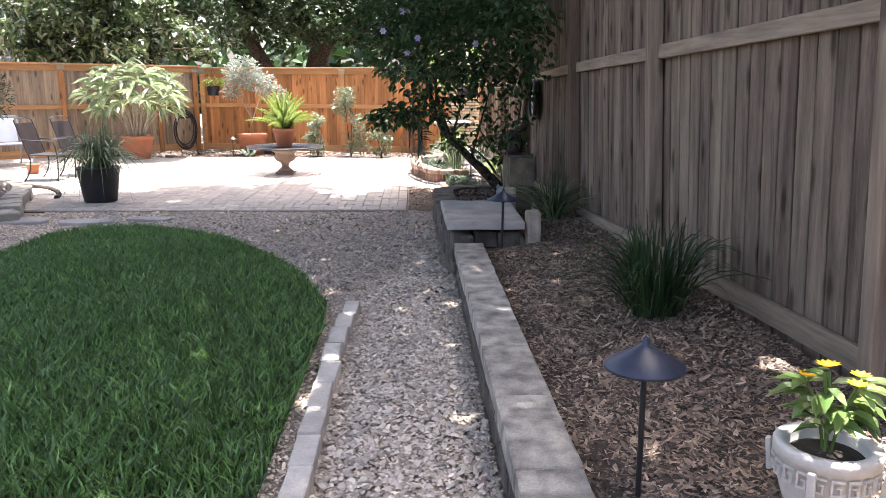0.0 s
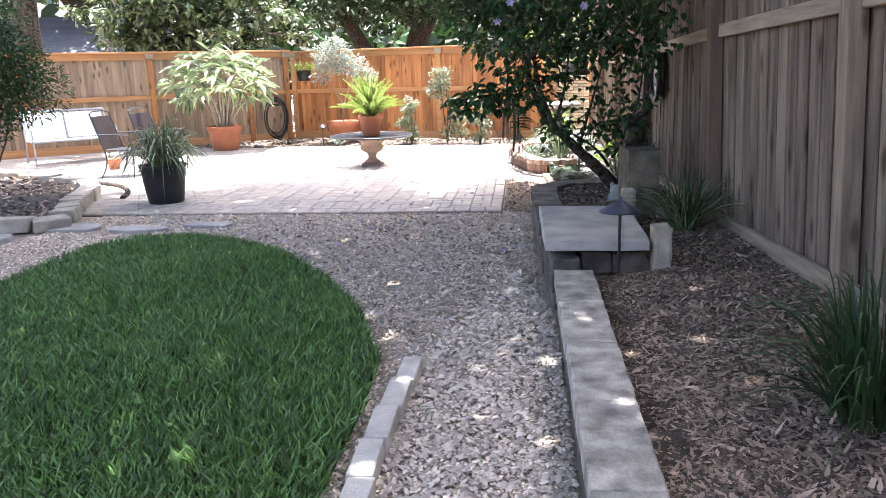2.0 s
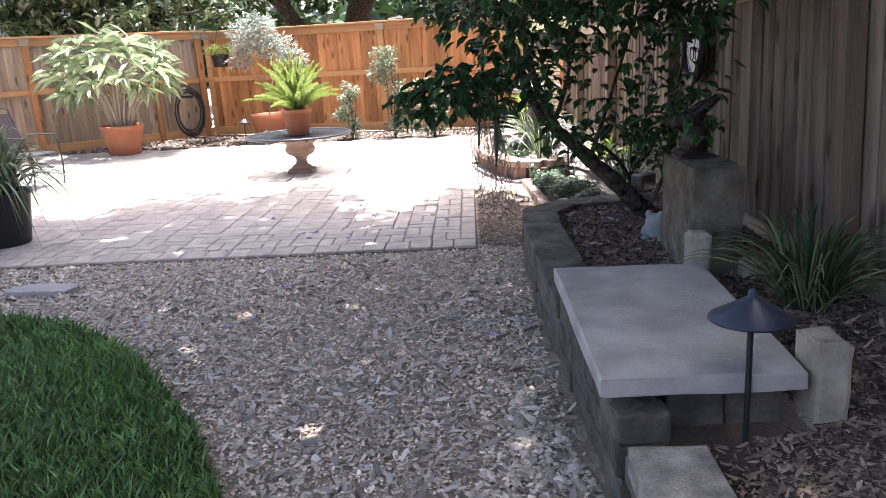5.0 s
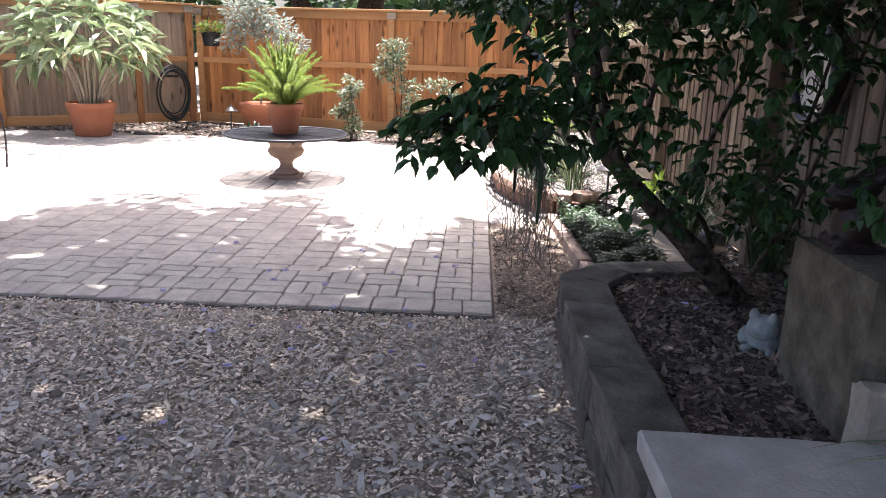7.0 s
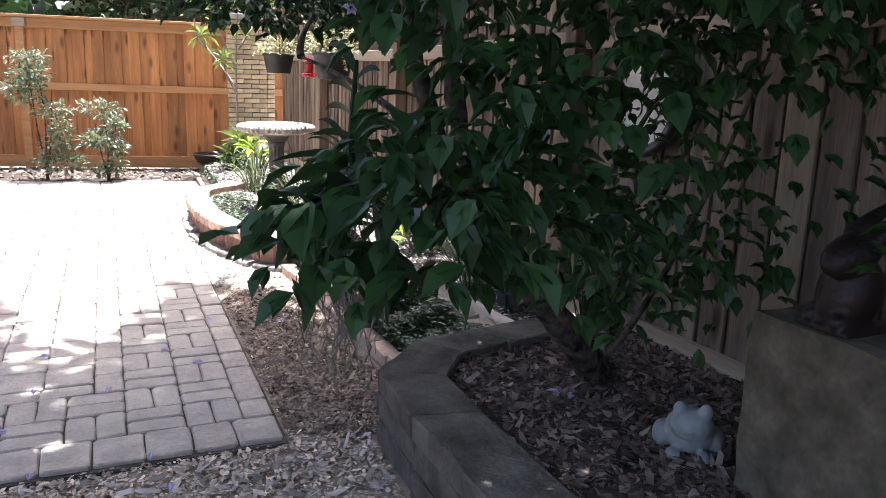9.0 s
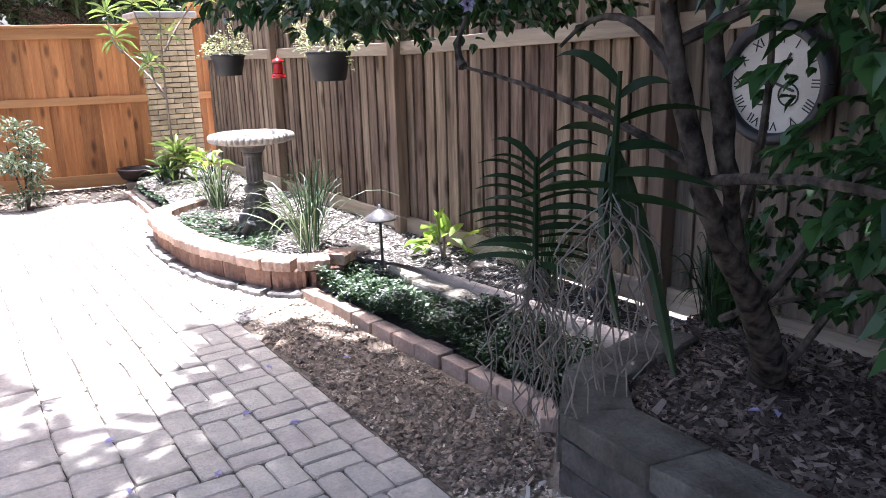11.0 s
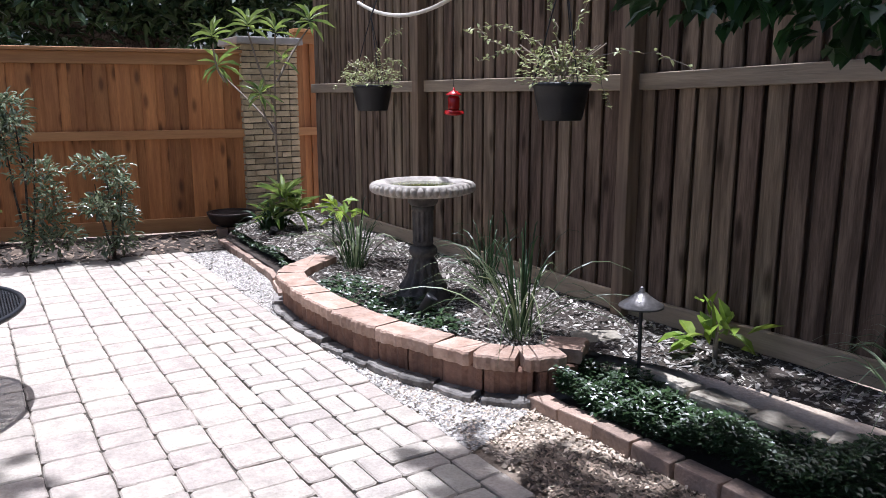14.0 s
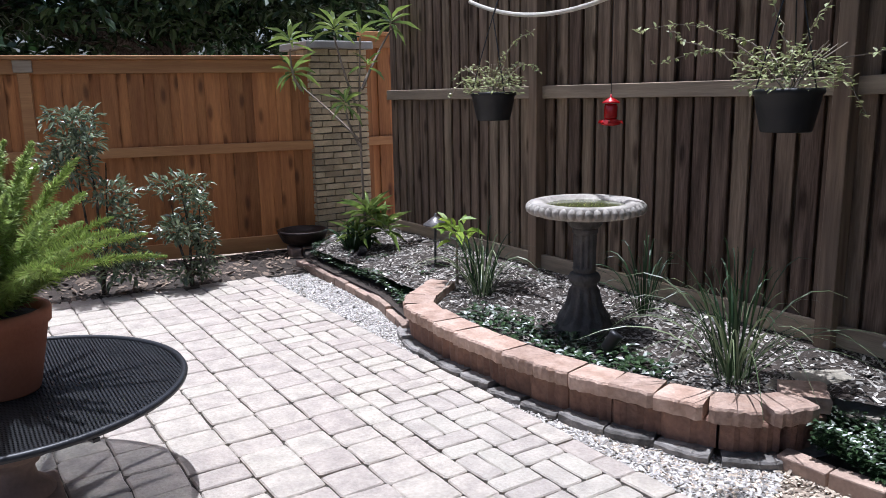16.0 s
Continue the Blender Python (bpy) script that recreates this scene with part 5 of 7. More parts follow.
trailing("trailing_plant", "yellow-green trailing plant in a black hanging basket", HB1[0], HB1[1], HB1[2] + 0.17,
         [((0, 0, 0.05), (0, 0.15, 0.3), (-0.05, 0.42, 0.12), 30), ((0, 0, 0.05), (0.02, -0.2, 0.3), (0.0, -0.48, 0.14), 30), ((0, 0, 0.1), (0, -0.15, 0.35), (0.05, -0.4, 0.42), 30), ((0, 0, 0.05), (-0.12, 0.1, 0.2), (-0.2, 0.25, 0.0), 20)], 330, M_LEAF_TRAIL, 42, 0.2, 0.034)
trailing("trailing_plant", "yellow-green plant with long trailing shoots in a hanging basket", HB2[0], HB2[1], HB2[2] + 0.18,
         [((0, 0, 0.05), (0.0, 0.3, 0.28), (0.05, 0.85, 0.14), 45), ((0, 0, 0.05), (0, 0.35, 0.4), (0.05, 0.95, 0.32), 40), ((0, 0, 0.05), (0, -0.2, 0.25), (0.0, -0.36, -0.12), 40), ((0, 0, 0.1), (0, 0.1, 0.45), (0.02, 0.22, 0.62), 30), ((0, 0, 0.1), (0, -0.1, 0.4), (0.0, -0.4, 0.5), 30),
          ((0, 0, 0.05), (0.05, -0.4, 0.25), (0.1, -0.75, 0.05), 12), ((0, 0, 0.05), (-0.1, 0.4, 0.2), (-0.1, 0.6, 0.3), 25)], 330, M_LEAF_TRAIL, 43, 0.22, 0.034)
# the bowed rod from which the baskets hang, tied to the fence
rod = thing("bowed_rod", "pale bowed wooden rod tied above the hanging baskets", "rod")
bm = bmesh.new()
tube(bm, [Vector((1.04, 14.75, 2.17)).lerp(Vector((0.86, 12.6, 2.2)), i / 16) + Vector((0, 0, -0.19 * (1 - (2 * i / 16 - 1) ** 2))) for i in range(17)], 0.014, 8)
part("pole", bm, M_ROPE, rod)
for p in ((1.04, 14.7, 2.15), (0.865, 12.65, 2.19)):
    bm = bmesh.new()
    tube(bm, [p, (1.2, p[1], 2.45), (1.41, p[1], 2.5)], 0.005, 5)
    part("tie", bm, M_IRON, rod)
for hb, up in ((HB1, 0.69), (HB2, 0.75)):
    bm = bmesh.new()
    tube(bm, [(hb[0], hb[1], hb[2] + up), (hb[0] + 0.05, hb[1], hb[2] + up + 0.12), (1.2, hb[1], 2.42), (1.4, hb[1], 2.45)], 0.006, 5)
    part("bracket", bm, M_IRON, rod)

fd = thing("bird_feeder", "small red hummingbird feeder hanging by the fence", "bird feeder", pose(1.0, 13.3, 1.325) @ Matrix.Scale(0.86, 4))
bm = bmesh.new()
lathe(bm, [(0.03, 0.0), (0.065, 0.008), (0.07, 0.02), (0.062, 0.035), (0.045, 0.045)], 20)
fd_base = part("base", bm, M_RED, fd, "", True)
bm = bmesh.new()
lathe(bm, [(0.04, 0.045), (0.045, 0.06), (0.045, 0.13), (0.038, 0.145)], 20)
part("bottle", bm, M_RED, fd, "", True)
bm = bmesh.new()
lathe(bm, [(0.062, 0.15), (0.06, 0.158), (0.03, 0.178), (0.008, 0.19), (0.006, 0.21)], 20)
part("lid", bm, M_RED, fd, "", True)
for k in range(4):
    a = k * math.pi / 2 + 0.4
    bm = bmesh.new()
    lathe(bm, [(0.003, 0), (0.014, 0.012), (0.016, 0.016)], 8)
    p = part("port", bm, M_RED, fd_base)
    p.matrix_basis = pose(0.066 * math.cos(a), 0.066 * math.sin(a), 0.02, 0, 60, math.degrees(a))
bm = bmesh.new()
tube(bm, [(0, 0, 0.2), (0.0, 0, 0.9), (0.38, 0, 1.1)], 0.0022, 4)
part("wire", bm, M_IRON, fd)

# ---------------------------------------------------------------- birdbath
bb = thing("birdbath", "grey cast stone birdbath with a scalloped bowl of greenish water", "birdbath", pose(0.68, 13.16, 0.165) @ Matrix.Diagonal((0.96, 0.96, 1.06, 1)))
bm = bmesh.new()
lathe(bm, [(0.178, 0), (0.182, 0.03), (0.17, 0.045), (0.165, 0.06), (0.158, 0.066), (0.15, 0.09), (0.125, 0.125), (0.105, 0.16), (0.094, 0.2), (0.088, 0.235), (0.076, 0.262), (0.072, 0.275), (0.086, 0.285), (0.094, 0.3), (0.094, 0.315), (0.086, 0.33), (0.07, 0.34)], 96, flute=0.085, flutes=12, z_flute=(0.085, 0.245))
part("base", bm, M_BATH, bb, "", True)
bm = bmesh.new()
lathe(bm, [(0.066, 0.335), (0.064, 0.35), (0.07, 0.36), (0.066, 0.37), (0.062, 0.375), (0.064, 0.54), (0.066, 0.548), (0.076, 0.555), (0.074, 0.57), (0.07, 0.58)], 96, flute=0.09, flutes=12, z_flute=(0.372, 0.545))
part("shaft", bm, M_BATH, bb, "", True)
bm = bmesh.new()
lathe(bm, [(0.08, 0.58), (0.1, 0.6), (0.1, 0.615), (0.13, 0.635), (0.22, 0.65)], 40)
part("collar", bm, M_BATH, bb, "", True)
bm = bmesh.new()
for k in range(44):
    a = k * 2 * math.pi / 44
    bmesh.ops.create_icosphere(bm, subdivisions=2, radius=1.0, matrix=pose(0.318 * math.cos(a), 0.318 * math.sin(a), 0.688, 0, 0, math.degrees(a)) @ Matrix.Diagonal((0.03, 0.0235, 0.03, 1)))
part("scalloped_rim", bm, M_BATHBOWL, bb, "row of rounded scallops", True)
bm = bmesh.new()
lathe(bm, [(0.2, 0.645), (0.285, 0.65), (0.318, 0.665), (0.325, 0.69), (0.325, 0.715), (0.30, 0.722), (0.255, 0.72), (0.23, 0.7), (0.15, 0.685), (0.001, 0.68)], 144, flute=0.022, flutes=36, z_flute=(0.655, 0.719))
bowl = part("bowl", bm, M_BATHBOWL, bb, "pale scalloped bowl", True)
bm = bmesh.new()
lathe(bm, [(0.236, 0.7), (0.001, 0.701)], 40)
part("water", bm, M_WATER, bowl, "still greenish water")


def spot_light(x, y, z, rz, tilt=35):
    t = thing("garden_spotlight", "small black garden spotlight on a spike", "garden light", pose(x, y, z, 0, 0, rz), "spotlights")
    bm = bmesh.new()
    lathe(bm, [(0.022, 0), (0.03, 0.01), (0.033, 0.08), (0.036, 0.085), (0.036, 0.105), (0.03, 0.1)], 16)
    p = part("head", bm, M_IRON, t, "", True)
    p.matrix_basis = pose(0, 0, 0.06, tilt, 0, 0)
    bm = bmesh.new()
    tube(bm, [(0, 0, -0.06), (0, 0, 0.08)], 0.008, 8)
    part("spike", bm, M_IRON, t)


spot_light(0.41, 12.72, 0.18, 60)
spot_light(0.62, 15.85, 0.1, 20)
sb = thing("flood_light", "black box-shaped garden flood light on the mulch", "garden light", pose(1.28, 9.95, 0.2, 0, 0, 40))
bm = bmesh.new()
box(bm, -0.09, 0.09, -0.06, 0.06, 0.03, 0.17, 0.02, 0, 2)
part("housing", bm, M_IRON, sb)
bm = bmesh.new()
tube(bm, [(-0.1, 0, 0.1), (-0.1, 0, 0.0), (0.1, 0, 0.0), (0.1, 0, 0.1)], 0.008, 6)
part("bracket", bm, M_IRON, sb)

# ---------------------------------------------------------------- column plant with rosettes
cp = thing("cane_plant", "tall thin-stemmed plant with rosettes of glossy leaves", "plant", pose(0.82, 16.05, 0.08))
r = random.Random(51)
CANES = [((0, 0, -0.03), (-0.06, 0.02, 1.1), (0.0, 0.0, 1.92)), ((-0.03, 0.01, 1.05), (-0.12, 0.2, 1.25), (-0.34, 0.7, 1.6)), ((-0.3, 0.6, 1.5), (-0.42, 0.55, 1.6), (-0.44, 0.48, 1.85)), ((-0.04, 0.0, 1.3), (-0.16, -0.05, 1.5), (-0.28, -0.08, 1.92)), ((0.0, 0.0, 1.5), (0.2, 0.1, 1.8), (0.43, 0.22, 2.02)), ((-0.03, 0.0, 1.0), (-0.14, 0.0, 1.15), (-0.18, -0.03, 1.33))]
for a, b, c in CANES:
    bm = bmesh.new()
    tube(bm, bez(a, b, c, 10), [0.013 * (1 - 0.045 * i) for i in range(11)], 6)
    part("stem", bm, M_TWIG, cp)
for c, n, L, low in (((-0.34, 0.7, 1.64), 15, 0.22, -0.9), ((-0.44, 0.48, 1.9), 12, 0.2, -0.2), ((-0.28, -0.08, 1.96), 13, 0.2, -0.2), ((0.43, 0.22, 2.06), 14, 0.22, -0.7), ((-0.18, -0.03, 1.36), 16, 0.19, -0.7), ((0.06, 0.0, 1.68), 6, 0.18, -0.3), ((0.0, 0.0, 1.94), 8, 0.2, 0.0), ((0.02, 0.0, 0.38), 24, 0.26, -0.2), ((0.1, -0.1, 0.26), 20, 0.26, -0.2), ((-0.08, 0.05, 0.2), 16, 0.24, -0.1)):
    s = Soup()
    for j in range(n):
        b = j * 2.399 + r.uniform(-0.3, 0.3)
        up = low + (1.5 - low) * j / n
        s.leaf(Vector(c) + Vector((0, 0, 0.05 * j / n)), (math.cos(b), math.sin(b), up), (0, 0, 1), L * r.uniform(0.8, 1.25), L * 0.2, 0.25, r.uniform(0.1, 0.45))
    s.put("leaf_rosette", M_LEAF_CANE, cp)
rp = thing("bowl_planter", "dark rusty bowl planter on bricks beside the column", "planter", pose(0.6, 17.0, 0.0))
bm = bmesh.new()
lathe(bm, [(0.12, 0.1), (0.2, 0.14), (0.24, 0.22), (0.25, 0.25), (0.22, 0.25), (0.2, 0.21)], 28)
part("bowl", bm, M_BRONZE, rp, "", True)
for k in range(3):
    bm = bmesh.new()
    box(bm, -0.1, 0.1, -0.05, 0.05, 0, 0.1, 0.008, 0.004)
    p = part("brick", bm, M_EDGE, rp)
    p.matrix_basis = pose(-0.12 + 0.12 * k, -0.05, 0, 0, 0, 80)

# ---------------------------------------------------------------- roses and pots along the cedar fence
def blobs_tall(h, w, seed):
    r = random.Random(seed)
    return [(r.uniform(-0.5, 0.5) * w, r.uniform(-0.5, 0.5) * w, h * f, w * r.uniform(0.25, 0.75), w * r.uniform(0.25, 0.6), 0.1 * h * r.uniform(0.5, 1.2)) for f in (0.15, 0.28, 0.42, 0.55, 0.7, 0.82, 0.93)]


for x, y, h, w, sd in ((-2.05, 16.5, 0.97, 0.3, 61), (-1.33, 16.5, 1.5, 0.42, 62), (-0.68, 16.35, 0.92, 0.36, 63)):
    shrub("camellia_shrub", "thin upright shrub with glossy pale-lit leaves by the fence", x, y, 0.0, blobs_tall(h, w * 0.95, sd), int(1150 * h), 0.068, M_CAMELLIA, [[(0, 0, -0.02), (0.03, 0.02, h * 0.5), (-0.02, 0, h * 0.92)], [(0.02, 0, -0.02), (-0.06, 0.03, h * 0.4), (-0.1, 0, h * 0.75)], [(0, 0.02, -0.02), (0.08, 0.0, h * 0.35), (0.12, 0, h * 0.7)]], seed=sd, group="shrubs along the cedar fence")
bo = thing("terracotta_bowl", "wide terracotta bowl planter by the cedar fence", "flower pot", pose(-3.55, 17.15, 0.0))
bm = bmesh.new()
pot_mesh(bm, 0.24, 0.33, 0.46, 0.02, 0.09)
part("pot", bm, M_TERRA, bo, "", True)
bm = bmesh.new()
soil_disc(bm, 0.3, 0.4)
part("soil", bm, M_SOIL, bo)
shrub("silver_shrub", "silvery open-branched shrub in a terracotta bowl", -3.55, 17.15, 0.4, [(-0.15, 0, 1.35, 0.42, 0.35, 0.32), (0.25, 0, 1.15, 0.35, 0.3, 0.22), (0.5, 0, 0.95, 0.28, 0.25, 0.18), (-0.4, 0, 1.0, 0.25, 0.2, 0.2), (-0.1, 0, 1.6, 0.25, 0.2, 0.15)], 1700, 0.085, M_LEAF_SILVER, [[(0, 0, -0.02), (0.0, 0, 0.5), (-0.1, 0, 1.3)], [(0, 0, 0.3), (0.15, 0, 0.7), (0.3, 0, 1.15)], [(0, 0, 0.4), (-0.2, 0, 0.8), (-0.4, 0, 1.05)]], M_TWIG, 64)
tuft("silver_plant", "low silvery plant by the terracotta bowl", -3.5, 16.5, 0.0, 70, 0.3, 0.28, 0.05, M_LEAF_SILVER, "", 0.6, 65, 0.08)
bm = bmesh.new()
box(bm, -0.14, 0.14, -0.12, 0.12, 0, 0.22, 0.015)
tagged(new("black_box", mesh_from("black_box", bm, M_BLACKPOT)), "black plastic box behind the terracotta bowl", "box").matrix_basis = pose(-3.15, 17.2, 0.0)

# ---------------------------------------------------------------- croton in the birdbath bed
shrub("croton_plant", "young plant with large yellow-green lobed leaves", 1.26, 11.36, 0.18, [(0, 0, 0.14, 0.15, 0.17, 0.1), (0.02, 0.08, 0.26, 0.06, 0.06, 0.05)], 26, 0.15, M_CROTON, [[(0, 0, -0.02), (0.02, 0.02, 0.15), (0, 0.05, 0.3)], [(0, 0, 0), (-0.06, -0.05, 0.12), (-0.12, -0.1, 0.2)]], M_TWIG, 66, category="plant")
shrub("croton_plant", "small yellow-leaved plant beside a grassy clump", 0.72, 14.5, 0.18, [(0, 0, 0.38, 0.13, 0.13, 0.08)], 26, 0.13, M_CROTON, [[(0, 0, -0.02), (0, 0, 0.4)]], M_TWIG, 67, category="plant")

# ---------------------------------------------------------------- garden clock
ck = thing("wall_clock", "round white garden clock with Roman numerals and a black rim", "clock", pose(1.452, 9.21, 1.34, 90, 0, -90))
bm = bmesh.new()
tube(bm, [(0.222 * math.cos(i * math.pi / 24), 0.222 * math.sin(i * math.pi / 24), 0.02) for i in range(49)], 0.026, 10, False)
part("rim", bm, M_IRON, ck, "", True)
bm = bmesh.new()
lathe(bm, [(0.215, -0.01), (0.215, 0.008), (0.001, 0.0085)], 40)
dial = part("dial", bm, M_CASTPALE, ck, "off-white dial")
for k, num in enumerate(("XII", "I", "II", "III", "IIII", "V", "VI", "VII", "VIII", "IX", "X", "XI")):
    a = math.pi / 2 - k * math.pi / 6
    fc = bpy.data.curves.new("numeral", "FONT")
    fc.body = num
    fc.size = 0.052
    fc.align_x, fc.align_y = "CENTER", "CENTER"
    fc.extrude = 0.0008
    tmp = bpy.data.objects.new("numeral", fc)
    me = bpy.data.meshes.new_from_object(tmp)
    me.materials.clear()
    me.materials.append(M_IRON)
    p = new("numeral", me)
    p.parent = dial
    p.matrix_basis = pose(0.168 * math.cos(a), 0.168 * math.sin(a), 0.0105, 0, 0, -30 * k)
    bpy.data.objects.remove(tmp)
for cx, cy, q in ((-0.06, -0.045, 0.042), (0.06, -0.045, 0.042)):
    bm = bmesh.new()
    tube(bm, [(cx + q * math.cos(i * math.pi / 12), cy + q * math.sin(i * math.pi / 12), 0.011) for i in range(25)], 0.0035, 6, False)
    part("small_dial", bm, M_IRON, dial)
for ang, L in ((62, 0.13), (-20, 0.09)):
    bm = bmesh.new()
    box(bm, -0.02, L, -0.005, 0.005, 0.012, 0.015, 0.001)
    p = part("pointer", bm, M_IRON, dial)
    p.matrix_basis = pose(0, 0, 0, 0, 0, ang)

# ---------------------------------------------------------------- seats by the left fence
ls = thing("sling_loveseat", "two-seat garden chair with pale sling fabric", "garden chair", pose(-7.85, 14.35, 0.02, 0, 0, 46))
for k in range(2):
    x0 = -0.66 + 0.67 * k
    bm = bmesh.new()
    box(bm, x0, x0 + 0.64, -0.02, 0.0, 0, 0.46, 0.006)
    p = part("back_sling", bm, M_FABRIC, ls)
    p.matrix_basis = pose(0, 0.16, 0.42, -16, 0, 0)
    bm = bmesh.new()
    box(bm, x0, x0 + 0.64, -0.36, 0.14, 0.40, 0.415, 0.006)
    part("seat_sling", bm, M_FABRIC, ls)
for x in (-0.69, 0.69):
    bm = bmesh.new()
    tube(bm, [(x, -0.4, 0), (x, -0.38, 0.42), (x, -0.36, 0.6), (x, 0.2, 0.62)], 0.016, 8)
    tube(bm, [(x, 0.25, 0), (x, 0.12, 0.42), (x, 0.29, 0.9)], 0.016, 8)
    tube(bm, [(x, -0.38, 0.41), (x, 0.14, 0.41)], 0.014, 8)
    part("side_frame", bm, M_CHROME, ls)
bm = bmesh.new()
tube(bm, [(-0.69, 0.29, 0.9), (0.69, 0.29, 0.9)], 0.016, 8)
part("top_bar", bm, M_CHROME, ls)
bm = bmesh.new()
tube(bm, [(0.0, 0.15, 0.41), (0.0, 0.29, 0.9)], 0.014, 8)
part("middle_bar", bm, M_CHROME, ls)
bm = bmesh.new()
tube(bm, [(-0.69, -0.37, 0.405), (0.69, -0.37, 0.405)], 0.014, 8)
part("front_bar", bm, M_CHROME, ls)


def patio_chair(x, y, rz):
    t = thing("patio_chair", "dark metal patio chair with a tall mesh back", "chair", pose(x, y, 0.02, 0, 0, rz), "metal patio chairs")
    bm = bmesh.new()
    box(bm, -0.22, 0.22, -0.22, 0.22, 0.4, 0.415, 0.006)
    part("seat", bm, M_IRON, t)
    bm = bmesh.new()
    box(bm, -0.21, 0.21, -0.006, 0.006, 0.0, 0.52, 0.004)
    p = part("backrest", bm, M_BRONZE, t, "brown woven mesh back")
    p.matrix_basis = pose(0, 0.22, 0.4, -18, 0, 0)
    bm = bmesh.new()
    tube(bm, [(-0.23, 0.21, 0.4), (-0.23, 0.39, 0.94), (-0.12, 0.41, 0.97), (0.12, 0.41, 0.97), (0.23, 0.39, 0.94), (0.23, 0.21, 0.4)], 0.011, 6)
    part("back_frame", bm, M_IRON, t)
    for sx in (-0.25, 0.25):
        bm = bmesh.new()
        tube(bm, bez((sx, -0.24, 0), (sx, -0.3, 0.4), (sx, -0.22, 0.62), 6) + [Vector((sx, 0.28, 0.64))], 0.011, 6)
        part("arm", bm, M_IRON, t)
        bm = bmesh.new()
        tube(bm, bez((sx, 0.3, 0.0), (sx, 0.12, 0.2), (sx, 0.2, 0.42), 6), 0.011, 6)
        part("leg", bm, M_IRON, t)
    return t


patio_chair(-5.75, 12.35, 84)
patio_chair(-5.5, 13.0, 78)
sp = thing("small_pot", "small terracotta pot by the metal chair", "flower pot", pose(-6.45, 13.2, 0.02))
bm = bmesh.new()
pot_mesh(bm, 0.075, 0.11, 0.17, 0.012, 0.04, 20)
part("pot", bm, M_TERRA, sp, "", True)

# ---------------------------------------------------------------- stone border, flagstones and shrub at the left
border = setting("stone_border", "low border of rough pale stones round a mulched bed")
for k, (x, y, a) in enumerate(along(smooth_path([(-4.9, 8.4), (-4.55, 8.6), (-4.95, 9.55), (-5.25, 10.4), (-5.75, 11.1), (-6.6, 11.7), (-7.8, 12.1)]), 0.36)):
    bm = bmesh.new()
    box(bm, -0.175, 0.175, -0.12, 0.12, 0, 0.13 + R.uniform(0, 0.03), 0.02, 0.018, 2)
    p = part("stone", bm, M_STONE, border)
    p.matrix_basis = pose(x, y, 0, 0, 0, a)
LBED = [(-4.7, 8.45), (-5.05, 9.55), (-5.4, 10.4), (-5.9, 11.05), (-6.8, 11.6), (-8.2, 11.9), (-9.5, 9.0), (-7.0, 7.2)]
sheet("left_bed", LBED, lambda x, y: 0.09 + 0.03 * noise.noise((x, y, 0)), M_SOIL, "dark mulched bed behind the stone border")
flags = setting("flagstones", "flat irregular flagstones set in the gravel")
for cx, cy, rx, ry in ((-4.35, 8.52, 0.33, 0.17), (-3.62, 8.44, 0.3, 0.15), (-5.0, 8.05, 0.35, 0.2), (-3.0, 8.62, 0.28, 0.12), (-5.3, 7.5, 0.3, 0.2)):
    n = 8
    quad = [(cx + rx * math.cos(6.283 * k / n) * R.uniform(0.8, 1.15), cy + ry * math.sin(6.283 * k / n) * R.uniform(0.8, 1.15)) for k in range(n)]
    bm = bmesh.new()
    prism(bm, quad, -0.02, 0.03, 0.006, 0.004)
    part("flagstone", bm, M_FLAG, flags)
bm = bmesh.new()
tube(bm, bez((-6.05, 11.6, 0.02), (-5.0, 11.3, 0.05), (-4.75, 10.25, 0.02), 10), 0.035, 8)
tagged(new("edging_log", mesh_from("edging_log", bm, M_BARK, True)), "dark curved wooden edging beside the stones", "edging")
shrub("yew_shrub", "dense dark green shrub with small leaves over the bed", -6.0, 9.5, 0.08, [(0, 0, 1.45, 0.85, 0.9, 0.75), (0.55, 0.1, 1.3, 0.55, 0.6, 0.42), (-0.3, 0, 0.9, 0.7, 0.7, 0.35), (0.1, 0, 2.2, 0.7, 0.7, 0.5), (0.65, -0.1, 1.55, 0.4, 0.5, 0.3)], 17000, 0.06, M_LEAF_DARK, [[(0, 0, -0.05), (0.05, 0, 0.6), (0.1, 0, 1.6)], [(0, 0, 0), (0.3, 0.1, 0.7), (0.5, 0.1, 1.3)], [(0, 0, 0), (-0.2, 0, 0.6), (-0.4, 0, 1.3)]], seed=71)

STEM = [(0.48, 8.65, 0.86), (0.38, 8.6, 1.05), (0.29, 8.585, 1.3), (0.25, 8.6, 1.6), (0.3, 8.6, 2.0), (0.42, 8.55, 2.6)]
V1, V2 = (0.1, 9.08, 0.93), (-0.01, 8.67, 1.2)
SHADE_N, SHADE_CUT = 58000, 0.72


# ---------------------------------------------------------------- the flowering tree of the raised bed
def smooth3(pts, n):
    """Points of a smooth curve through the given ones."""
    P = [Vector(p) for p in pts]
    out = []
    for i in range(len(P) - 1):
        p0, p1, p2, p3 = P[max(i - 1, 0)], P[i], P[i + 1], P[min(i + 2, len(P) - 1)]
        for k in range(n):
            t = k / n
            out.append(0.5 * ((2 * p1) + (p2 - p0) * t + (2 * p0 - 5 * p1 + 4 * p2 - p3) * t * t + (3 * p1 - p0 - 3 * p2 + p3) * t ** 3))
    return out + [P[-1]]


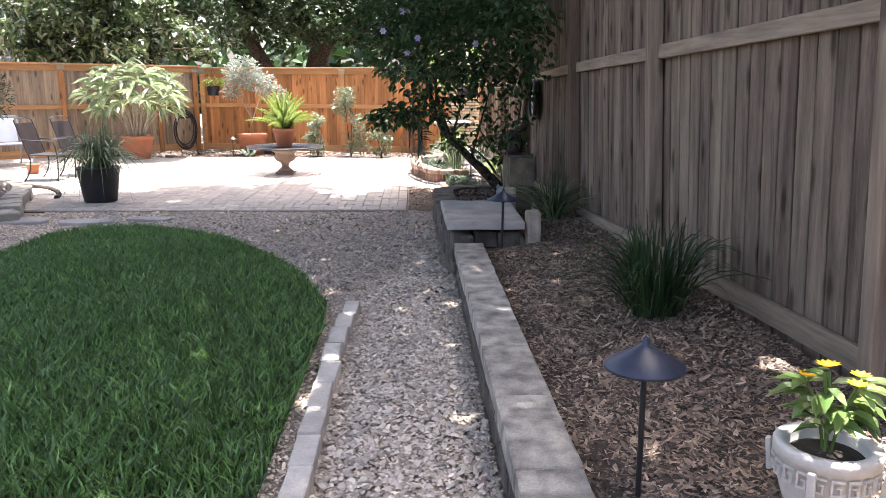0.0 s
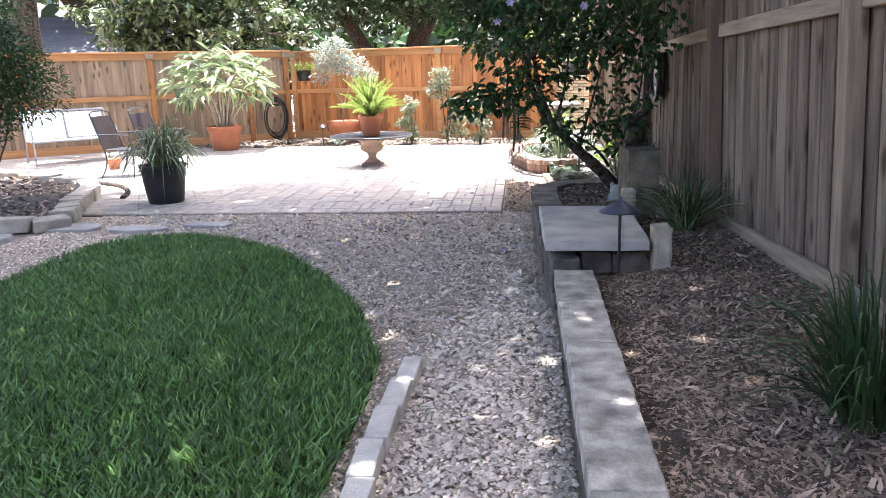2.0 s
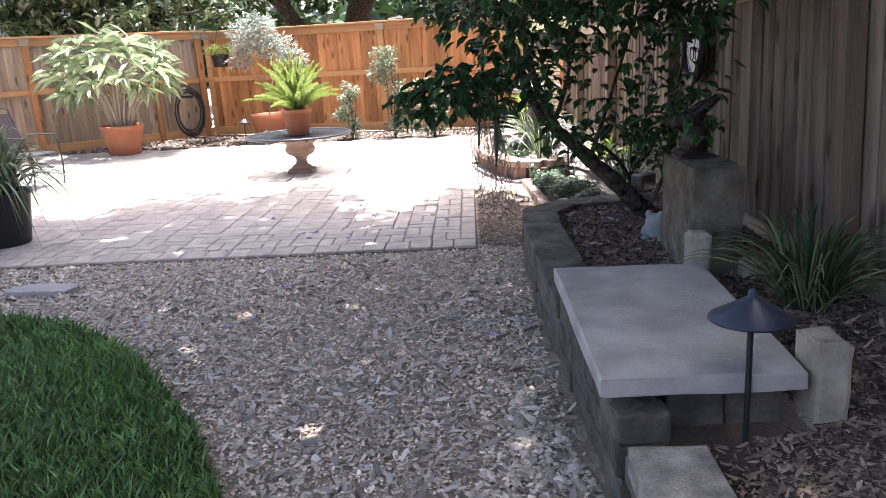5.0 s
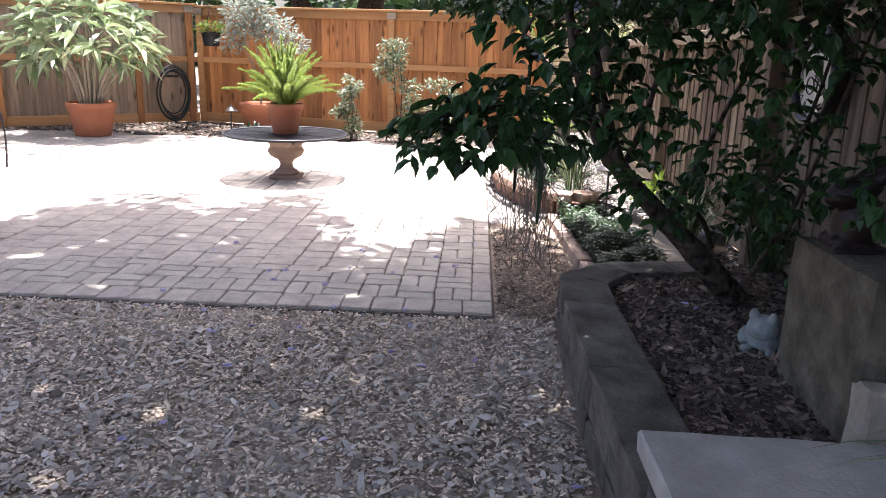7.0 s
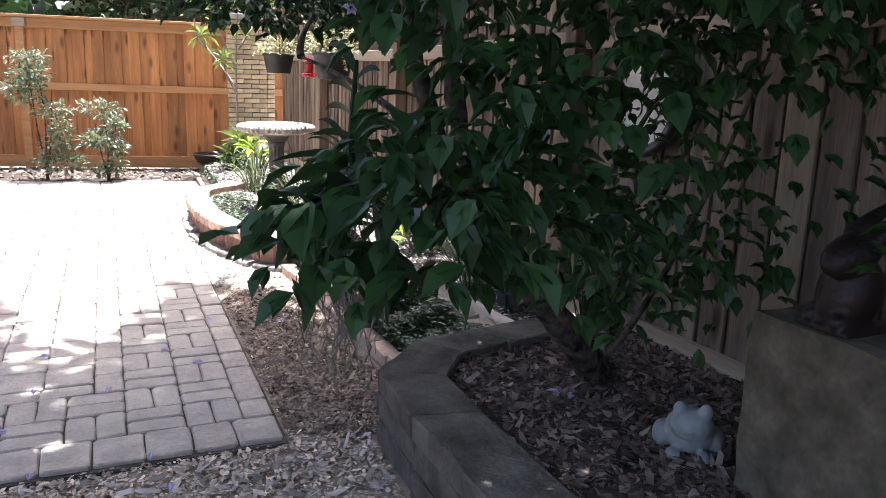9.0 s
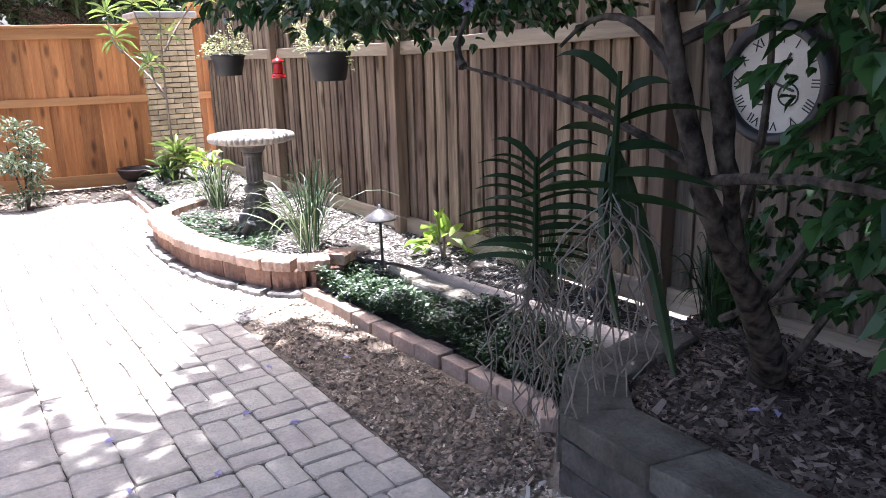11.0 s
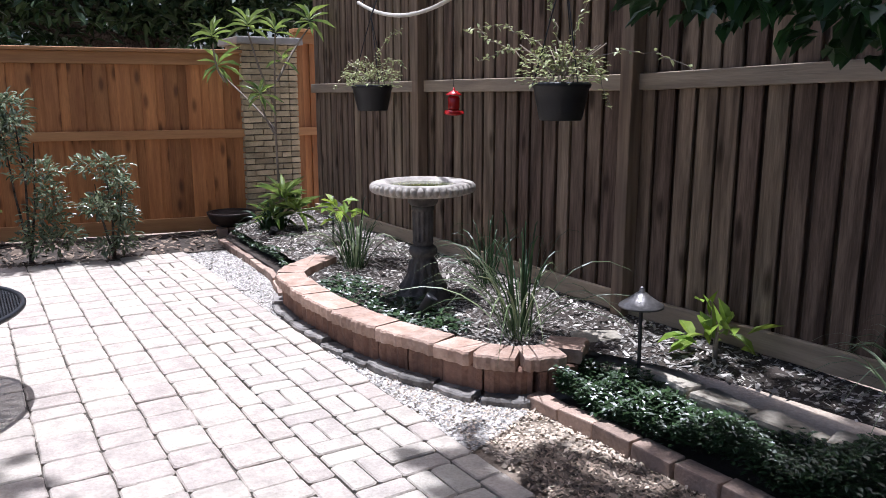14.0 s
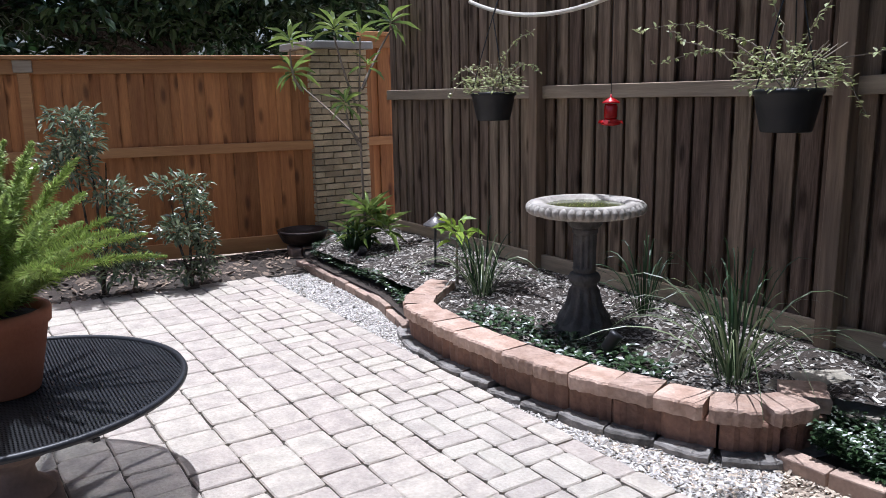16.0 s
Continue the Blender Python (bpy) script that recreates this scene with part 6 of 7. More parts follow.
tree = thing("hibiscus_tree", "leaning multi-stemmed tree with dark lobed leaves and mauve flowers", "tree", pose(0, 0, 0))
r = random.Random(81)
bm = bmesh.new()
tube(bm, smooth3([(1.12, 8.93, 0.22), (1.02, 8.87, 0.34), (0.91, 8.8, 0.45), (0.70, 8.72, 0.66), (0.48, 8.65, 0.87), (0.34, 8.63, 1.02), (0.22, 8.64, 1.32), (0.15, 8.66, 1.64), (0.13, 8.7, 2.1), (0.15, 8.75, 2.7)], 5),
     [0.016 + 0.04 * (1 - i / 45) ** 2.2 + 0.022 * (1 - i / 45) for i in range(46)], 12)
for v in bm.verts:
    v.co += 0.014 * noise.noise_vector(v.co * 17)
part("trunk", bm, M_BARK, tree, "dark leaning trunk", True)
bm = bmesh.new()
tube(bm, smooth3(STEM, 6), [0.028 - 0.012 * i / 30 for i in range(31)], 10)
for v in bm.verts:
    v.co += 0.014 * noise.noise_vector(v.co * 14)
part("trunk", bm, M_BARK, tree, "rough second stem", True)
BOUGHS = [((0.66, 8.70, 0.70), (0.75, 8.5, 1.1), (0.85, 8.2, 1.6)), ((0.42, 8.64, 0.93), (0.6, 8.6, 1.3), (0.55, 8.7, 2.0)), ((0.28, 8.63, 1.15), (0.0, 8.0, 1.3), (-0.38, 7.6, 1.22)), ((0.15, 8.66, 1.6), (-0.1, 8.0, 1.9), (-0.3, 7.8, 2.1)),
         ((0.18, 8.65, 1.5), (0.5, 7.8, 1.9), (0.8, 7.5, 2.1)), ((0.13, 8.7, 2.0), (0.2, 8.8, 2.3), (0.2, 9.5, 2.4)), ((0.85, 8.2, 1.5), (1.05, 7.9, 1.7), (1.2, 7.6, 1.85)), ((1.0, 8.9, 0.6), (1.25, 8.7, 1.0), (1.2, 8.5, 1.6)),
         ((1.05, 8.86, 0.3), (1.25, 8.6, 0.8), (1.3, 8.3, 1.9)), ((0.2, 9.5, 2.4), (0.2, 9.9, 2.2), (0.0, 10.1, 1.85)), ((0.14, 8.7, 2.2), (0.7, 9.3, 2.3), (0.85, 9.8, 1.85)), ((0.98, 9.05, 0.5), (0.8, 8.6, 0.8), (0.45, 8.0, 0.95)),
         ((0.27, 8.63, 1.18), (0.14, 8.88, 1.36), (0.0, 9.3, 1.45)), ((0.0, 9.3, 1.45), (0.0, 9.36, 1.5), (0.06, 9.36, 1.6)), ((0.19, 8.66, 1.42), (0.2, 8.85, 1.68), (0.1, 8.98, 1.5)), ((0.14, 8.67, 1.75), (0.2, 9.3, 2.1), (0.1, 9.9, 1.8)), ((0.14, 8.67, 1.75), (0.6, 9.2, 2.1), (0.7, 9.8, 1.8))]
for a, b, c in BOUGHS:
    bm = bmesh.new()
    tube(bm, bez(a, b, c, 8), [0.016 * (1 - 0.085 * i) for i in range(9)], 6)
    part("limb", bm, M_BARK, tree)


def lobed(s, p, d, L):
    """A lobed leaf: a middle blade and two side lobes, with a drooping tip."""
    s.leaf(p, d, (r.uniform(-0.3, 0.3), r.uniform(-0.3, 0.3), 1), L, L * 0.62, 0.16, 0.3)
    side = Vector(d).cross(Vector((0, 0, 1)))
    if side.length > 1e-4:
        side.normalize()
        for q in (-0.6, 0.6):
            s.leaf(p + Vector(d).normalized() * L * 0.12, Vector(d).normalized() + side * q, (0, 0, 1), L * 0.6, L * 0.34, 0.14, 0.25)


s = Soup()
# lumps above z 2.6 are unseen foliage, added to shade bed and fence
CROWN = [(0.25, 8.0, 1.75, 0.62, 0.55, 0.42, 440), (0.75, 7.9, 1.7, 0.5, 0.55, 0.4, 280), (0.3, 8.2, 2.35, 0.9, 0.8, 0.45, 620), (0.95, 8.2, 2.3, 0.6, 0.8, 0.45, 420), (-0.16, 7.68, 1.22, 0.26, 0.3, 0.13, 120), (-0.36, 7.6, 1.17, 0.12, 0.2, 0.09, 30),
         (0.14, 7.9, 1.3, 0.36, 0.36, 0.22, 140), (0.62, 8.2, 1.15, 0.4, 0.3, 0.3, 70), (0.9, 8.3, 0.95, 0.28, 0.3, 0.22, 45), (-0.2, 8.0, 2.1, 0.5, 0.5, 0.4, 330), (1.2, 7.55, 1.8, 0.25, 0.4, 0.24, 75),
         (0.9, 7.3, 2.15, 0.5, 0.45, 0.3, 230), (0.35, 9.3, 2.3, 0.5, 0.6, 0.22, 230), (0.0, 10.0, 1.66, 0.36, 0.3, 0.13, 190), (0.48, 9.95, 1.66, 0.36, 0.35, 0.14, 200), (0.85, 9.75, 1.72, 0.3, 0.3, 0.16, 110), (0.7, 9.4, 2.5, 0.6, 0.8, 0.25, 220), (1.05, 8.1, 1.3, 0.28, 0.3, 0.35, 40), (1.15, 8.35, 0.8, 0.22, 0.2, 0.28, 30), (0.45, 8.05, 0.95, 0.22, 0.25, 0.14, 30), (1.15, 8.75, 1.25, 0.2, 0.3, 0.5, 110), (1.0, 8.9, 2.35, 0.45, 0.6, 0.35, 420), (0.5, 8.4, 2.95, 1.0, 1.3, 0.35, 1500), (0.9, 9.2, 2.8, 0.6, 0.8, 0.3, 500), (0.9, 7.2, 2.8, 0.6, 0.8, 0.3, 500), (1.0, 8.25, 1.65, 0.3, 0.35, 0.3, 110), (1.1, 9.2, 2.05, 0.28, 0.4, 0.25, 150), (1.0, 7.6, 1.08, 0.14, 0.14, 0.14, 26), (0.85, 8.75, 0.8, 0.22, 0.2, 0.18, 40), (1.1, 8.6, 0.9, 0.22, 0.25, 0.3, 55), (1.15, 8.95, 0.85, 0.18, 0.2, 0.25, 60), (0.95, 8.65, 0.8, 0.25, 0.2, 0.2, 30), (-0.3, 10.2, 1.7, 0.25, 0.25, 0.1, 60), (0.95, 10.3, 2.8, 0.45, 0.7, 0.3, 420)]
for cx, cy, cz, rx, ry, rz, n in CROWN:
    for _ in range(int(n * 1.3)):
        v = Vector((r.gauss(0, 1), r.gauss(0, 1), r.gauss(0, 1))).normalized() * (r.random() ** 0.4)
        p = Vector((cx + v.x * rx, cy + v.y * ry, cz + v.z * rz))
        if p.x > 1.36 or p.z < 0.55 or (p.y > 8.3 and 0.7 < p.z < 1.66 and r.random() < 0.5):
            continue
        lobed(s, p, (v.x + r.uniform(-0.8, 0.8), v.y + r.uniform(-0.8, 0.8), r.uniform(-0.75, 0.25)), r.uniform(0.05, 0.098))
s.put("crown", M_LEAF_DARK, tree, "", "dark green lobed leaves")
for cx, cy, cz in ((-0.05, 7.58, 1.82), (-0.28, 7.6, 2.02), (0.05, 7.5, 1.95), (0.6, 7.45, 1.9), (-0.1, 7.6, 2.2), (0.62, 9.6, 1.72), (0.3, 9.7, 1.66), (0.5, 9.65, 1.82)):
    s = Soup()
    for j in range(6):
        b = j * 1.05
        s.leaf((cx, cy, cz), (math.cos(b), -0.55, math.sin(b)), (0, -1, 0), 0.036, 0.03, 0.3, 0.3)
    s.put("flower", M_PURPLE, tree, "", "open mauve flower")
s = Soup()
for _ in range(46):
    x, y = r.uniform(-2.0, 0.9), r.uniform(7.4, 11.0)
    z = 0.028 if (x < -0.1 and y > 9.25) else (0.31 if 0.25 < x < 0.5 and y < 8.8 else (0.285 if x > 0.5 and y < 9.2 else 0.02))
    if 0.22 < x < 1.0 and y > 9.2:
        continue
    a = r.uniform(0, 6.283)
    for j in range(2):
        s.leaf((x, y, z + 0.004 * j), (math.cos(a + j * 0.4), math.sin(a + j * 0.4), 0.08), (0, 0, 1), r.uniform(0.04, 0.055), 0.018, 0.5)
s.put("fallen_petals", M_PURPLE, None, "stuff", "rolled mauve flowers fallen on patio and mulch")

# ---------------------------------------------------------------- hanging orchids with air roots
def vanda(x, y, z, n, L, h, seed, roots, root_len, lean=(0, 0), width=0.03):
    t = thing("hanging_orchid", "strap-leaved orchid with tangled bare air roots, tied to a branch", "plant", pose(x, y, z), "hanging orchids")
    rr = random.Random(seed)
    s = Soup()
    bm = bmesh.new()
    tube(bm, [(0, 0, -h * 0.6), (lean[0] * 0.5, lean[1] * 0.5, h * 0.3), (lean[0], lean[1], h)], [0.011, 0.01, 0.006], 6)
    part("stem", bm, M_ORCHID, t)
    for k in range(n):
        f = k / n
        a = (2.1 if k % 2 else 2.1 + math.pi) + rr.uniform(-0.5, 0.5)
        p0 = Vector((lean[0] * f, lean[1] * f, -h * 0.25 + h * 1.25 * f))
        ll = L * rr.uniform(0.6, 1.2) * (1 - 0.3 * f)
        up = -0.25 + 0.55 * f ** 2
        s.blade(bez(p0, p0 + Vector((ll * 0.5 * math.cos(a), ll * 0.5 * math.sin(a), ll * (0.32 + up))), p0 + Vector((ll * 0.95 * math.cos(a), ll * 0.95 * math.sin(a), ll * (0.12 + up))), 7), width, None, rr.choice((-1, 1)) * rr.uniform(0.6, 1.1))
    s.put("leaves", M_ORCHID, t)
    bm = bmesh.new()
    for k in range(roots):
        a = rr.uniform(0, 6.283)
        q = rr.uniform(0.02, 0.16)
        pts = [Vector((0, 0, -h * rr.uniform(0.1, 0.5)))]
        m = 9
        tot = root_len * rr.uniform(0.5, 1.0)
        for i in range(1, m):
            pts.append(Vector((q * math.cos(a) * min(1, i / 3) + rr.uniform(-0.03, 0.03), q * math.sin(a) * min(1, i / 3) + rr.uniform(-0.03, 0.03), pts[0].z - tot * i / (m - 1))))
        tube(bm, pts, 0.0024, 4, False)
    tagged(part("root_tangle", bm, M_ROOT, t, "tangled bare grey roots"), kind="stuff")


vanda(*V1, 24, 0.27, 0.26, 91, 40, 0.55, (0.0, 0.0), 0.024)
vanda(*V2, 10, 0.26, 0.24, 92, 30, 0.55, (0.02, 0.0), 0.032)

hc = thing("hanging_cactus", "flat fleshy green cactus stems hanging from a bare branch", "cactus", pose(0.02, 8.7, 1.28))
for end, mid, w in (((-0.01, -0.08, -0.3), (0.0, -0.02, -0.12), 0.042), ((0.04, -0.19, -0.57), (0.07, -0.05, -0.2), 0.036), ((-0.06, -0.1, -0.45), (-0.05, 0.02, -0.15), 0.024)):
    bm = bmesh.new()
    ring = None
    line = bez((0, 0, 0), mid, end, 10)
    for i, p in enumerate(line):
        ww = w / 2 * (0.35 + 0.65 * min(1.0, i / 3)) * (1.0 if i < 8 else (0.8 if i < 10 else 0.25)) * (1 + 0.12 * (-1) ** i)
        vs = [bm.verts.new(p + Vector(q)) for q in ((ww * 0.8, -ww * 0.6, 0), (0.006, 0.008, 0), (-ww * 0.8, ww * 0.6, 0), (-0.006, -0.008, 0))]
        if ring:
            for k in range(4):
                bm.faces.new((ring[k], ring[(k + 1) % 4], vs[(k + 1) % 4], vs[k]))
        else:
            bm.faces.new(vs[::-1])
        ring = vs
    bm.faces.new(ring)
    bmesh.ops.recalc_face_normals(bm, faces=bm.faces[:])
    part("stem", bm, M_CACTUS, hc)

# ---------------------------------------------------------------- groundcover, sheets of many small leaves
def groundcover(name, label, poly, n, z0, h, leaf, mat, seed, edge=0.12):
    x, y = scatter(poly, n)
    rr = random.Random(seed)
    s = Soup()
    for px, py in zip(x.tolist(), y.tolist()):
        hh = h * (0.6 + 0.55 * noise.noise((px * 4, py * 4, seed)))
        p = (px, py, z0 + max(0.01, hh * rr.uniform(0.45, 1.05)))
        a = rr.uniform(0, 6.283)
        L = leaf * rr.uniform(0.65, 1.25)
        s.leaf(p, (math.cos(a), math.sin(a), rr.uniform(-0.15, 0.55)), (0, 0, 1), L, L * 0.55, 0.2, 0.2) if rr.random() < 0.5 else s.small(p, (math.cos(a), math.sin(a), rr.uniform(-0.15, 0.5)), (0, 0, 1), L, L * 0.6)
    return s.put(name, mat, None, "stuff", label)


groundcover("groundcover", "dense glossy dark green groundcover behind brick edging", [(0.50, 11.66), (0.56, 10.7), (0.64, 9.6), (1.05, 9.55), (1.0, 10.5), (0.94, 11.2), (0.82, 11.8)], 26000, 0.02, 0.24, 0.032, M_JASMINE, 3)
groundcover("groundcover", "dark green groundcover before the brick column", [(0.2, 14.3), (0.36, 14.85), (0.42, 16.4), (0.7, 16.9), (1.05, 16.6), (0.9, 15.2), (0.75, 14.5), (0.5, 14.45)], 14000, 0.07, 0.14, 0.034, M_JASMINE, 4)
groundcover("groundcover", "sparse green groundcover round the birdbath foot", [(0.2, 12.9), (0.35, 12.3), (0.55, 12.4), (0.6, 12.9), (0.45, 13.9), (0.2, 13.7)], 900, 0.17, 0.1, 0.05, M_JASMINE, 5)
sheet("far_groundcover_bed", FARBED, lambda x, y: 0.08, M_SOIL, "dark earth under the far groundcover")

# ---------------------------------------------------------------- trees beyond the fences
def big_tree(name, label, x, y, base_z, trunk, trunk_r, lumps, n, leaf, mat, seed):
    """A tree: tapered trunk with limbs, and a crown of leafy lumps with gaps."""
    rr = random.Random(seed)
    t = thing(name, label, "tree", pose(x, y, base_z))
    bm = bmesh.new()
    tube(bm, trunk, [trunk_r * (1 - 0.5 * i / (len(trunk) - 1)) for i in range(len(trunk))], 12)
    part("trunk", bm, M_BARK, t, "", True)
    top = Vector(trunk[-1])
    for lx, ly, lz, lr, lh in lumps:
        bm = bmesh.new()
        st = Vector(trunk[-2]).lerp(top, rr.random())
        tube(bm, bez(st, ((st.x + lx) / 2, (st.y + ly) / 2, (st.z + lz) / 2 + 0.4), (lx, ly, lz), 6), [trunk_r * 0.45 * (1 - 0.13 * i) for i in range(7)], 7)
        part("limb", bm, M_BARK, t)
    s = Soup()
    tot = sum(q[3] ** 2 * q[4] for q in lumps)
    for lx, ly, lz, lr, lh in lumps:
        k = int(n * lr * lr * lh / tot)
        subs = [(Vector((rr.gauss(0, 1), rr.gauss(0, 1), rr.gauss(0, 1))).normalized() * rr.random() ** 0.35) for _ in range(max(6, k // 90))]
        for _ in range(k):
            c = rr.choice(subs)
            v = c + Vector((rr.gauss(0, 0.16), rr.gauss(0, 0.16), rr.gauss(0, 0.13)))
            p = Vector((lx + v.x * lr, ly + v.y * lr, lz + v.z * lh))
            s.leaf(p, (rr.uniform(-1, 1), rr.uniform(-1, 1), rr.uniform(-0.8, 0.5)), (rr.uniform(-0.5, 0.5), rr.uniform(-0.5, 0.5), 1), leaf * rr.uniform(0.6, 1.3), leaf * 0.5, 0.15, 0.2)
    s.put("crown", mat, t)
    return t


big_tree("oak_tree", "large oak with a dark forked trunk beyond the cedar fence", -3.6, 28.0, 0, [(0, 0, 0), (0.1, 0, 1.6), (0.3, 0, 2.6), (0.9, 0, 3.6)], 0.55,
         [(0.5, -1, 5.2, 3.4, 1.8), (-3.0, 0, 4.6, 2.6, 1.6), (3.6, -0.5, 4.6, 3.0, 1.7), (6.0, 0, 4.0, 2.6, 1.8), (-0.5, -1.5, 3.8, 1.8, 0.8), (2.5, -2, 3.4, 1.6, 0.7), (0, 0, 7.5, 4, 2)], 18000, 0.26, M_LEAF_TREE, 101)
big_tree("oak_tree", "leaning oak with a dark trunk beyond the cedar fence", -5.3, 27.0, 0, [(0.9, 0, 0), (0.5, 0, 1.8), (-0.2, 0, 3.0), (-0.9, 0, 4.2)], 0.32,
         [(-1.5, 0, 4.6, 2.2, 1.4), (0.2, 0, 5.5, 2.4, 1.5), (-3.6, 0.5, 4.4, 2.2, 1.5)], 4000, 0.24, M_LEAF_TREE, 102)
big_tree("magnolia_tree", "dense broad-leaved evergreen above the fence", -9.2, 22.2, 0, [(0, 0, 0), (0, 0, 1.0), (0.1, 0, 2.0)], 0.22,
         [(0, 0, 3.1, 1.9, 1.2), (-1.6, 0.2, 2.9, 1.4, 1.0), (1.6, 0.1, 2.9, 1.3, 1.0), (2.9, 0.2, 2.5, 1.0, 0.7), (0.3, 0, 4.6, 1.9, 1.1), (1.0, -0.4, 2.3, 1.4, 0.6), (-0.8, -0.3, 2.2, 1.3, 0.5)], 9000, 0.24, M_LEAF_MAG, 103)
# this oak wears the leaf colour darkened for shade
big_tree("oak_tree", "spreading oak behind the brick column, leaves coloured dark for shade", 1.6, 25.5, 0, [(0, 0, 0), (0, 0, 2.0), (-0.3, 0, 3.4)], 0.4,
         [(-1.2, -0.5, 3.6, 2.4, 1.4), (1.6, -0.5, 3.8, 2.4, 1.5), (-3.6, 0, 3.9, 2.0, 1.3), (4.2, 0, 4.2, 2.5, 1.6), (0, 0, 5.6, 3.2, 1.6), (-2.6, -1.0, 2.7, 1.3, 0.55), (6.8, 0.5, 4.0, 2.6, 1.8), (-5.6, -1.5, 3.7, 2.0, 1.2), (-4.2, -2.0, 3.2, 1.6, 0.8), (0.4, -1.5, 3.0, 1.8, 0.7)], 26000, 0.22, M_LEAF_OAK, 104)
big_tree("oak_tree", "tall oak beyond the roof of the neighbouring house", -15.5, 28.0, 0, [(0, 0, 0), (0.1, 0, 3.0), (0.2, 0, 5.0)], 0.45,
         [(0, 0, 7.0, 3.2, 2.0), (3.2, 0, 5.6, 2.4, 1.8), (-3.0, 0, 6, 2.6, 2.0), (1.5, -1, 5.0, 1.6, 0.8), (-1.0, -2.0, 6.0, 3.4, 0.9), (2.6, -2.4, 5.8, 2.6, 0.9)], 13000, 0.26, M_LEAF_TREE, 105)
# a far belt of woods closes the view
rr = random.Random(7)
s = Soup()
for k in range(7000):
    a = rr.uniform(-1.15, 1.0)
    d = rr.uniform(44, 52)
    p = Vector((d * math.sin(a) - 2, d * math.cos(a), rr.random() ** 1.3 * (7.5 + 2.5 * math.sin(a * 9) + 1.5 * math.sin(a * 23))))
    s.leaf(p, (rr.uniform(-1, 1), rr.uniform(-1, 1), rr.uniform(-0.6, 0.6)), (rr.uniform(-1, 1), rr.uniform(-1, 1), 1), rr.uniform(0.8, 1.6), 0.7, 0.2, 0.2)
s.put("far_woods", M_LEAF_TREE, None, "stuff", "distant belt of dark green trees")

# the shade tree that overhangs the walk; it stands outside the fence
st = thing("shade_tree", "great shade tree overhanging the lawn and the walk", "tree", pose(4.6, 3.0, 0))
bm = bmesh.new()
tube(bm, [(0, 0, 0), (0.1, 0, 2.5), (-0.3, 0.2, 5.0), (-1.0, 0.5, 6.5)], [0.5, 0.42, 0.36, 0.25], 12)
part("trunk", bm, M_BARK, st, "", True)
for tip_at in ((-4, 4, 7.6), (-6, -2, 7.5), (-9, 2, 7.8), (-3, 7, 7.6), (-6, 6, 7.6), (-3, -5, 7.5), (-11, 5, 7.8)):
    bm = bmesh.new()
    tube(bm, bez((-0.6, 0.3, 5.6), (tip_at[0] * 0.5, tip_at[1] * 0.5, 7.4), tip_at, 8), [0.2 * (1 - 0.1 * i) for i in range(9)], 7)
    part("limb", bm, M_BARK, st)
s = Soup()
for k in range(SHADE_N):
    x, y = rr.uniform(-8.6, 2.4), rr.uniform(-1.2, 14.0)
    rim = 12.85 + 0.55 * math.sin(x * 1.7) + 0.35 * math.sin(x * 4.1 + 1)
    rim -= 0.65 * min(1.0, max(0.0, (x - 0.1) / 0.4))
    rim += 1.1 * math.exp(-((x + 1.7) / 0.5) ** 2)
    if y > rim - 0.3 - 1.3 * rr.random() ** 1.5:
        continue
    if x < -7.6 + 0.9 * math.sin(y * 0.9) + 0.5 * math.sin(y * 2.3) or y < -0.4 + 0.6 * math.sin(x * 1.1):
        continue
    if y < 4.6 and x > 1.2 + 0.35 * math.sin(y * 2.1) + 0.4 * max(0.0, y - 3.4):
        continue
    if noise.noise((x * 1.1, y * 1.1, 3.3)) + 0.6 * noise.noise((x * 3.0, y * 3.0, 8.1)) > SHADE_CUT + rr.uniform(-0.15, 0.15):
        continue
    p = (x - 4.6, y - 3.0, 7.3 + rr.uniform(-0.5, 0.9))
    s.leaf(p, (rr.uniform(-1, 1), rr.uniform(-1, 1), rr.uniform(-0.35, 0.35)), (rr.uniform(-0.5, 0.5), rr.uniform(-0.5, 0.5), 1), rr.uniform(0.16, 0.3), 0.13, 0.12, 0.2)
s.put("crown", M_LEAF_TREE, st)
# a spray of the same kind of shade over the left end of the patio
s = Soup()
t2 = thing("shade_tree", "tree beyond the fence that shades the far end of the patio", "tree", pose(-11.5, 19.0, 0))
bm = bmesh.new()
tube(bm, [(0, 0, 0), (0.1, 0, 3), (0.6, -0.4, 6.2)], [0.3, 0.26, 0.18], 10)
part("trunk", bm, M_BARK, t2)
for tip_at in ((4.5, -1.5, 7.5), (6.2, -0.6, 7.6), (3.2, -3.2, 7.6)):
    bm = bmesh.new()
    tube(bm, bez((0.5, -0.3, 5.8), (tip_at[0] * 0.5, tip_at[1] * 0.5, 7.4), tip_at, 8), [0.14 * (1 - 0.1 * i) for i in range(9)], 7)
    part("limb", bm, M_BARK, t2)
for k in range(8200):
    x, y = rr.gauss(0, 1), rr.gauss(0, 1)
    p = (4.6 + 1.5 * x, -0.9 + 0.7 * y + 0.15 * x, 7.5 + rr.uniform(-0.4, 0.5)) if k < 3400 else (2.9 + 1.2 * x, -3.0 + 1.2 * y, 7.5 + rr.uniform(-0.4, 0.5))
    if noise.noise((p[0] * 1.4, p[1] * 1.4, 5.3)) > 0.12:
        continue
    s.leaf(p, (rr.uniform(-1, 1), rr.uniform(-1, 1), rr.uniform(-0.35, 0.35)), (0, 0, 1), rr.uniform(0.16, 0.28), 0.12, 0.12, 0.2)
s.put("crown", M_LEAF_TREE, t2)

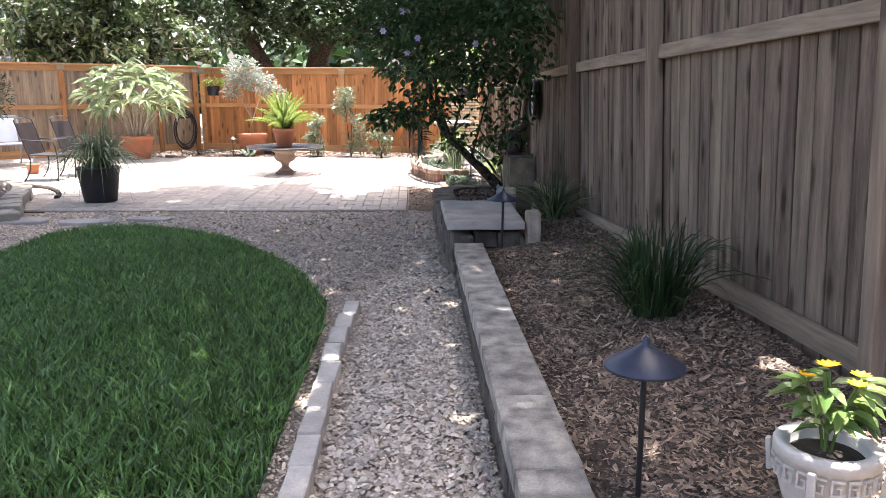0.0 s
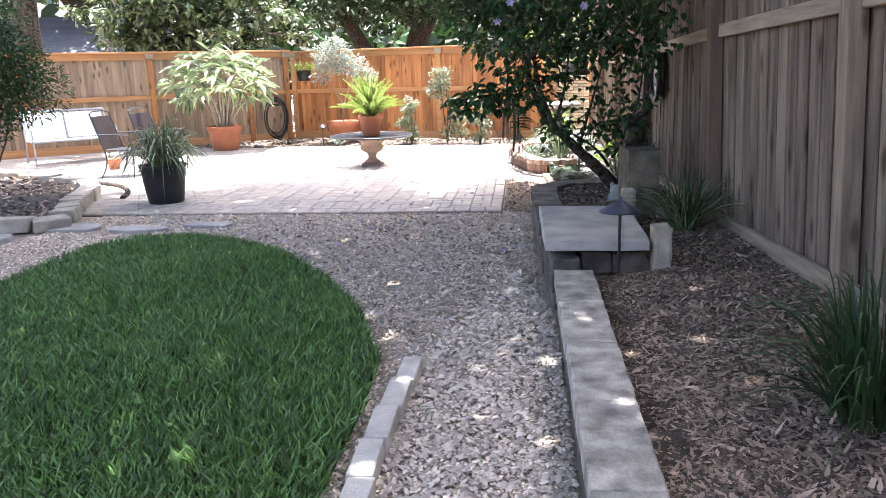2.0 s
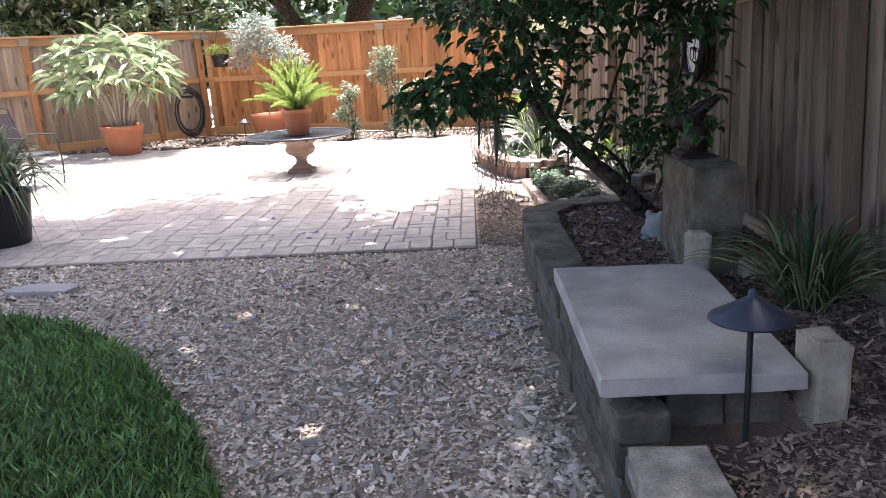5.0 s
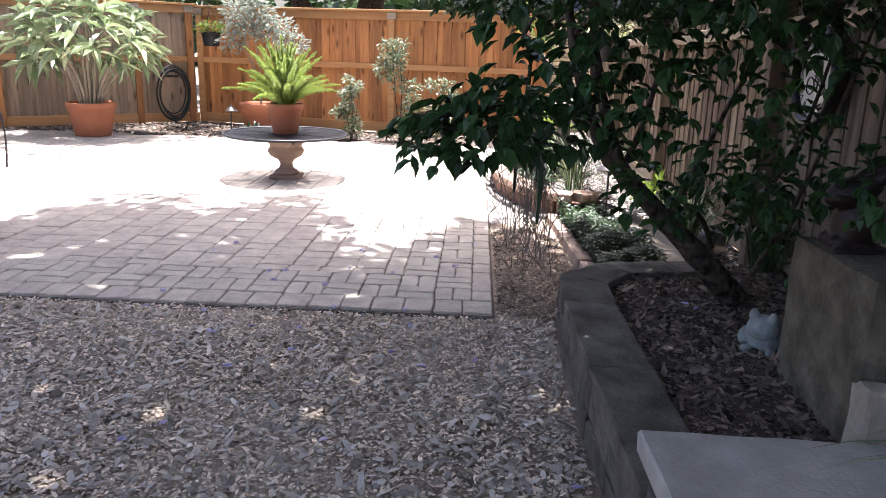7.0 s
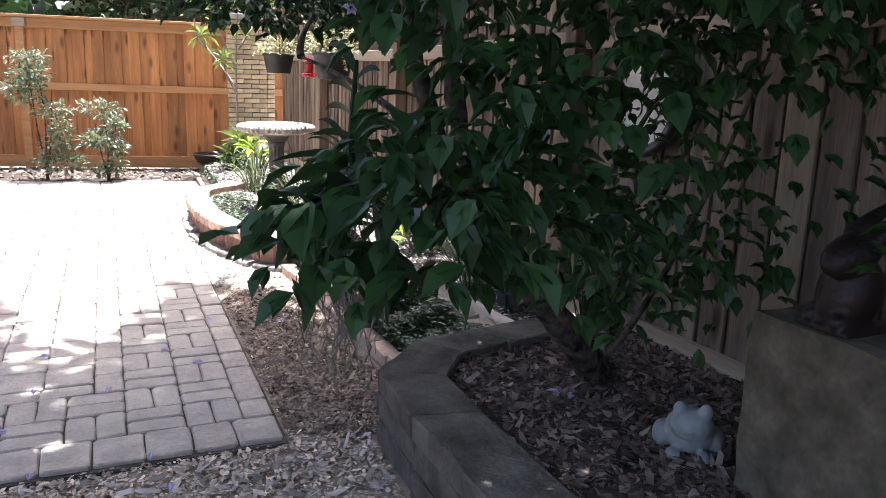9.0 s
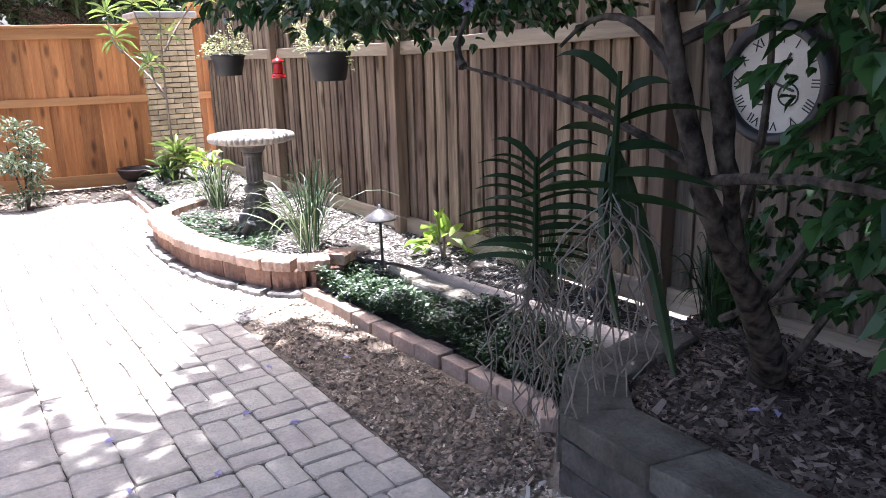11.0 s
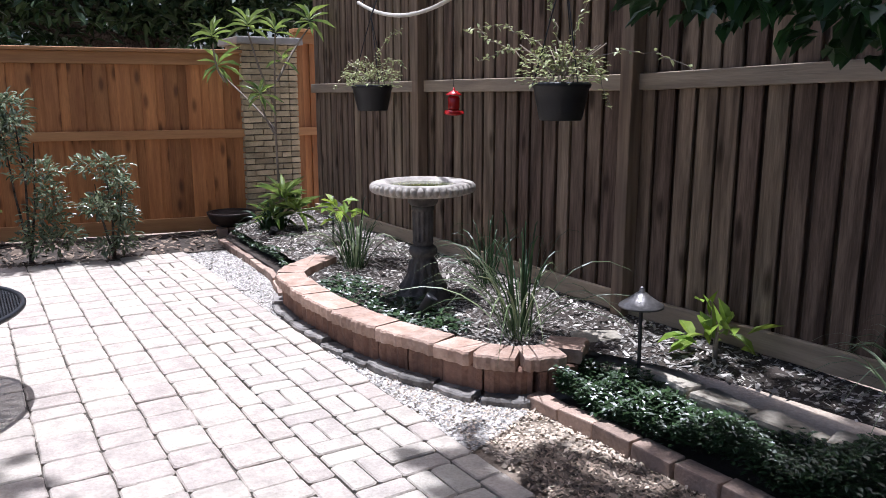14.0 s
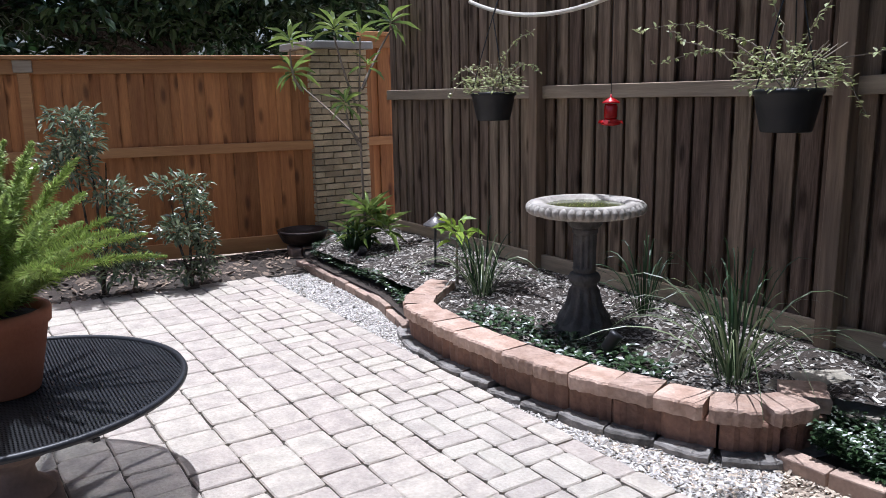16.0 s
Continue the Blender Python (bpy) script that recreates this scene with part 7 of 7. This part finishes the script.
# neighbouring roof
hs = thing("neighbour_house", "low house with a grey shingle roof beyond the fence", "house", pose(-15.2, 24.5, 0))
bm = bmesh.new()
box(bm, -5, 3.0, 0, 6, 0, 2.2)
part("wall", bm, M_MORTAR, hs)
rs = [block_mesh("shingle_course", 8.9, 0.34, 0, 0.025, M_SHINGLE, 0.004, 0.0) for _ in range(2)]
bm = bmesh.new()
for q in ([(-5.4, -0.5, 2.15), (3.4, -0.5, 2.15), (2.4, 3, 3.55), (-5.4, 3, 3.55)], [(-5.4, 6.5, 2.15), (-5.4, 3, 3.55), (2.4, 3, 3.55), (3.4, 6.5, 2.15)], [(3.4, -0.5, 2.15), (3.4, 6.5, 2.15), (2.4, 3, 3.55)]):
    bm.faces.new([bm.verts.new(v) for v in q])
roof = part("roof", bm, M_SHINGLE, hs)
for k in range(11):
    f = k / 11
    p = place("shingle_course", rs[k % 2], roof, pose(-1.0 - 0.45 * f, -0.4 + 3.4 * f, 2.19 + 1.37 * f, 21.8, 0, 0))

# ---------------------------------------------------------------- lawn, gravel and mulch
def lawn_blades(n):
    x, y = scatter([(max(px, -4.2), max(py, 0.8)) for px, py in LAWN], n)
    n = len(x)
    h = NR.uniform(0.035, 0.09, n) * (1 + 0.25 * np.sin(x * 3.1) * np.sin(y * 2.7))
    w = NR.uniform(0.003, 0.0072, n)
    a = NR.uniform(0, 6.283, n)
    lean = NR.uniform(0.2, 1.15, n) * h
    la = NR.uniform(0, 6.283, n)
    dx, dy = np.cos(a) * w, np.sin(a) * w
    lx, ly = np.cos(la) * lean, np.sin(la) * lean
    z0 = np.full(n, 0.012)
    co = np.zeros((n, 5, 3))
    co[:, 0] = np.stack([x - dx, y - dy, z0], 1)
    co[:, 1] = np.stack([x + dx, y + dy, z0], 1)
    co[:, 2] = np.stack([x - dx * 0.8 + lx * 0.35, y - dy * 0.8 + ly * 0.35, z0 + h * 0.6], 1)
    co[:, 3] = np.stack([x + dx * 0.8 + lx * 0.35, y + dy * 0.8 + ly * 0.35, z0 + h * 0.6], 1)
    co[:, 4] = np.stack([x + lx, y + ly, z0 + h], 1)
    tri = np.array([[0, 1, 3], [0, 3, 2], [2, 3, 4]])
    faces = (tri[None] + (np.arange(n) * 5)[:, None, None]).reshape(-1, 3).astype(np.int32)
    me = bpy.data.meshes.new("lawn_grass")
    me.vertices.add(n * 5)
    me.vertices.foreach_set("co", co.ravel())
    me.loops.add(faces.size)
    me.loops.foreach_set("vertex_index", faces.ravel())
    me.polygons.add(len(faces))
    me.polygons.foreach_set("loop_start", np.arange(0, faces.size, 3, dtype=np.int32))
    me.update(calc_edges=True)
    me.materials.append(M_GRASS)
    return tagged(new("lawn_grass", me), "thick green lawn, freshly mown", "", "", "stuff")


lawn_blades(185000)
WALK = [(-0.62, 0.8), (0.33, 0.8), (0.33, 5.9), (0.24, 6.0), (0.22, 8.75), (0.25, 9.2), (0.5, 9.42), (0.44, 11.7), (0.3, 11.95), (0.0, 12.7), (-0.06, 9.25), (-4.4, 9.25), (-4.5, 8.9), (-4.6, 8.0), (-5.0, 6.0), (-4.9, 3.0), (-3.8, 3.0), (-3.6, 6.9), (-3.5, 7.6), (-3.25, 8.0), (-2.9, 8.1), (-2.4, 7.92), (-1.85, 7.45), (-1.25, 6.65), (-0.86, 5.9), (-0.6, 5.1)]
STRIP_R = [(-0.07, 11.5), (0.4, 11.7), (0.2, 12.25), (0.02, 12.8), (-0.03, 13.4), (0.02, 13.9), (0.14, 14.3), (0.27, 14.85), (0.3, 16.4), (-0.07, 16.3)]


def strew(name, label, poly, n, zf, lo, hi, mat, flat, long, parent=None):
    x, y = scatter(poly, n)
    z = np.array([zf(a, b) for a, b in zip(x.tolist(), y.tolist())])
    return chips(name, np.stack([x, y, z], 1), NR.uniform(lo, hi, len(x)) * NR.choice([0.7, 1.0, 1.0, 1.35], len(x)), mat, parent, label, flat, long)


strew("gravel", "pale brown gravel and leaf litter of the walk", WALK, 400000, lambda x, y: -0.002, 0.004, 0.0088, M_GRAVEL, 0.42, 1.45)
strew("gravel", "larger rounded pebbles in the narrow part of the walk", [(-0.42, 0.8), (0.33, 0.8), (0.33, 5.9), (0.1, 7.0), (-0.38, 5.2)], 15000, lambda x, y: 0.002, 0.007, 0.0145, M_PEBBLE, 0.6, 1.2)
strew("litter", "dry pale leaf litter on the gravel walk", [(-2.4, 8.0), (-1.2, 6.7), (-0.5, 5.2), (0.3, 5.2), (0.22, 8.75), (0.25, 9.2), (-4.0, 9.2), (-3.4, 8.1)], 12000, lambda x, y: 0.006, 0.006, 0.0125, M_LITTER, 0.2, 2.2)
strew("gravel", "pale gravel strip beside the patio", STRIP_R, 30000, lambda x, y: 0.0, 0.004, 0.008, M_GRAVEL_PALE, 0.45, 1.4)
strew("mulch", "brown bark and leaf mulch along the fence", BED, 135000, z_bed, 0.0035, 0.0085, M_MULCH, 0.28, 3.0)
# the tree bed's mulch has its shade in the colour
strew("mulch", "brown bark mulch round the tree", TREEBED, 26000, z_tree, 0.005, 0.0125, M_MULCH_SHADED, 0.25, 2.4)
strew("mulch", "sun-bleached mulch round the birdbath", BATHBED, 23000, z_bath, 0.004, 0.0105, M_BLEACHED, 0.25, 2.2)
strew("litter", "brown leaf litter on the gravel by the edging", [(-0.05, 9.35), (0.24, 9.2), (0.5, 9.45), (0.44, 11.0), (0.2, 11.4), (-0.05, 11.2)], 11000, lambda x, y: 0.004, 0.004, 0.009, M_MULCH, 0.25, 2.2)
strew("mulch", "bark mulch behind the stone border", LBED, 7000, lambda x, y: 0.1, 0.012, 0.022, M_MULCH, 0.25, 2.0)
strew("litter", "dry litter along the foot of the cedar fence", STRIP, 6000, lambda x, y: 0.02, 0.01, 0.02, M_MULCH, 0.3, 1.8)
